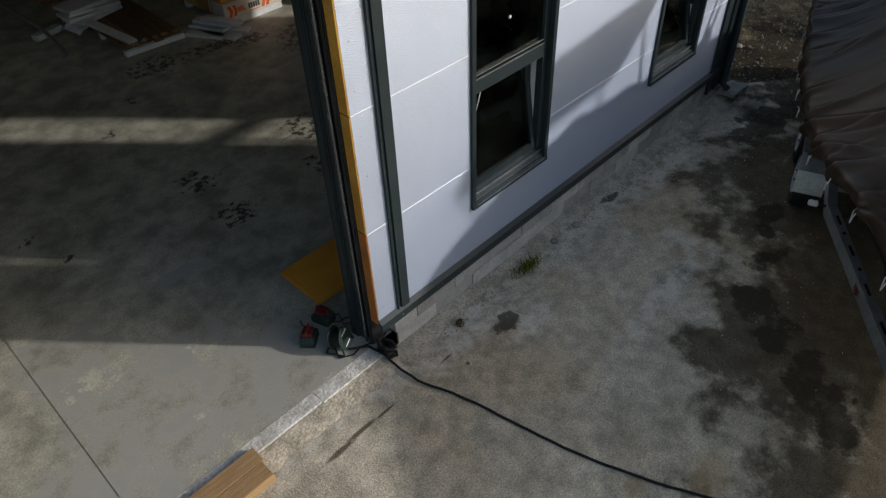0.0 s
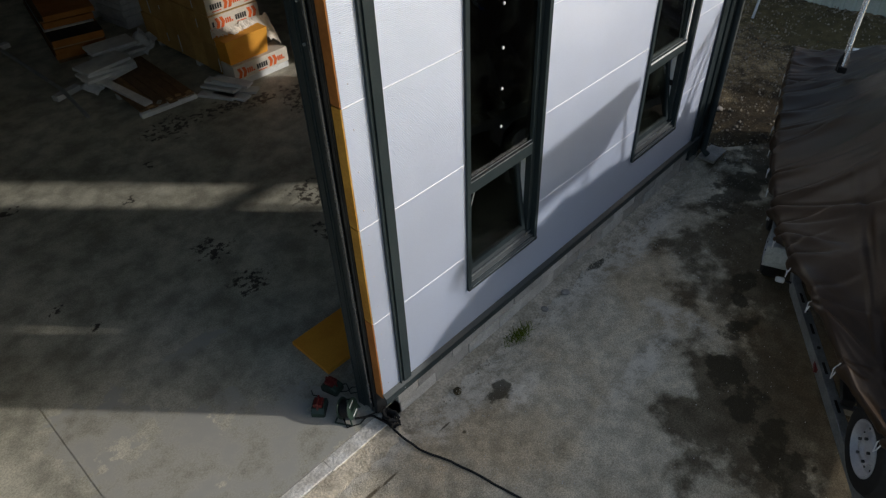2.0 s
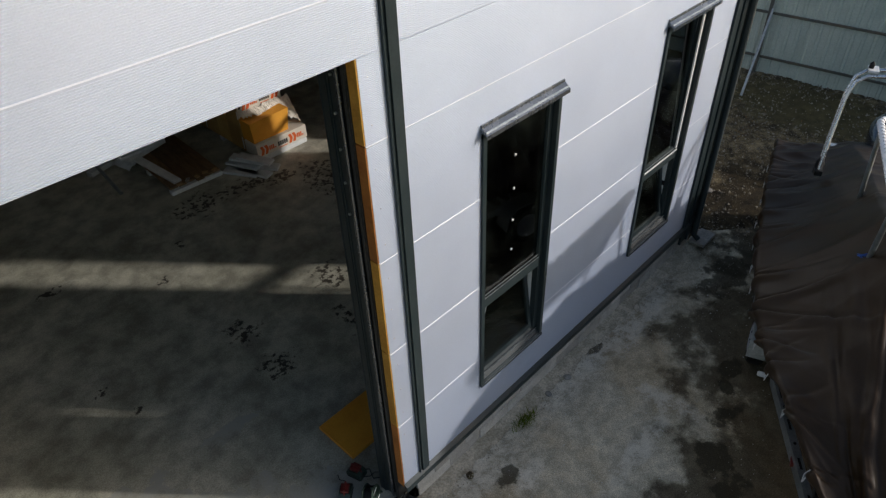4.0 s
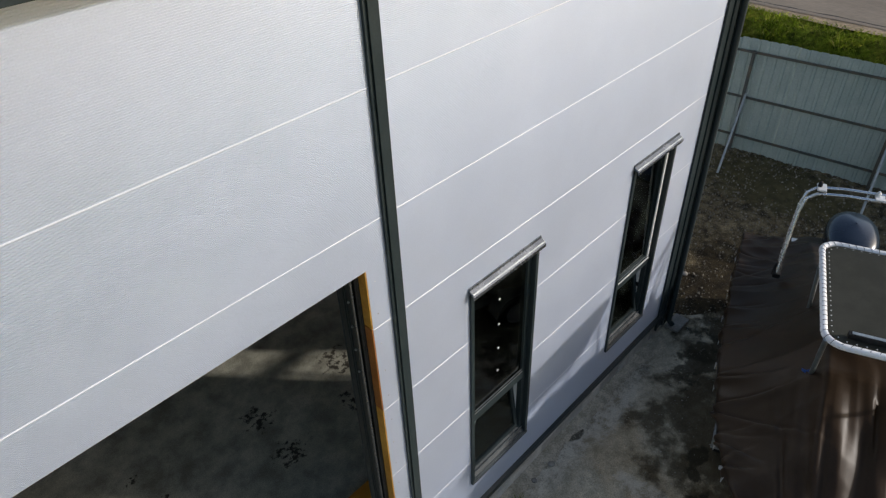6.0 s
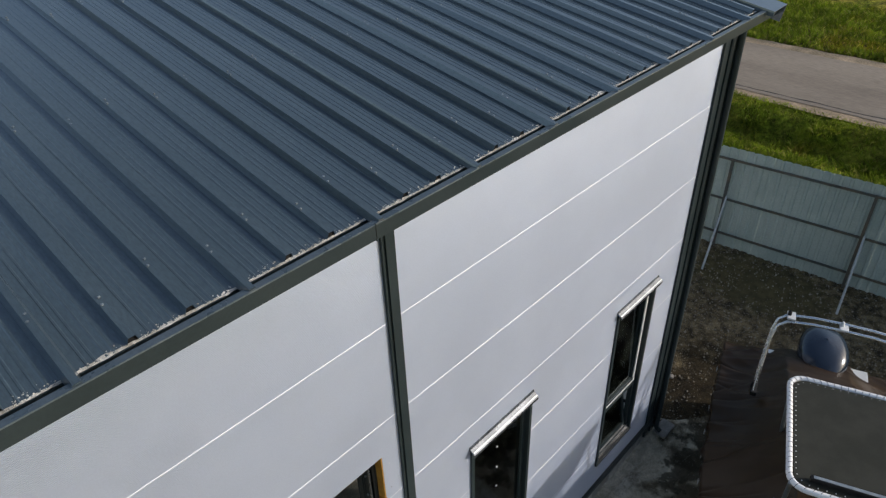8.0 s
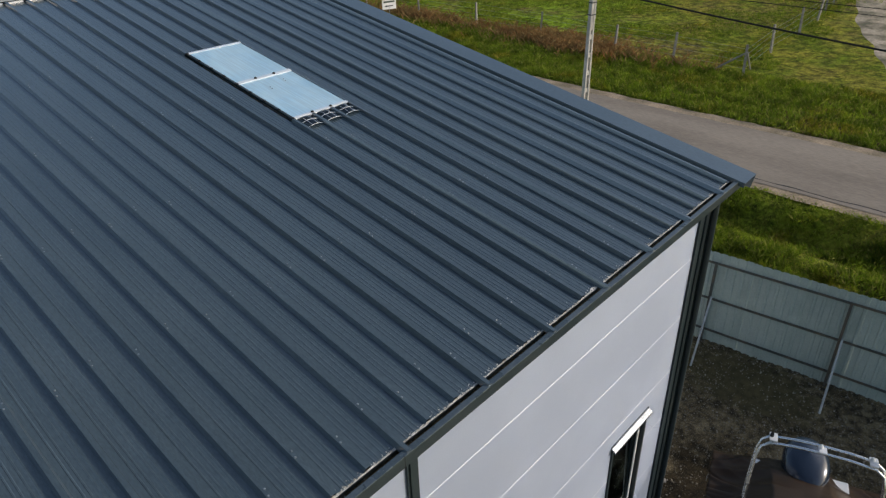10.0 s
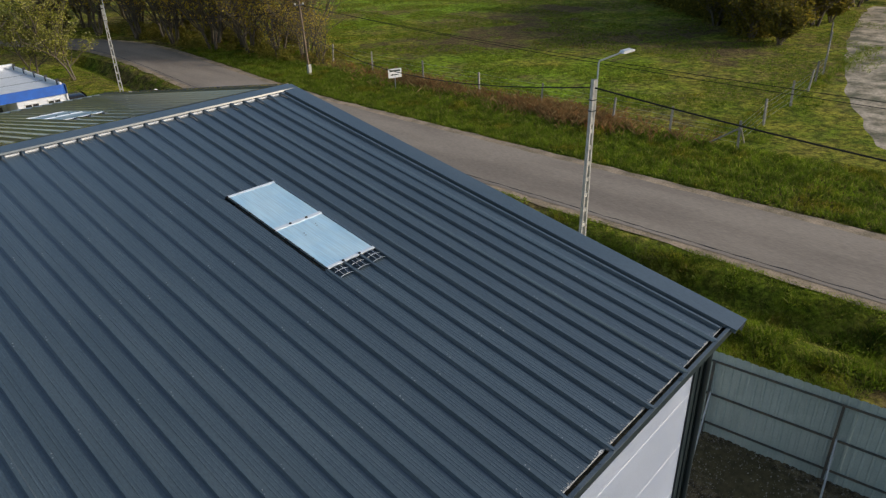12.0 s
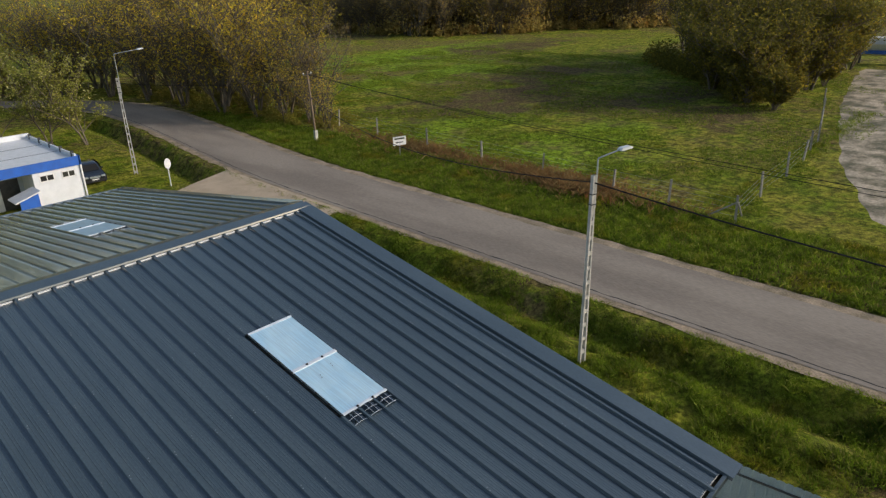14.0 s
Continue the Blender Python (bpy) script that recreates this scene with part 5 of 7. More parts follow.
for sy in (1, -1):
    for a in TIES:
        y, z = curve(BEAM, a) * sy, curve(SHEER, a) - 0.08 - 0.13 * max(0.0, min(1.0, (a - 1.0) / 3.0))
        lean = rnd.uniform(-0.05, 0.05)
        part("tie", Shape().tube([(a, y + 0.012 * sy, z + 0.05), (a + 0.025 + lean, y + 0.035 * sy, z - 0.03), (a + 0.01 + lean, y + 0.03 * sy, z - 0.13), (a - 0.03 + lean, y + 0.035 * sy, z - 0.05), (a - 0.015, y + 0.012 * sy, z + 0.04)], 0.005, 5), WHITE, cover, "white looped cord")

# trailer
trailer = thing("boat_trailer", "galvanised boat trailer with a black spare wheel", "trailer", BOAT_AT, BOAT_RZ)
for sy in (1, -1):
    pts = [(6.4, sy * 1.02), (2.4, sy * 1.05), (0.1, sy * 0.46), (-2.2, sy * 0.06)]
    for (a0, y0), (a1, y1) in zip(pts, pts[1:]):
        d = Vector((a1 - a0, y1 - y0, 0))
        m = Matrix.Translation((a0, y0, 0.58)) @ Matrix.Rotation(math.atan2(d.y, d.x), 4, "Z")
        part("rail", Shape().box(-0.01, d.length, -0.042, 0.042, -0.06, 0.066, m), GALV, trailer, "galvanised side rail", bevel=0.006)
    for a, y in ((2.0, 0.95), (1.55, 0.83), (3.2, 1.04)):
        part("rail_bolt", Shape().lathe([(0.016, 0), (0.016, 0.012), (0.006, 0.016)], 6, Matrix.Translation((a, sy * y, 0.645))), BLACK, trailer, "dark rail bolt")
    part("side_reflector", Shape().box(1.32, 1.42, sy * 0.80, sy * 0.845, 0.56, 0.60), RED, trailer, "small red side reflector")
    part("bunk", Shape().box(0.9, 6.2, sy * 0.62 - 0.05, sy * 0.62 + 0.05, 0.70, 0.78), BLACK, trailer, "carpeted bunk", bevel=0.01)
for a, y in ((1.02, 0.70), (2.9, 1.04), (5.8, 1.02), (0.0, 0.44)):
    part("cross_member", Shape().box(a - 0.035, a + 0.035, -y, y, 0.50, 0.57), GALV, trailer, "galvanised cross member", bevel=0.003)


def wheel(parent, at, r, w):
    h = new("wheel")
    h.parent = parent
    h.matrix_local = at
    part("tyre", Shape().lathe([(r * 0.60, -w / 2 + 0.012), (r * 0.70, -w / 2), (r * 0.93, -w / 2 + 0.01), (r, -w / 2 + 0.045), (r, w / 2 - 0.045), (r * 0.93, w / 2 - 0.01), (r * 0.70, w / 2), (r * 0.60, w / 2 - 0.012)], 40, None, False), BLACK, h, "black rubber tyre", smooth=True)
    part("rim", Shape().lathe([(r * 0.62, -w / 2 + 0.02), (r * 0.62, w / 2 - 0.004), (r * 0.585, w / 2), (r * 0.55, w / 2 - 0.03), (r * 0.50, w / 2 - 0.06), (r * 0.38, w / 2 - 0.055), (r * 0.33, w / 2 - 0.02), (r * 0.20, w / 2 - 0.015), (r * 0.17, w / 2 - 0.04), (r * 0.10, w / 2 - 0.045)], 36), SILVER, h, "silver steel rim", smooth=True)
    for k in range(10):
        u = 2 * math.pi * k / 10
        part("rim_slot", Shape().lathe([(r * 0.028, 0), (r * 0.028, 0.004)], 8, Matrix.Translation((r * 0.44 * math.cos(u), r * 0.44 * math.sin(u), w / 2 - 0.057))), BLACK, h)
    for k in range(5):
        u = 2 * math.pi * k / 5
        part("wheel_nut", Shape().lathe([(r * 0.035, 0), (r * 0.035, 0.02)], 6, Matrix.Translation((r * 0.255 * math.cos(u), r * 0.255 * math.sin(u), w / 2 - 0.018))), STEEL, h)


SPIN = Matrix.Rotation(math.radians(-90), 4, "X")
wheel(trailer, Matrix.Translation((0.30, 0.50, 0.98)) @ Matrix.Rotation(radians(12), 4, "Z") @ SPIN, 0.35, 0.22)
part("spare_bracket", Shape().box(0.2, 0.4, 0.36, 0.44, 0.62, 1.0), GALV, trailer, bevel=0.004)
for a in (3.3, 4.15):
    for sy in (1, -1):
        wheel(trailer, Matrix.Translation((a, sy * 1.22, 0.33)) @ (SPIN if sy > 0 else Matrix.Rotation(math.radians(90), 4, "X")), 0.33, 0.2)
for sy in (1, -1):
    arch = [(2.86, 0.40), (2.92, 0.62), (3.06, 0.75), (3.3, 0.79), (4.15, 0.79), (4.39, 0.75), (4.53, 0.62), (4.59, 0.40)]
    inner_arch = [(a + (0.02 if a < 3.7 else -0.02), z - 0.02) for a, z in arch[::-1]]
    part("mudguard", Shape().prism(arch + inner_arch, "y", min(sy * 1.08, sy * 1.36), max(sy * 1.08, sy * 1.36)), GALV, trailer, "grey-green metal mudguard", bevel=0.004)
    part("mudguard_stay", Shape().box(3.68, 3.76, min(sy * 0.98, sy * 1.12), max(sy * 0.98, sy * 1.12), 0.60, 0.77), GALV, trailer)
part("axle", Shape().tube([(3.3, -1.15, 0.33), (3.3, 1.15, 0.33)], 0.04, 10), GALV, trailer)
part("axle", Shape().tube([(4.15, -1.15, 0.33), (4.15, 1.15, 0.33)], 0.04, 10), GALV, trailer)
part("jockey_post", Shape().tube([(-1.9, 0.12, 0.9), (-1.9, 0.12, 0.1)], 0.03, 10), GALV, trailer)
wheel(trailer, Matrix.Translation((-1.9, 0.16, 0.1)) @ SPIN, 0.1, 0.06)
part("marker_arm", Shape().tube([(2.42, 1.05, 0.60), (2.42, 1.16, 0.61)], 0.012, 8), BLACK, trailer, "black rubber lamp arm", smooth=True)
part("marker_lamp", Shape().lathe([(0.02, 0), (0.03, 0.008), (0.03, 0.07), (0.022, 0.085)], 14, pose(2.42, 1.16, 0.61, -90, 0, 0)), WHITE, trailer, "white marker lamp", smooth=True)
for sy in (1, -1):
    for a in (2.18, 1.78, 1.32, 0.92):
        y = (0.46 + (a - 0.1) * 0.2565) * sy
        part("slot", Shape().box(-0.065, 0.065, -0.012, 0.012, 0.0, 0.003, Matrix.Translation((a, y, 0.6465)) @ Matrix.Rotation(sy * 0.251, 4, "Z")), BLACK, trailer, "dark slot in the rail")

# ---- yard clutter ----
s = Shape()
pts = [(-0.55, 0.22, 0.04), (-0.42, 0.10, 0.05), (-0.37, -0.06, 0.04), (-0.36, -0.26, 0.013), (-0.35, -0.44, 0.012), (-0.30, -0.60, 0.012), (-0.24, -0.75, 0.012), (-0.19, -0.98, 0.012), (-0.14, -1.24, 0.012), (-0.09, -1.50, 0.012), (-0.05, -1.72, 0.012), (0.05, -2.05, 0.012), (0.15, -2.33, 0.012), (0.26, -2.6, 0.012), (0.38, -2.84, 0.012), (0.62, -3.2, 0.012), (1.0, -3.6, 0.012)]
fine = []
for (a, b) in zip(pts, pts[1:]):
    for k in range(6):
        p = Vector(a).lerp(Vector(b), k / 6)
        p.z += YARD_Z if p.y < -0.1 else 0
        p += Vector((0.008 * noise.noise(p * 7), 0.008 * noise.noise(p * 7 + Vector((9, 0, 0))), 0))
        fine.append(p)
solid("extension_cable", s.tube(fine, 0.011, 8), BLACK, "black extension cable trailing over the yard", "cable", smooth=True)
s = Shape()
for k in range(5):
    u = k * 1.3
    s.tube([(-0.33 + 0.05 * math.cos(u + j * 0.9), -0.05 + 0.09 * math.sin(u * 1.7 + j * 0.8), 0.03 + 0.022 * k + 0.01 * math.sin(j * 2)) for j in range(8)], 0.017, 6)
solid("cable_bundle", s, BLACK, "tangled black cable bundle at the door corner", "cable", smooth=True)
for k, (x0, x1, y0, y1, z1) in enumerate(((-2.35, -1.68, -0.145, 0.0, 0.066), (-2.35, -1.70, -0.30, -0.152, 0.062))):
    solid("plank", Shape().box(x0, x1, y0, y1, 0.028 if k == 0 else YARD_Z, z1), WOOD, "short raw pine plank at the threshold", "plank", group="planks at the threshold", bevel=0.004)
s = Shape()
for k in range(260):
    x, y = rnd.gauss(1.42, 0.09), rnd.gauss(-0.22, 0.035)
    y += (x - 1.42) * -0.05
    h, u, l = rnd.uniform(0.03, 0.09), rnd.uniform(0, 6.28), rnd.uniform(0.01, 0.06)
    dx, dy = math.cos(u), math.sin(u)
    s.add([(x - dy * 0.003, y + dx * 0.003, 0), (x + dy * 0.003, y - dx * 0.003, 0), (x + dx * l * 0.5, y + dy * l * 0.5, h * 0.7), (x + dx * l, y + dy * l, h)], [(0, 1, 2), (0, 2, 3)])
solid("grass_tuft", s, BLADE, "small green weed tuft in the concrete", "weeds", kind="stuff", at=pose(0, 0, YARD_Z - 0.075), fix=False)


def pebbles(name, label, n, region, r0, r1, material, z=0.0, seed=1):
    q = random.Random(seed)
    s = Shape()
    for k in range(n):
        x, y = region(q)
        r = r0 + (r1 - r0) * q.random() ** 3
        m = Matrix.Translation((x, y, z + r * 0.25 + (soil_rise(x) if x > 8 else 0))) @ Euler((q.uniform(0, 6), q.uniform(0, 6), q.uniform(0, 6))).to_matrix().to_4x4() @ Matrix.Diagonal((r, r * q.uniform(0.6, 1), r * q.uniform(0.4, 0.8), 1))
        vs = [Vector(v) * q.uniform(0.8, 1.15) for v in ((1, 0, 0), (-1, 0, 0), (0, 1, 0), (0, -1, 0), (0, 0, 1), (0, 0, -1))]
        s.add([m @ v for v in vs], [(0, 2, 4), (2, 1, 4), (1, 3, 4), (3, 0, 4), (2, 0, 5), (1, 2, 5), (3, 1, 5), (0, 3, 5)])
    return solid(name, s, material, label, "stones", kind="stuff", fix=False)


pebbles("gravel", "pale stones strewn over the soil", 20000, lambda q: (q.uniform(6.0, 12.6), q.uniform(-7, 9)), 0.006, 0.034, STONE, -0.03, 3)
pebbles("grit", "loose grit on the yard concrete", 6000, lambda q: (q.uniform(-4, 7), -abs(q.gauss(0, 1.3)) - 0.05), 0.002, 0.010, CRUMB, YARD_Z, 4)
pebbles("wall_rubble", "crumbled mortar along the foot of the wall", 2600, lambda q: (q.uniform(-0.4, 5.6), -0.04 - abs(q.gauss(0, 0.15))), 0.003, 0.018, MORTAR, -0.112, 5)
for x, y, r in ((1.93, -0.18, 0.045), (0.42, -0.22, 0.05), (2.3, -0.2, 0.05), (7.0, 0.75, 0.07), (7.25, 0.35, 0.06), (6.6, 1.3, 0.06)):
    q = random.Random(int(x * 100))
    s = Shape()
    bmq = bmesh.new()
    bmesh.ops.create_icosphere(bmq, subdivisions=2, radius=r)
    s.add([(v.co.x * q.uniform(0.85, 1.1), v.co.y * q.uniform(0.8, 1.0), v.co.z * 0.55) for v in bmq.verts], [[v.index for v in f.verts] for f in bmq.faces])
    bmq.free()
    solid("stone", s, POST if x != 0.42 else SOIL, "loose broken stone lying on the ground" if x != 0.42 else "dark clod lying by the wall", "stone", group="loose stones", at=pose(x, y, r * 0.35 + (yard_z(x, y) if x < 6 else -0.03), 0, 0, x * 50), smooth=True)

# ---- inside the hall ----
s = Shape().box(-0.375, 0.875, 0.83, 1.43, 0.022, 0.072)
solid("foam_board", s, XPS, "orange foam insulation board lying on the floor", "foam board", bevel=0.006)


def charger(at, rz):
    c = thing("battery_charger", "red and black cordless tool charger on the floor", "charger", at, rz, group="chargers by the door")
    c.scale = (0.74, 0.74, 0.74)
    part("body", Shape().prism([(-0.13, 0), (0.13, 0), (0.12, 0.09), (0.05, 0.13), (-0.08, 0.13), (-0.13, 0.08)], "y", -0.085, 0.085), GREEN, c, "dark green housing", bevel=0.014)
    part("battery", Shape().box(-0.07, 0.06, -0.06, 0.06, 0.125, 0.185), RED, c, "red battery pack", bevel=0.012)
    part("handle", Shape().tube([(-0.09, 0, 0.12), (-0.07, 0, 0.21), (0.06, 0, 0.21), (0.09, 0, 0.11)], 0.013, 8), RED, c, "red handle", smooth=True)
    part("foot", Shape().box(-0.11, 0.11, -0.09, 0.09, -0.0, 0.012), BLACK, c)
    part("cord", Shape().tube([(0.13, 0, 0.02), (0.20, 0.05, 0.01), (0.22, 0.14, 0.008), (0.30, 0.18, 0.008)], 0.006, 6), BLACK, c, "black power cord", smooth=True)


charger((-0.70, 0.56, 0.02), 40)
charger((-0.46, 0.66, 0.02), -75)
reel = thing("cable_reel", "dark green cable reel standing on the floor", "cable reel", (-0.56, 0.30, 0.02), 30)
reel.scale = (0.78, 0.78, 0.78)
LAY = Matrix.Translation((0, 0, 0.15)) @ Matrix.Rotation(radians(78), 4, "X")
for z in (-0.07, 0.07):
    part("flange", Shape().lathe([(0.03, z - 0.006), (0.135, z - 0.006), (0.14, z), (0.135, z + 0.006), (0.03, z + 0.006)], 28, LAY), GREEN, reel, smooth=True)
part("cable_coil", Shape().lathe([(0.06, -0.062), (0.11, -0.06), (0.118, -0.03), (0.112, 0), (0.118, 0.03), (0.11, 0.06), (0.06, 0.062)], 28, LAY), BLACK, reel, "wound black cable", smooth=True)
part("stand", Shape().tube([(-0.14, -0.10, 0.012), (-0.10, -0.06, 0.17), (0, -0.02, 0.31), (0.10, -0.06, 0.17), (0.14, -0.10, 0.012)], 0.011, 8).tube([(-0.14, 0.12, 0.012), (0.14, 0.12, 0.012)], 0.011, 8).tube([(-0.14, -0.10, 0.012), (-0.14, 0.12, 0.012)], 0.011, 8).tube([(0.14, -0.10, 0.012), (0.14, 0.12, 0.012)], 0.011, 8), GREEN, reel, "bent tube stand", smooth=True)
part("label_strip", Shape().box(-0.06, 0.06, -0.008, 0.008, 0.080, 0.084, LAY @ Matrix.Translation((0, 0.08, 0))), WHITE, reel, "white label bar")
part("label_strip", Shape().box(-0.06, 0.06, -0.008, 0.008, 0.080, 0.084, LAY @ Matrix.Translation((0, -0.08, 0))), WHITE, reel, "white label bar")
solid("power_lead", Shape().tube([(-0.62, 0.30, 0.03), (-0.66, 0.2, 0.028), (-0.55, 0.14, 0.028), (-0.45, 0.16, 0.028), (-0.36, 0.12, 0.03)], 0.007, 6).tube([(-0.40, 0.66, 0.028), (-0.33, 0.60, 0.028), (-0.38, 0.48, 0.028), (-0.30, 0.42, 0.028)], 0.005, 6), BLACK, "thin black lead curled on the floor", "cable", smooth=True)

# board pallet with planks
pal = thing("board_pile", "dark weathered planks on white polystyrene bearers", "pile of boards", (0.96, 7.25, 0.02), -3)
for k, y in enumerate((0.06, 1.0, 1.9)):
    part("bearer", Shape().box(0.0, 0.98, y - 0.06, y + 0.06, 0.0, 0.075), EPS, pal, "white polystyrene bearer", bevel=0.004)
for k in range(6):
    part("plank", Shape().box(0.02 + 0.16 * k, 0.165 + 0.16 * k, 0.04 + rnd.uniform(-0.05, 0.05), 2.1 + rnd.uniform(-0.1, 0.1), 0.077, 0.105 + rnd.uniform(0, 0.014)), OLDWOOD, pal, bevel=0.004)
for k in range(5):
    part("scrap", Shape().box(-0.05, 0.05, -0.03, 0.03, 0, 0.02, Matrix.Translation((0.2 + 0.17 * k, 0.08 + 0.03 * (k % 2), 0.118)) @ Matrix.Rotation(k * 0.9, 4, "Z")), CRUMB if k == 1 else WOOD, pal, "broken wood scrap", bevel=0.003)
solid("polystyrene_strip", Shape().box(-0.075, 0.075, 0, 1.5, 0, 0.045), EPS, "long pale polystyrene strip lying across the boards", "foam strip", at=pose(1.18, 7.40, 0.135, 0.5, 0, 5), bevel=0.006)


def crumple(name, label, cx, cy, z0, lx, ly, h, seed, material, category, rz=0):
    rows = []
    for i in range(26):
        r = []
        for j in range(22):
            u, v = i / 25 - 0.5, j / 21 - 0.5
            e = max(0.0, 1 - (4 * u * u + 4 * v * v) * 0.55)
            k = 0.55 + 0.9 * abs(noise.noise(Vector((u * 2.6 + seed, v * 3.4, seed)))) + 0.12 * noise.noise(Vector((u * 9, v * 9 + seed, 1)))
            r.append((u * lx * (1 + 0.2 * noise.noise(Vector((v * 4, seed, 2)))), v * ly * (1 + 0.2 * noise.noise(Vector((u * 4, seed, 5)))), max(0.004, h * e * k)))
        rows.append(r)
    return solid(name, Shape().sheet(rows), material, label, category, at=pose(cx, cy, z0, 0, 0, rz), smooth=True, fix=False)


crumple("plastic_sheet", "crumpled white plastic sheeting on the boards", 1.0, 8.95, 0.03, 0.55, 0.5, 0.22, 3, FILM, "plastic sheet", 20)
for k, (x, y, z, rz) in enumerate(((1.28, 9.02, 0.140, 16), (1.22, 9.05, 0.196, 2), (1.33, 9.08, 0.252, -10), (1.25, 9.12, 0.308, 8),
                                   (1.85, 9.80, 0.02, 12), (1.80, 9.86, 0.076, 2), (1.88, 9.82, 0.132, -7), (1.82, 9.9, 0.188, 14), (1.78, 9.85, 0.244, 5), (1.72, 9.8, 0.300, -4))):
    solid("polystyrene_sheet", Shape().box(-0.42, 0.42, -0.25, 0.25, 0, 0.052), EPS, "white polystyrene sheet in an untidy pile", "foam sheet", group="pile of white sheets", at=pose(x, y, z, 0, 0, rz), bevel=0.005)
crumple("plastic_sheet", "crumpled white plastic sheeting by the boxes", 2.35, 9.9, 0.02, 0.6, 0.6, 0.40, 14, FILM, "plastic sheet", 30)

def print_row(y, z, xa, xb, start):
    """One printed line of the wrap: dark bars, two slanted chevrons, orange bars, a thin rule below."""
    x = start
    while x < xb:
        dark, warm, rule = Shape(), Shape(), Shape()
        for c in range(5):
            if x + 0.046 * c > xa and x + 0.046 * c + 0.036 < xb:
                dark.box(x + 0.046 * c, x + 0.046 * c + 0.036, y - 0.0025, y - 0.0005, z, z + 0.088)
        for c in range(4):
            if x + 0.44 + 0.04 * c > xa and x + 0.47 + 0.04 * c < xb:
                warm.box(x + 0.44 + 0.04 * c, x + 0.47 + 0.04 * c, y - 0.0025, y - 0.0005, z, z + (0.088 if c < 3 else 0.03))
        if x + 0.25 > xa and x + 0.43 < xb:
            for dx in (0.245, 0.335):
                ch = Shape().prism([(x + dx, z - 0.045), (x + dx + 0.06, z - 0.045), (x + dx + 0.098, z + 0.05), (x + dx + 0.06, z + 0.135), (x + dx, z + 0.135), (x + dx + 0.036, z + 0.05)], "y", y - 0.0025, y - 0.0005)
                part("print_mark", ch, ORANGE, stack, "orange printed chevron")
        a, b = max(xa, x + 0.02), min(xb, x + 0.20)
        if b - a > 0.02:
            rule.box(a, b, y - 0.0025, y - 0.0005, z - 0.045, z - 0.03)
        for sh, m, word in ((dark, INK, "row of black printed bars"), (warm, ORANGE, "row of orange printed bars"), (rule, ORANGE, "thin printed rule")):
            if sh.v:
                part("print_bar", sh, m, stack, word)
        x += 0.64


# tall wrapped stack of foam boards
stack = thing("foam_board_stack", "tall stack of wrapped foam boards, lower pack torn open", "stack of boards", (2.62, 6.98, 0.02))
for y in (0.02, 1.3, 2.7):
    part("bearer", Shape().box(0.02, 1.10, y, y + 0.12, 0, 0.10), EPS, stack, "white polystyrene bearer", bevel=0.004)
part("lower_pack", Shape().box(0.0, 1.13, 0.03, 0.42, 0.10, 0.36), PACK, stack, "white printed wrap", bevel=0.012)
part("open_board_block", Shape().prism([(0.02, 0.37), (0.78, 0.37), (0.86, 0.80), (0.0, 0.78)], "y", 0.10, 0.45), XPS, stack, "bare orange foam boards", bevel=0.006)
for lay in range(5):
    for dep in range(6):
        z0 = 0.10 + 0.52 * lay
        y0 = 0.47 + 0.445 * dep
        part("pack", Shape().box(0.0 + 0.012 * math.sin(lay * 3 + dep), 0.98, y0, y0 + 0.433, z0, z0 + 0.508), XPS_SIDE, stack, "wrapped pack of brown foam boards", bevel=0.010)
        if (lay * 5 + dep * 3) % 4 < 2:
            part("film_tab", Shape().box(-0.010, 0.003, y0 - 0.009, y0 + 0.003, z0 + 0.05 + 0.09 * ((lay + dep) % 3), z0 + 0.30 + 0.08 * (dep % 2)), FILM, stack, "white film showing at a joint")
for lay in range(1, 5):
    z0 = 0.29 + 0.52 * lay - 0.19
    part("wrap_face", Shape().box(0.01, 0.975, 0.452, 0.468, z0 + 0.012, z0 + 0.50), PACK, stack, "white printed wrap", bevel=0.004)
    for row in range(2):
        print_row(0.452, z0 + 0.09 + 0.235 * row, 0.02, 0.965, -0.30 + 0.29 * row - 0.13 * lay)
print_row(0.0285, 0.17, 0.02, 1.10, -0.18)
rows = []
for i in range(40):
    t = i / 39
    r = []
    for j in range(14):
        v = j / 13
        k = abs(noise.noise(Vector((t * 7, v * 6, 3))))
        f = abs(noise.noise(Vector((t * 13, v * 10, 8))))
        r.append((0.02 + 1.08 * t, 0.44 - 0.30 * v * (0.4 + 0.6 * t) + 0.10 * (k - 0.2), 0.88 - 0.42 * v * t ** 1.6 + 0.13 * (k - 0.2) + 0.07 * f - 0.04 * v))
    rows.append(r)
part("torn_film", Shape().sheet(rows), PACK, stack, "crumpled torn wrapping film", fix=False)
for k, (x, y, z, rz) in enumerate(((2.20, 6.98, 0.02, 28), (2.34, 7.10, 0.066, 22), (2.46, 7.12, 0.112, 30), (2.55, 6.86, 0.02, 38), (2.36, 6.80, 0.02, 20), (2.52, 6.96, 0.158, 26))):
    solid("polystyrene_offcut", Shape().box(-0.10, 0.10, -0.34, 0.34, 0, 0.045), EPS, "white polystyrene offcut in a small heap", "offcut", group="heap of offcuts", at=pose(x, y, z, 4 if k in (2, 5) else 0, 6 if k == 1 else 0, rz), bevel=0.005)

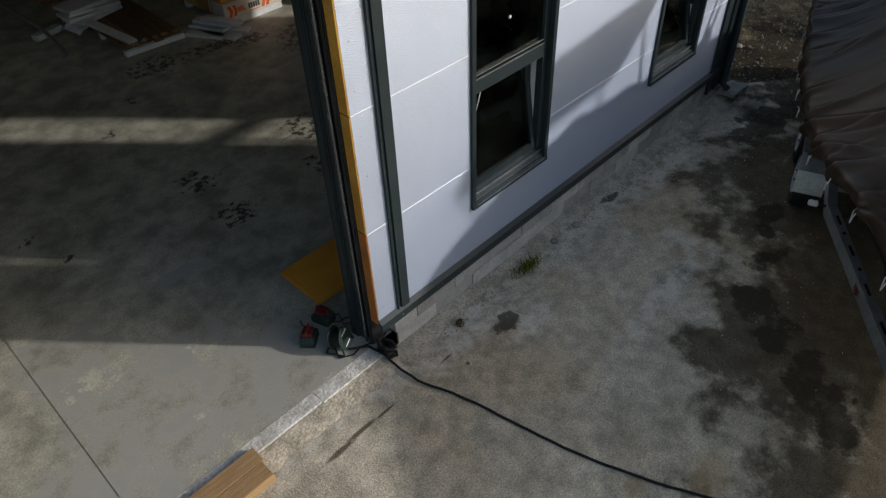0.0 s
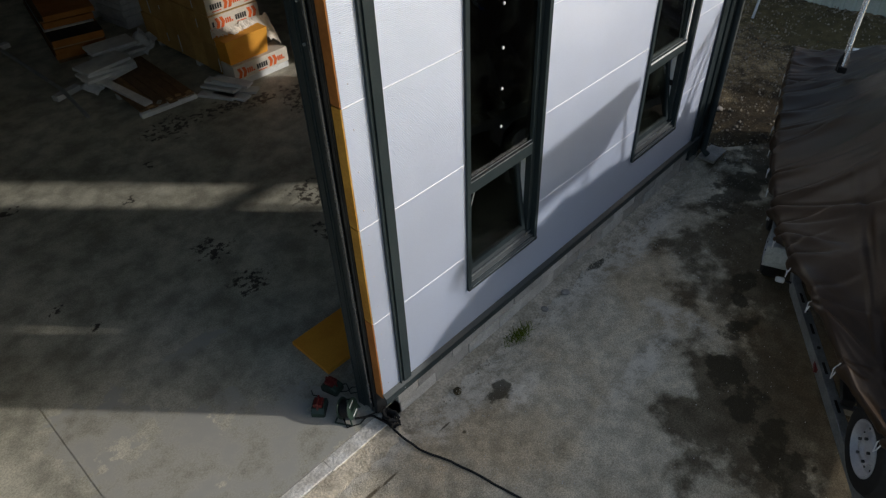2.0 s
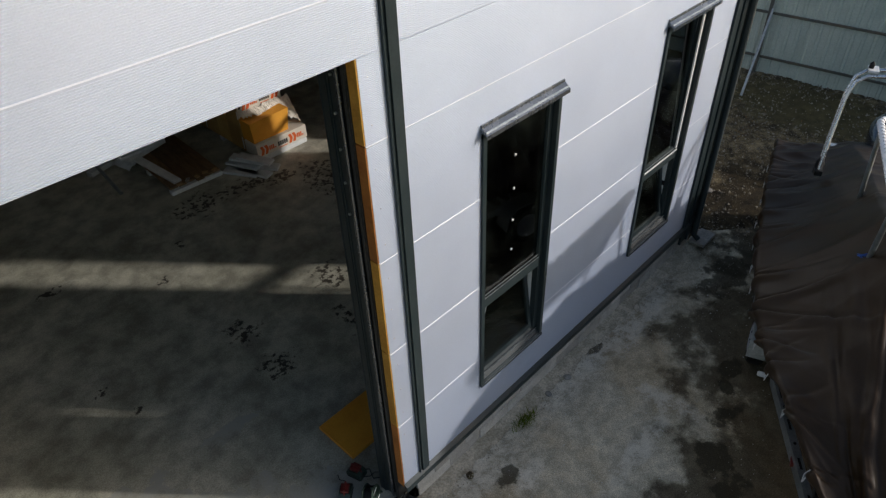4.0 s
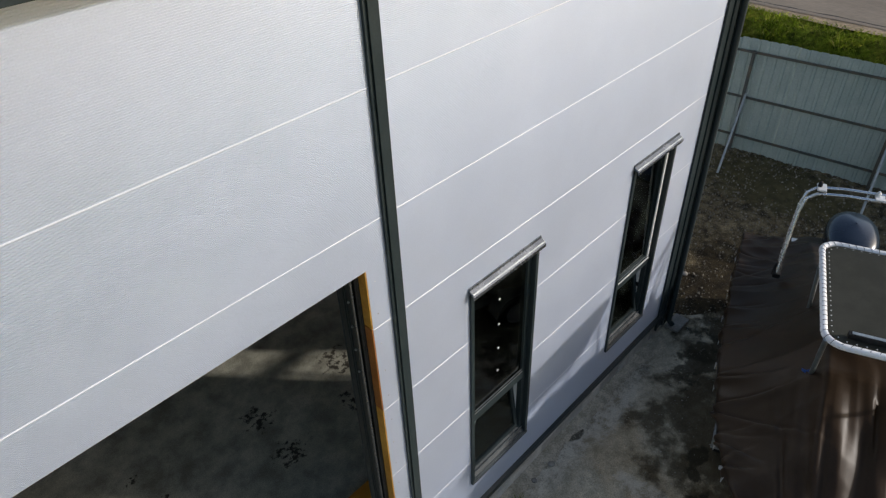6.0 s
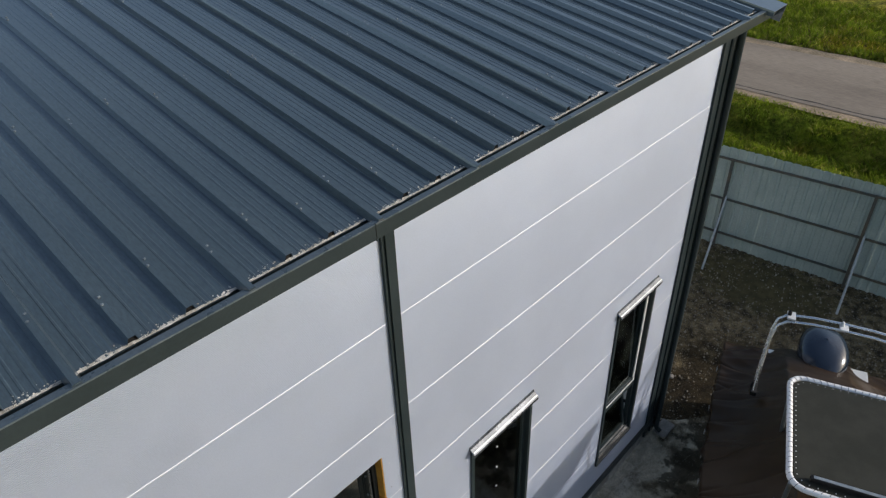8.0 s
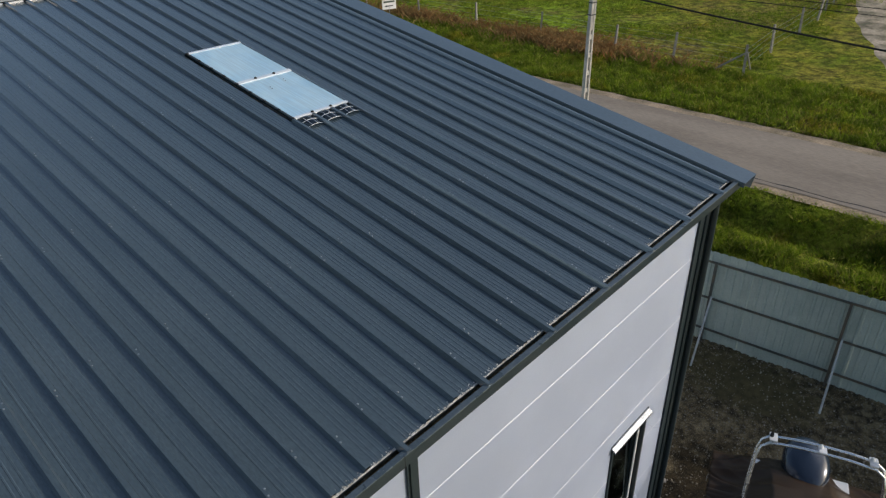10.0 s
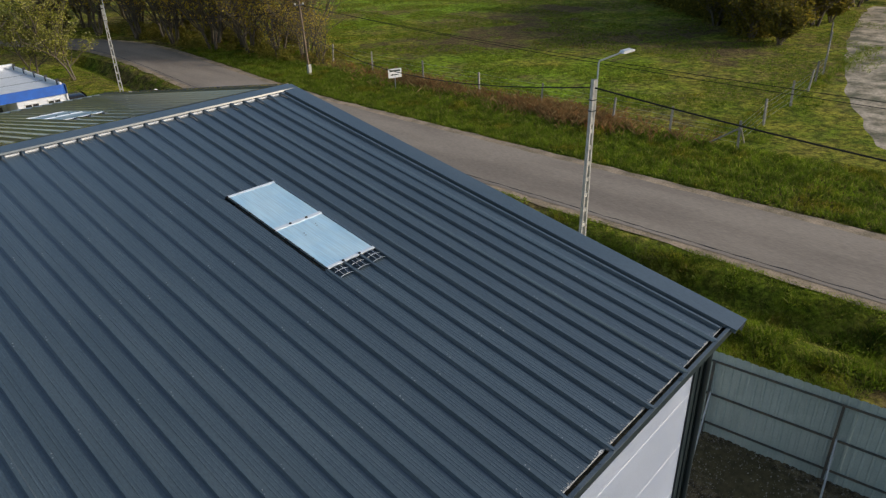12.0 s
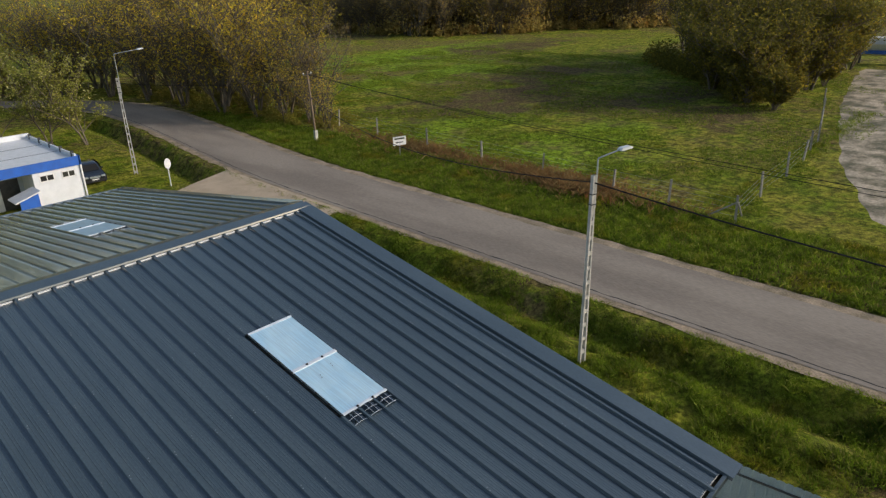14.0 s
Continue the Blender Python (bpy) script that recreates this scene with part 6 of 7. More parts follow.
# low stack of orange boards, long and dark on top
low = thing("long_board_stack", "stepped stack of long orange-edged boards with dark tops", "stack of boards", (0.92, 10.43, 0.02), -12)
for k in range(4):
    part("bearer", Shape().box(0.02, 0.92, 0.1 + 1.1 * k, 0.22 + 1.1 * k, 0, 0.09), OLDWOOD, low, bevel=0.004)
z = 0.09
for y0, x0, th, m, word in ((0.02, 0.0, 0.10, FOAM_AGED, ""), (0.0, 0.02, 0.10, FOAM_AGED, ""), (0.03, 0.01, 0.035, WOOD, ""), (0.0, 0.03, 0.13, FOAM_AGED, ""), (0.55, 0.0, 0.025, EPS, "thin white layer"),
                            (0.62, 0.03, 0.12, FOAM_AGED, ""), (0.66, 0.0, 0.035, OLDWOOD, "thin dark board"), (0.56, 0.08, 0.105, FOAM_AGED, "")):
    part("board", Shape().box(x0, x0 + 0.92, y0, 3.6, z, z + th - 0.006), m, low, word, bevel=0.006)
    # dark strips give the long side its shade
    part("side_slat", Shape().box(x0 - 0.012, x0 - 0.001, y0 + 0.05, 3.58, z + 0.012, z + th - 0.014), CANVAS, low, "dark strip painting the shaded long side")
    z += th
    if word == "" and (z > 0.78 or 0.44 < z < 0.46):
        part("cover_sheet", Shape().box(x0, x0 + 0.92, y0 + 0.003, 3.6 if z > 0.5 else 0.548, z - 0.004, z + 0.003), CANVAS, low, "dark skin on top", bevel=0.001)
for k, (x, y, h) in enumerate(((2.62, 11.0, 1.45), (2.95, 12.1, 1.6), (2.25, 12.2, 1.0), (3.5, 11.7, 1.1))):
    st = thing("polystyrene_stack", "stack of white polystyrene sheets behind the boxes", "stack of sheets", (x, y, 0.02), 6 - 4 * k, group="white stacks")
    z = 0.0
    for j in range(int(h / 0.125)):
        part("sheet", Shape().box(-0.02 + 0.02 * math.sin(j * 2.2 + k), 0.62 + 0.02 * math.sin(j * 1.7), 0.02 * math.sin(j * 3.1), 1.0, z, z + 0.117), EPS, st, bevel=0.008)
        z += 0.125
for x, y, rz in ((0.50, 9.10, 18), (0.38, 12.1, 12)):
    solid("polystyrene_block", Shape().box(-0.25, 0.25, -0.07, 0.07, 0, 0.09), EPS, "white polystyrene block under a steel pipe", "foam block", group="pipe supports", at=pose(x, y, 0.02, 0, 0, rz), bevel=0.006)
solid("steel_pipe", Shape().tube([(0.38, 8.0, 0.035), (0.45, 9.1, 0.145), (0.36, 12.1, 0.15), (0.3, 13.2, 0.15)], 0.034, 12), GALV, "long grey steel pipe resting on foam blocks", "pipe", smooth=True)

# ---- metal fence ----
fence = thing("fence", "pale green ribbed metal fence with diagonal props", "fence", kind="structure")
FH, FP = 2.72, 0.2
prof = []
for k in range(6):
    prof += [(k * FP, 0.0), (k * FP + 0.12, 0.0), (k * FP + 0.135, 0.03), (k * FP + 0.185, 0.03)]
prof.append((6 * FP, 0.0))
sh = Shape()
sh.sheet([[(z, p[0], h) for p, z in [((q[0],), q[1]) for q in prof]] for h in (0.02, FH)])
sheet_me = sh.mesh("fence_sheet", FENCE, fix=False)


def fence_x(y):
    return 12.12 - (y - 1.7) * 0.085


FM = Matrix.Translation((fence_x(14), 14, 0.0)) @ Matrix.Rotation(math.pi + math.atan(0.085), 4, "Z")
for k in range(34):
    o = new("fence_sheet", sheet_me)
    o.parent = fence
    o.matrix_local = FM @ Matrix.Translation((0.0 + 0.004 * (k % 2), k * 1.2, rnd.uniform(-0.012, 0.012)))
for h in (0.48, 1.42, 2.45):
    o = part("rail", Shape().box(0.031, 0.071, 0.0, 40.8, h - 0.02, h + 0.025), FENCE_RAIL, fence, bevel=0.003)
    o.matrix_local = FM
for k in range(13):
    y = 0.485 + k * 2.96
    o = part("fence_post", Shape().box(0.071, 0.131, y - 0.03, y + 0.03, 0.0, 2.50), FENCE_RAIL, fence, bevel=0.003)
    o.matrix_local = FM
    yw = 14 - y
    o = part("prop", Shape().tube([(0.12, y + 0.05, 1.53), (1.12, y + 0.12, 0.0)], 0.028, 10), GALV, fence, "pale steel prop", smooth=True)
    o.matrix_local = FM

# ---- street furniture ----
plan = ROAD_PLAN


def ladder_pole(at, rz, h, label, arm=None, arm_dir=0.0, mast=0.55, group="street poles"):
    p = thing("street_lamp" if arm else "utility_pole", label, "street lamp" if arm else "utility pole", at, rz, group=group)
    s = Shape()
    n = int(h / 0.62)
    for sx in (-1, 1):
        s.prism([(sx * 0.155 - 0.035 * sx * 2, 0), (sx * 0.155, 0), (sx * 0.085, h), (sx * 0.085 - 0.055 * sx, h)], "y", -0.075, 0.075)
    for k in range(n + 1):
        z = h * k / n
        w = 0.155 + (0.085 - 0.155) * z / h
        t = 0.16 if k < n - 2 else 0.3
        s.box(-w + 0.02, w - 0.02, -0.06, 0.06, max(0, z - t / 2), min(h, z + t / 2))
    s.box(-0.08, 0.08, -0.06, 0.06, h * 0.80, h)
    part("shaft", s, CONCRETE, p, "pierced concrete shaft", bevel=0.006)
    for z in (h - 0.75, h - 1.15):
        part("band", Shape().box(-0.125, 0.125, -0.095, 0.095, z, z + 0.035), STEEL, p, "steel band")
    if arm:
        c = Matrix.Rotation(radians(arm_dir), 4, "Z")
        pts = [c @ Vector(q) for q in ((0.13, 0, h - 1.3), (0.13, 0, h + mast), (0.16, 0, h + mast + 0.07), (0.13 + arm * 0.5, 0, h + mast + 0.17), (0.13 + arm, 0, h + mast + 0.27))]
        part("arm", Shape().tube(pts, 0.03, 8), GALV, p, "grey steel arm", smooth=True)
        hd = Shape().prism([(0, -0.02), (0.12, -0.05), (0.5, -0.045), (0.56, 0), (0.45, 0.05), (0.1, 0.06)], "y", -0.13, 0.13)
        o = part("lamp_head", hd, WHITE, p, "white flat lamp head", bevel=0.02)
        o.matrix_local = c @ Matrix.Translation((0.13 + arm - 0.05, 0, h + mast + 0.27)) @ Matrix.Rotation(radians(-8), 4, "Y")
    part("insulator", Shape().lathe([(0.04, h - 0.3), (0.055, h - 0.26), (0.03, h - 0.22), (0.05, h - 0.18)], 10, Matrix.Translation((0.0, -0.13, 0))), BLACK, p, "black clamp", smooth=True)
    return p


ladder_pole((17.54, 9.46, -0.15), 165, 8.15, "pierced concrete street lamp pole beside the road", 0.95, 171)
ladder_pole((18.45, 52.9, -0.5), -25, 8.3, "pierced concrete street lamp pole by the driveway", 1.75, 13, 1.75)
p3 = thing("utility_pole", "slim weathered pole with concrete foot across the road", "utility pole", (35.45, 50.7, -0.1), group="street poles")
part("shaft", Shape().tube([(0, 0, 0), (-0.35, 0, 6.7)], 0.11, 10, 0.08), POLEWOOD, p3, "weathered brown wooden shaft", smooth=True)
part("foot", Shape().box(-0.16, 0.16, -0.14, 0.14, 0, 1.0), CONCRETE, p3, "pale concrete foot", bevel=0.02)
part("crossarm", Shape().box(-0.85, 0.15, -0.05, 0.05, 6.35, 6.45), STEEL, p3)
for x in (-0.8, -0.35, 0.1):
    part("insulator", Shape().lathe([(0.05, 6.45), (0.06, 6.52), (0.03, 6.6)], 8, Matrix.Translation((x, 0, 0))), WHITE, p3)


def wire(a, b, sag, r, label):
    a, b = Vector(a), Vector(b)
    pts = [a.lerp(b, k / 24) - Vector((0, 0, sag * 4 * (k / 24) * (1 - k / 24))) for k in range(25)]
    return solid("overhead_wire", Shape().tube(pts, r, 5), BLACK, label, "wire", group="overhead wires", smooth=True)


wire((34.65, 50.7, 6.4), (26.5, -22, 6.6), 0.7, 0.016, "thin black overhead wire spanning the road")
wire((35.1, 50.7, 6.35), (27.0, -22, 6.2), 0.8, 0.016, "thin black overhead wire spanning the road")
wire((17.54, 9.4, 7.7), (21.0, -26, 6.2), 0.8, 0.03, "thick black overhead cable along the verge")
wire((17.6, 9.5, 7.7), (35.1, 50.7, 4.2), 1.5, 0.024, "black overhead cable crossing the road")
wire((35.1, 50.7, 6.3), (43, 96, 6.3), 0.8, 0.018, "thin black overhead wire into the trees")
wire((35.1, 50.7, 5.9), (29.5, 82, 3.5), 0.5, 0.02, "black overhead cable towards the grove")

sg = thing("direction_sign", "white direction sign board with black arrow", "sign", (36.2, 39.6, -0.05), 72)
part("post", Shape().tube([(0, 0, 0), (0, 0, 1.35)], 0.035, 8), GALV, sg, smooth=True)
part("board", Shape().box(-0.025, 0.025, -0.62, 0.62, 1.0, 1.75), WHITE, sg, "white sign board", bevel=0.006)
part("frame_edge", Shape().box(-0.03, 0.03, -0.64, 0.64, 1.75, 1.78), GALV, sg)
s = Shape().box(-0.031, -0.026, -0.34, 0.25, 1.22, 1.30).prism([(0.22, 1.16), (0.45, 1.26), (0.22, 1.36)], "x", -0.031, -0.026)
part("arrow", s, INK, sg, "black arrow")
part("text_bar", Shape().box(-0.031, -0.026, -0.5, 0.5, 1.52, 1.66), GREEN, sg, "unreadable dark line of writing")
rs = thing("road_sign", "round road sign seen from behind on a grey post", "road sign", (18.7, 47.3, -0.4), 0)
part("post", Shape().tube([(0, 0, 0), (0, 0, 2.2)], 0.04, 8), WHITE, rs, smooth=True)
part("disc", Shape().lathe([(0.02, -0.012), (0.32, -0.012), (0.33, 0), (0.32, 0.012), (0.02, 0.012)], 28, Matrix.Translation((0, -0.05, 2.15)) @ Matrix.Rotation(radians(90), 4, "X") @ Matrix.Diagonal((0.8, 1.25, 1, 1))), WHITE, rs, "pale round sign plate", smooth=True)

# ---- low building with blue fascia ----
bh = thing("office_building", "low white flat-roofed building with blue fascia", "building", (12.75, 48.3, -0.4))
part("wall", Shape().box(-3.1, 0, 0, 0.2, 0, 3.2).box(-0.2, 0, 0.2, 10, 0, 3.2).box(-12, -3.1, 2.6, 2.8, 0, 3.2).box(-3.1, -2.9, 0.2, 2.8, 0, 3.2), RENDERED, bh, "white rendered wall")
part("fascia", Shape().box(-12, 0.12, -0.14, 0.0, 3.2, 3.85).box(0.0, 0.14, -0.14, 10.1, 3.2, 3.85), BLUE, bh, "bright blue fascia", bevel=0.01)
part("roof_deck", Shape().box(-12, 0.0, 0.0, 10, 3.3, 3.72), WHITE, bh, "pale flat roof")
part("parapet", Shape().box(-12, 0.0, 9.8, 10.0, 3.72, 4.1).box(-0.16, -0.04, 0.0, 10, 3.72, 3.98), WHITE, bh, "pale roof parapet")
for k in range(5):
    part("roof_bracket", Shape().box(-0.22, -0.02, 0.4 + 2.2 * k, 0.5 + 2.2 * k, 3.72, 4.15), STEEL, bh)
for y in (3.2, 6.4):
    part("roof_seam", Shape().box(-12, -0.2, y, y + 0.05, 3.722, 3.735), STEEL, bh, "dark roof seam")
for x0, x1 in ((-2.7, -1.75), (-1.25, -0.35)):
    w = new("window")
    w.parent = bh
    part("frame", Shape().box(x0, x1, -0.03, 0.02, 2.45, 2.52).box(x0, x1, -0.03, 0.02, 2.88, 2.95).box(x0, x0 + 0.06, -0.03, 0.02, 2.45, 2.95).box(x1 - 0.06, x1, -0.03, 0.02, 2.45, 2.95).box((x0 + x1) / 2 - 0.03, (x0 + x1) / 2 + 0.03, -0.03, 0.02, 2.45, 2.95), WHITE, w)
    part("pane", Shape().box(x0 + 0.05, x1 - 0.05, -0.012, -0.004, 2.5, 2.9), BLACK if x0 < -2 else CANVAS, w, "dark window pane")
part("downpipe", Shape().tube([(0.08, -0.08, 3.2), (0.08, -0.08, 0)], 0.07, 8), WHITE, bh, smooth=True)
part("porch_roof", Shape().prism([(-1.3, 1.75), (0.35, 2.25), (0.35, 2.33), (-1.3, 1.83)], "y", -1.6, 0.0), WHITE, bh, "small white porch roof").location = (-3.6, 0, 0)
part("porch_side", Shape().prism([(-1.0, 0.3), (0.2, 0.3), (0.2, 2.15), (-1.0, 1.8)], "y", -1.5, -1.42), BLUE, bh, "blue porch side").location = (-3.6, 0, 0)
part("doorway", Shape().box(-4.6, -3.4, 2.55, 2.6, 0, 2.5), STEEL, bh, "dark recessed door")

# ---- parked car ----
car = thing("car", "black parked estate car with silver grille", "car", (15.2, 54.3, -0.09), 84)
prof = [(-2.1, 0.35), (-2.12, 0.62), (-2.0, 0.78), (-1.15, 0.95), (-0.55, 1.40), (0.5, 1.48), (1.45, 1.40), (1.95, 0.98), (2.1, 0.9), (2.12, 0.4)]
rows = []
for k in range(13):
    y = -0.86 + 1.72 * k / 12
    e = 1 - abs(k - 6) / 6
    sh = 0.12 if k in (0, 12) else 0.0
    rows.append([(x * (1 - 0.02 * sh), y * (1 if z < 0.97 else 0.86), z - (0.05 if k in (0, 12) else 0)) for x, z in prof])
part("body", Shape().sheet(rows).add([(x, -0.86, z) for x, z in prof], [tuple(range(len(prof)))]).add([(x, 0.86, z) for x, z in prof], [tuple(range(len(prof)))[::-1]]), CARPAINT, car, smooth=True)
part("windscreen", Shape().add([(-1.08, -0.68, 1.0), (-1.08, 0.68, 1.0), (-0.57, 0.62, 1.395), (-0.57, -0.62, 1.395)], [(0, 1, 2, 3)]), BLACK, car, "dark windscreen", fix=False).location = (-0.015, 0, 0.012)
for sy in (1, -1):
    part("side_window", Shape().add([(-0.95, sy * 0.80, 1.0), (1.7, sy * 0.80, 1.0), (1.35, sy * 0.765, 1.34), (-0.5, sy * 0.765, 1.36)], [(0, 1, 2, 3)]), BLACK, car, "dark side window", fix=False)
    part("headlight", Shape().box(-2.1, -1.9, sy * 0.62 - 0.14, sy * 0.62 + 0.14, 0.66, 0.78), GALV, car, "clear headlight", bevel=0.02)
    part("mirror", Shape().box(-0.75, -0.6, sy * 0.95 - 0.08, sy * 0.95 + 0.08, 0.98, 1.1), CARPAINT, car, bevel=0.02)
    for x in (-1.35, 1.35):
        wheel(car, Matrix.Translation((x, sy * 0.80, 0.31)) @ (SPIN if sy > 0 else Matrix.Rotation(radians(90), 4, "X")), 0.31, 0.2)
part("grille", Shape().box(-2.14, -2.06, -0.38, 0.38, 0.62, 0.76), GALV, car, "bright grille", bevel=0.01)
part("plate_bar", Shape().box(-2.16, -2.12, -0.26, 0.26, 0.44, 0.55), WHITE, car, "plain white plate bar")
part("bumper", Shape().box(-2.16, -2.0, -0.82, 0.82, 0.28, 0.52), BLACK, car, bevel=0.03)

# white and blue hull far down the track
yb = thing("far_boat", "white and blue boat hull standing beside the track", "boat", (124, 20.5, 0), 100)
s = Shape()
rows = []
for i in range(14):
    t = i / 13
    w = 1.5 * math.sin(min(1, t * 1.6) * math.pi / 2)
    rows.append([(-5 + 10 * t, y * w, 1.0 + 1.9 * abs(y) ** 1.4 + 0.3 * (1 - t)) for y in (-1, -0.8, -0.5, 0, 0.5, 0.8, 1)])
part("hull", Shape().sheet(rows), WHITE, yb, smooth="all", fix=False)
for y in (-1.53, 1.50):
    part("blue_stripe", Shape().box(-4.0, 4.6, y, y + 0.03, 1.5, 2.1), BLUE, yb, "blue hull stripe")
part("cabin", Shape().box(-1.5, 2.8, -1.0, 1.0, 2.8, 4.0), WHITE, yb, "white cabin", bevel=0.15)
for x in (-3.5, 2.8):
    part("cradle", Shape().box(x, x + 0.3, -1.3, 1.3, 0, 1.4), STEEL, yb)

# ---- meadow fence ----
mf = thing("meadow_fence", "weathered concrete posts with sagging wire", "fence", kind="structure")
line1 = [(37.95, 10.86), (38.5, 15.6), (38.8, 20.0), (39.4, 26.6), (39.7, 33.1), (40.0, 39.9), (40.6, 47.4), (41.1, 54.1), (41.2, 59.5), (41.8, 66), (42.4, 73)]
line2 = [(37.95, 10.86), (44.3, 11.5), (50.5, 11.7), (56.0, 12.1), (59.6, 12.6), (63.2, 13.0), (70, 14.6), (77, 16.3), (84, 18)]
for ln in (line1, line2):
    for k, (x, y) in enumerate(ln if ln is line1 else ln[1:]):
        h = rnd.uniform(1.65, 1.95)
        o = part("fence_post", Shape().prism([(-0.07, 0), (0.07, 0), (0.055, h), (-0.055, h)], "y", -0.065, 0.065), POST, mf, bevel=0.008)
        o.matrix_local = pose(x, y, -0.1, rnd.uniform(-3, 3), rnd.uniform(-3, 3), rnd.uniform(0, 90))
    for z in (0.35, 0.75, 1.15, 1.5):
        part("wire", Shape().tube([(x, y, z + rnd.uniform(-0.04, 0.04)) for x, y in ln], 0.006, 4), GALV, mf)
for dx, dy in ((1.35, 0.1), (0.15, 1.8)):
    part("brace", Shape().tube([(37.95, 10.86, 1.3), (37.95 + dx, 10.86 + dy, 0.0)], 0.06, 6), POST, mf)

# ---- grass ----
def blades(name, label, material, n, region, h0, h1, w, seed, z=lambda x, y: -0.09, per=3):
    q = random.Random(seed)
    s = Shape()
    for k in range(n):
        x, y = region(q)
        zz = z(x, y)
        for j in range(per):
            u, h, l = q.uniform(0, 6.283), q.uniform(h0, h1), q.uniform(0.1, 0.7)
            bx, by = x + q.uniform(-w, w) * 2.5, y + q.uniform(-w, w) * 2.5
            dx, dy = math.cos(u), math.sin(u)
            ww = w * q.uniform(0.5, 1)
            s.v += [(bx - dy * ww, by + dx * ww, zz), (bx + dy * ww, by - dx * ww, zz), (bx + dx * h * l + dy * ww * 0.6, by + dy * h * l - dx * ww * 0.6, zz + h * 0.75), (bx + dx * h * l * 1.7, by + dy * h * l * 1.7, zz + h)]
            b = len(s.v) - 4
            s.f += [(b, b + 1, b + 2), (b, b + 2, b + 3)]
    return solid(name, s, material, label, "grass", kind="stuff", fix=False)


def verge_spot(q):
    while True:
        y = q.uniform(-14, 34) if q.random() < 0.85 else q.uniform(34, 76)
        x = q.uniform(13.1, road_mid(y) - 3.4)
        if noise.noise(Vector((x * 0.5, y * 0.5, 2))) + 0.45 > q.random() * 0.9:
            return x, y


def clump_spot(q):
    """Weeds gather in clumps on the dry side of the ditch."""
    while True:
        x, y = q.uniform(13.4, 21.5), q.uniform(-14, 34)
        if noise.noise(Vector((x * 0.7, y * 0.7, 8))) + 0.35 * noise.noise(Vector((x * 2.2, y * 2.2, 5))) > 0.12:
            return x, y


blades("verge_grass", "lush green grass on the verge", BLADE, 72000, verge_spot, 0.05, 0.17, 0.012, 11, lambda x, y: verge_z(x, y), 3)
blades("verge_weeds", "taller pale weeds standing in clumps in the verge", BLADE, 9000, clump_spot, 0.14, 0.36, 0.016, 12, lambda x, y: verge_z(x, y), 4)
blades("roadside_grass", "green grass strip across the road", BLADE, 42000, lambda q: (q.uniform(30.0, 38.5), q.uniform(-6, 74)), 0.08, 0.34, 0.024, 13, lambda x, y: -0.09 if x > road_mid(y) + 3.9 else -0.5, 3)
def meadow_spot(q):
    while True:
        x, y = 40 + 70 * q.random() ** 1.4, q.uniform(10, 95)
        if noise.noise(Vector((x * 0.16, y * 0.16, 4))) > -0.02:
            return x, y


def hedge_spot(q):
    k = q.choice((0, 0, 0, 1, 2))
    y = (q.gauss(24, 3.0), q.uniform(12, 58), q.gauss(40, 3))[k]
    return 37.6 + q.gauss(0, 1.0) + 0.05 * (y - 11), y


blades("dry_grass", "rusty dry grass along the meadow fence", DRYGRASS, 2200, hedge_spot, 0.2, 0.70, 0.012, 14, lambda x, y: -0.09, 5)
blades("meadow_tufts", "uneven tufts in the meadow", BLADE, 60000, meadow_spot, 0.04, 0.15, 0.034, 15, lambda x, y: -0.09, 3)
blades("fence_weeds", "weeds along the track fence", BLADE, 900, lambda q: (q.uniform(40, 80), 12.6 + q.gauss(0, 0.6)), 0.12, 0.36, 0.02, 16, lambda x, y: -0.09, 4)
blades("soil_weeds", "sparse weeds on the bare soil", DRYGRASS, 260, lambda q: (min(10.8, q.gauss(9.6, 1.1)), q.gauss(3.0, 1.6)), 0.02, 0.07, 0.006, 17, lambda x, y: -0.03, 3)


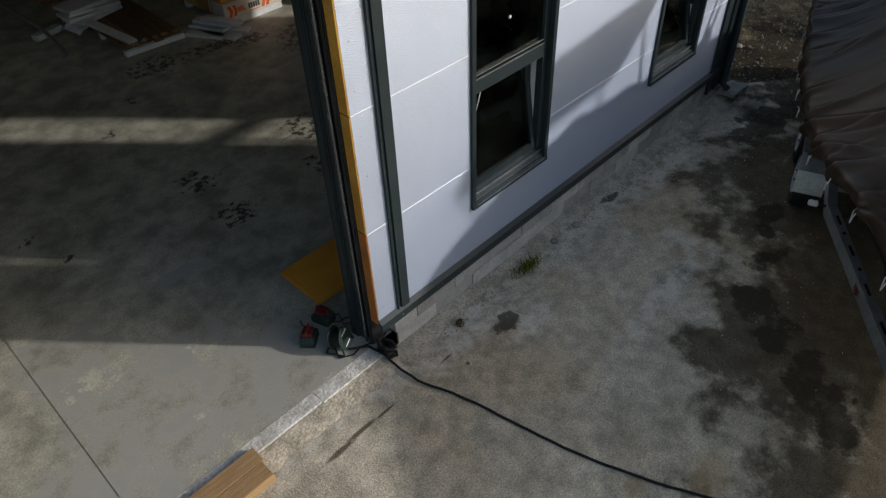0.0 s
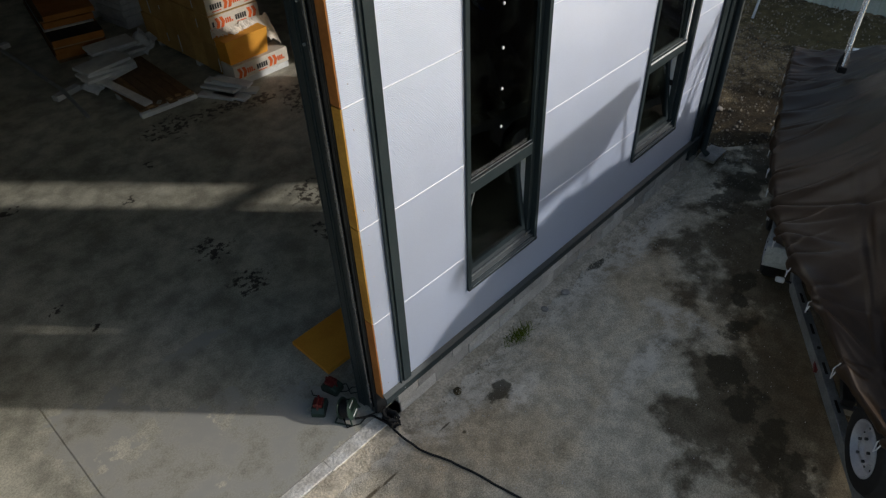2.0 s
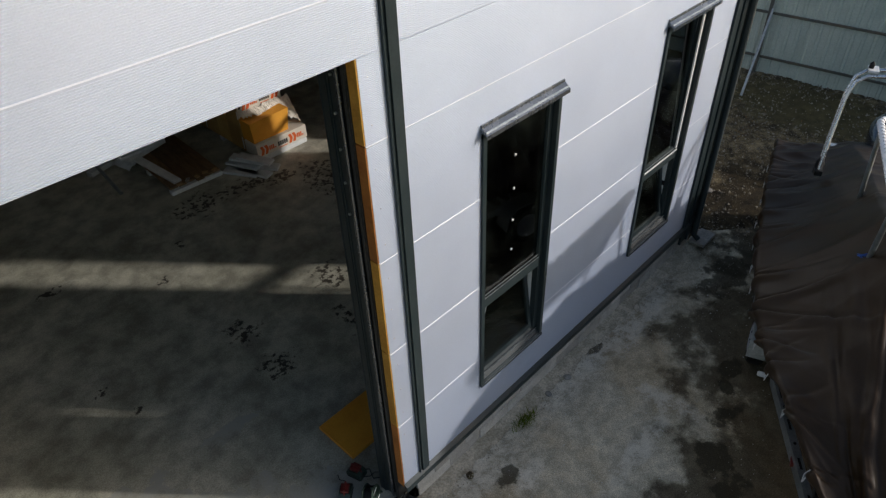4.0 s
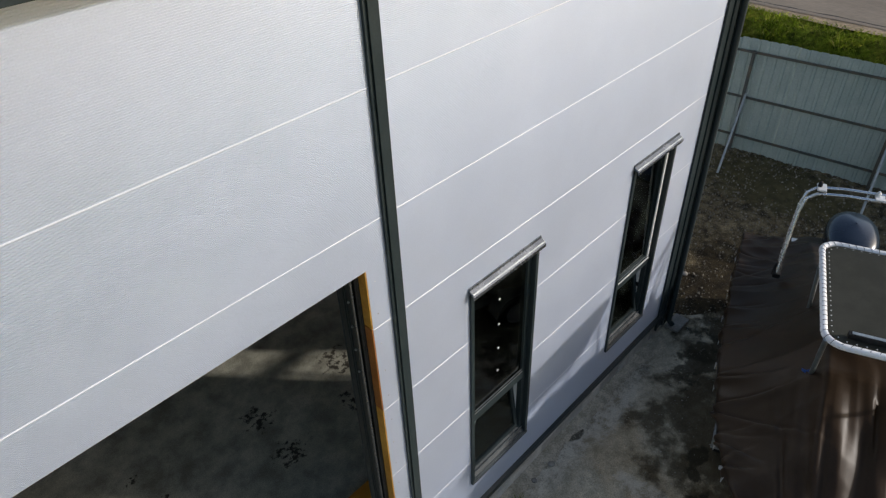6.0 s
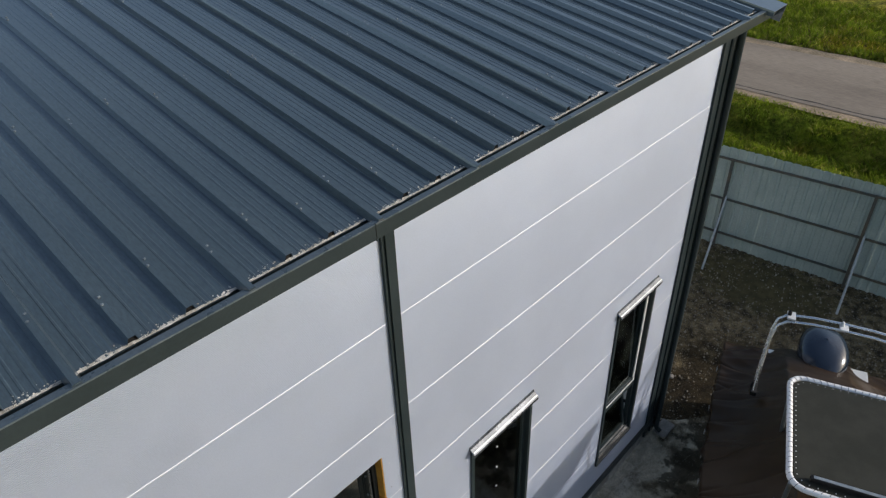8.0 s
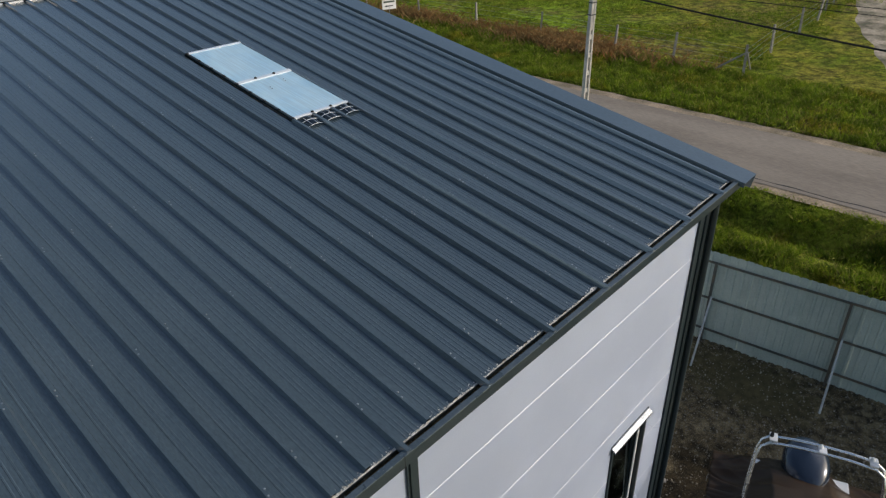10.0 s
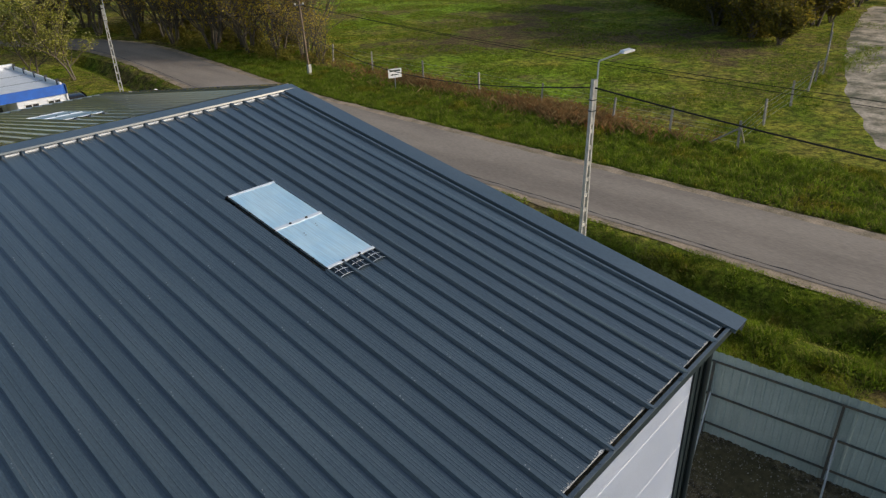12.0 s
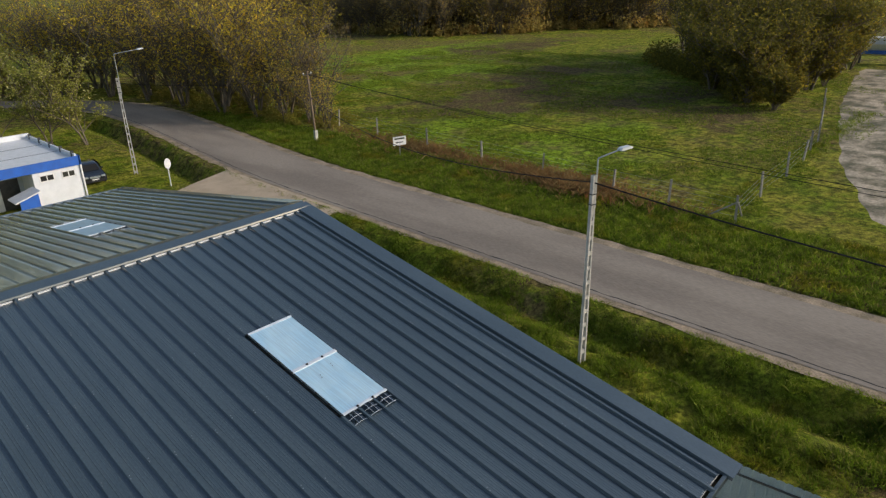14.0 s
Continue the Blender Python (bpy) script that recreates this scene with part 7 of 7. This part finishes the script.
# ---- trees ----
def tree_mesh(seed, h, spread, leaves, size, stems=1, bare=0.35):
    """Wood and leaves of a branching tree; leaves are small bent quads round the twigs."""
    q = random.Random(seed)
    wood, tips = Shape(), []

    def grow(p, d, length, r, level):
        pts = [p]
        n = 4
        for k in range(n):
            d = (d + Vector((q.uniform(-1, 1), q.uniform(-1, 1), q.uniform(-0.3, 0.6))) * (0.16 + 0.05 * level)).normalized()
            pts.append(pts[-1] + d * length / n)
        wood.tube(pts, r, 6 if level == 0 else (5 if level == 1 else 3), r * 0.55, cap=False)
        if level >= 2:
            tips.extend(pts[1:])
        if level < 3:
            for b in range((8, 4, 3)[level]):
                k = q.randint(1, n)
                u = q.uniform(0, 6.283)
                side = Vector((math.cos(u), math.sin(u), q.uniform(0.15, 0.9)))
                nd = (d * (0.55 if level == 0 else 0.4) + side * spread).normalized()
                grow(pts[k], nd, length * q.uniform(0.45, 0.68), r * (0.5 if level else 0.45), level + 1)

    for s_ in range(stems):
        u = q.uniform(0, 6.283)
        grow(Vector((0.35 * math.cos(u) * (stems > 1), 0.35 * math.sin(u) * (stems > 1), 0)), Vector((math.cos(u) * 0.22 * (stems > 1), math.sin(u) * 0.22 * (stems > 1), 1)).normalized(), h * q.uniform(0.50, 0.62), h * 0.010 + 0.02, 0)
    lv = Shape()
    zmin = h * bare
    tips = [t for t in tips if t.z > zmin] or tips
    for k in range(leaves):
        c = q.choice(tips) + Vector((q.gauss(0, 1), q.gauss(0, 1), q.gauss(0, 0.8))) * h * 0.028
        a = Vector((q.uniform(-1, 1), q.uniform(-1, 1), q.uniform(-0.7, 0.7))).normalized() * size * q.uniform(0.5, 1.2)
        b = a.cross(Vector((q.uniform(-1, 1), q.uniform(-1, 1), q.uniform(-1, 1)))).normalized() * size * 0.42 * q.uniform(0.6, 1.2)
        lv.v += [tuple(c - a), tuple(c + b), tuple(c + a), tuple(c - b)]
        n = len(lv.v) - 4
        lv.f += [(n, n + 1, n + 2), (n, n + 2, n + 3)]
    return wood, lv


def plant(kinds, name, label, category, places, group):
    masters = {}
    for (x, y, sc, kind) in places:
        if kind not in masters:
            wood, lv, lm = kinds[kind]
            masters[kind] = (wood.mesh("trunk", BARK, smooth="all", fix=False), lv.mesh("crown", lm, fix=False))
        w, l = masters[kind]
        t = thing(name, label, category, (x, y, -0.1), rnd.uniform(0, 360), group=group)
        sc *= 0.967
        t.scale = (sc * rnd.uniform(0.9, 1.1), sc * rnd.uniform(0.9, 1.1), sc * rnd.uniform(0.92, 1.1))
        for nm, me in (("trunk", w), ("crown", l)):
            o = new(nm, me)
            o.parent = t


W_A, L_A = tree_mesh(21, 12, 0.85, 1700, 0.19, 5, 0.02)
W_B, L_B = tree_mesh(22, 13, 0.8, 1600, 0.19, 5, 0.02)
W_C, L_C = tree_mesh(23, 10, 1.0, 3400, 0.16, 2, 0.12)
W_D, L_D = tree_mesh(24, 11, 1.0, 4600, 0.27, 6, 0.0)
W_E, L_E = tree_mesh(25, 13, 0.7, 1000, 0.24, 5, 0.05)
W_F, L_F = tree_mesh(26, 8, 0.9, 900, 0.13, 4, 0.12)
W_G, L_G = tree_mesh(27, 9, 1.3, 1700, 0.5, 5, 0.0)
W_H, L_H = tree_mesh(28, 9, 1.2, 1500, 0.36, 6, 0.0)
KINDS = {"a": (W_A, L_A, LEAF_Y), "b": (W_B, L_B, LEAF_Y), "c": (W_C, L_C, LEAF_G), "d": (W_D, L_D, LEAF_D), "e": (W_E, L_E, LEAF_B), "f": (W_F, L_F, LEAF_Y), "g": (W_G, L_G, LEAF_D), "h": (W_H, L_H, LEAF_O)}

q = random.Random(5)
plant(KINDS, "tree", "young green tree beside the low building", "tree", [(20.2, 67, 0.80, "c"), (17.4, 69, 0.92, "c"), (14.2, 70, 1.0, "c"), (9, 72, 1.4, "c"), (4, 68, 1.3, "c"), (15, 80, 1.4, "c")], "trees by the building")
grove = [(39.5, 54.0, 0.72, "f"), (38.4, 60.5, 0.95, "f"), (40.5, 58, 0.8, "f"), (38.2, 65, 1.0, "a"), (41.5, 64, 1.05, "b"), (37.2, 71, 1.1, "b"), (36.6, 79, 1.1, "a"), (40.5, 70, 1.2, "a"), (44, 79, 1.2, "b"),
         (35.8, 87, 1.1, "b"), (37.5, 83, 1.0, "e"), (39.5, 75, 1.1, "e"), (42.5, 60, 0.8, "e"), (34.0, 95, 1.2, "a"), (30.5, 102, 1.2, "b")]
for k in range(15):
    x, y = q.uniform(40, 60), q.uniform(78, 128)
    grove.append((x + max(0, y - 95) * 0.3, y, q.uniform(1.0, 1.4), q.choice("aabbe")))
for k in range(14):
    grove.append((q.uniform(8, 36), q.uniform(98, 135), q.uniform(1.0, 1.4), q.choice("abce")))
plant(KINDS, "tree", "multi-stemmed tree with yellow-green leaves in the grove", "tree", grove, "roadside grove")
right = []
for k in range(32):
    x, y = q.uniform(80, 128), q.uniform(22, 52)
    if y > 18 + (x - 80) * 0.12 and y < 27 + (x - 78) * 0.62:
        right.append((x, y, q.uniform(0.9, 1.35), q.choice("ddda")))
right += [(86, 32, 1.0, "d"), (81, 27, 0.9, "d"), (92, 35, 1.1, "d"), (79, 25, 0.8, "d"), (86, 24, 1.0, "d"), (92, 22, 1.1, "d")]
plant(KINDS, "tree", "dense dark green tree at the meadow edge", "tree", right, "far grove")
EDGE = [(92, 190), (118, 155), (122, 121), (138, 107), (160, 103), (170, 86), (196, 70)]
wood_places = []
for k in range(260):
    t = q.random() * (len(EDGE) - 1)
    i = int(t)
    dep = q.random() ** 1.6 * 60
    x = EDGE[i][0] + (EDGE[i + 1][0] - EDGE[i][0]) * (t - i) + dep * 0.62
    y = EDGE[i][1] + (EDGE[i + 1][1] - EDGE[i][1]) * (t - i) + dep * 0.78
    wood_places.append((x, y, q.uniform(0.9, 1.35), q.choice("eeeeab")))
plant(KINDS, "tree", "slender sparsely leaved tree of the far wood", "tree", wood_places, "far wood")
bs = []
for k in range(40):
    x, y = q.choice(((q.uniform(76, 100), 0), (0, 1)))
    if y == 0:
        bs.append((x, 21 + (x - 76) * q.uniform(0.0, 0.75), q.uniform(0.3, 0.6), "g"))
    else:
        bs.append((q.uniform(39, 44), q.uniform(58, 90), q.uniform(0.18, 0.32), "h"))
far = []
for k in range(340):
    t = q.random() * (len(EDGE) - 1)
    i = int(t)
    far.append((EDGE[i][0] + (EDGE[i + 1][0] - EDGE[i][0]) * (t - i) + q.uniform(-5, 12), EDGE[i][1] + (EDGE[i + 1][1] - EDGE[i][1]) * (t - i) + q.uniform(-5, 12), q.choice((q.uniform(0.8, 2.5), q.uniform(2, 5), q.uniform(5, 10)))))


def thicket(name, label, places, material, seed, per=170, size=0.42):
    """Leaves heaped over many stools at once, with uneven tops."""
    q = random.Random(seed)
    s = Shape()
    for x, y, h in places:
        w = h * q.uniform(0.5, 0.8)
        for k in range(per):
            u, r, f = q.uniform(0, 6.283), math.sqrt(q.random()), q.random() ** 0.8
            c = Vector((x + w * r * math.cos(u), y + w * r * math.sin(u), -0.05 + h * f * (1 - 0.55 * r * r) * q.uniform(0.8, 1.15)))
            a = Vector((q.uniform(-1, 1), q.uniform(-1, 1), q.uniform(-0.4, 1))).normalized() * size * q.uniform(0.4, 1.1)
            b = a.cross(Vector((q.uniform(-1, 1), q.uniform(-1, 1), q.uniform(-1, 1)))).normalized() * size * 0.4 * q.uniform(0.5, 1.2)
            s.v += [tuple(c - a), tuple(c + b), tuple(c + a), tuple(c - b)]
            n = len(s.v) - 4
            s.f += [(n, n + 1, n + 2), (n, n + 2, n + 3)]
    return solid(name, s, material, label, "undergrowth", kind="stuff", fix=False)


thicket("far_undergrowth", "olive-brown thicket along the edge of the far wood", far, LEAF_T, 41)
near = []
for k in range(130):
    y = q.uniform(54, 100)
    near.append((36.2 + 2.2 * max(0.0, (64 - y) / 10) - 0.03 * max(0.0, y - 70) + abs(q.gauss(0, 3.5)), y, q.uniform(0.5, 1.7)))
thicket("roadside_undergrowth", "low tangle of weeds and brambles under the roadside trees", near, LEAF_O, 42, 150, 0.16)
skirt = []
for k in range(70):
    t = q.random()
    skirt.append((78.5 + 29 * t + q.uniform(-1, 2), 24.2 + 26 * t + q.uniform(-3 * (1 - t), 1.5), q.uniform(1.5, 4.5)))
thicket("grove_skirt", "dark green bushes at the foot of the far grove", skirt, LEAF_D, 43, 220, 0.3)
for k in range(24):
    bs.append((q.uniform(10, 34), q.uniform(100, 116), q.uniform(0.3, 0.55), "h"))
for k in range(40):
    t = q.random()
    bs.append((78.5 + 22 * t + q.uniform(-1, 2), 24.5 + 14 * t + q.uniform(-5 * (1 - t), 1.5), q.uniform(0.4, 0.85), "g"))
plant(KINDS, "bush", "low tangled bush under the trees", "bush", bs, "undergrowth")
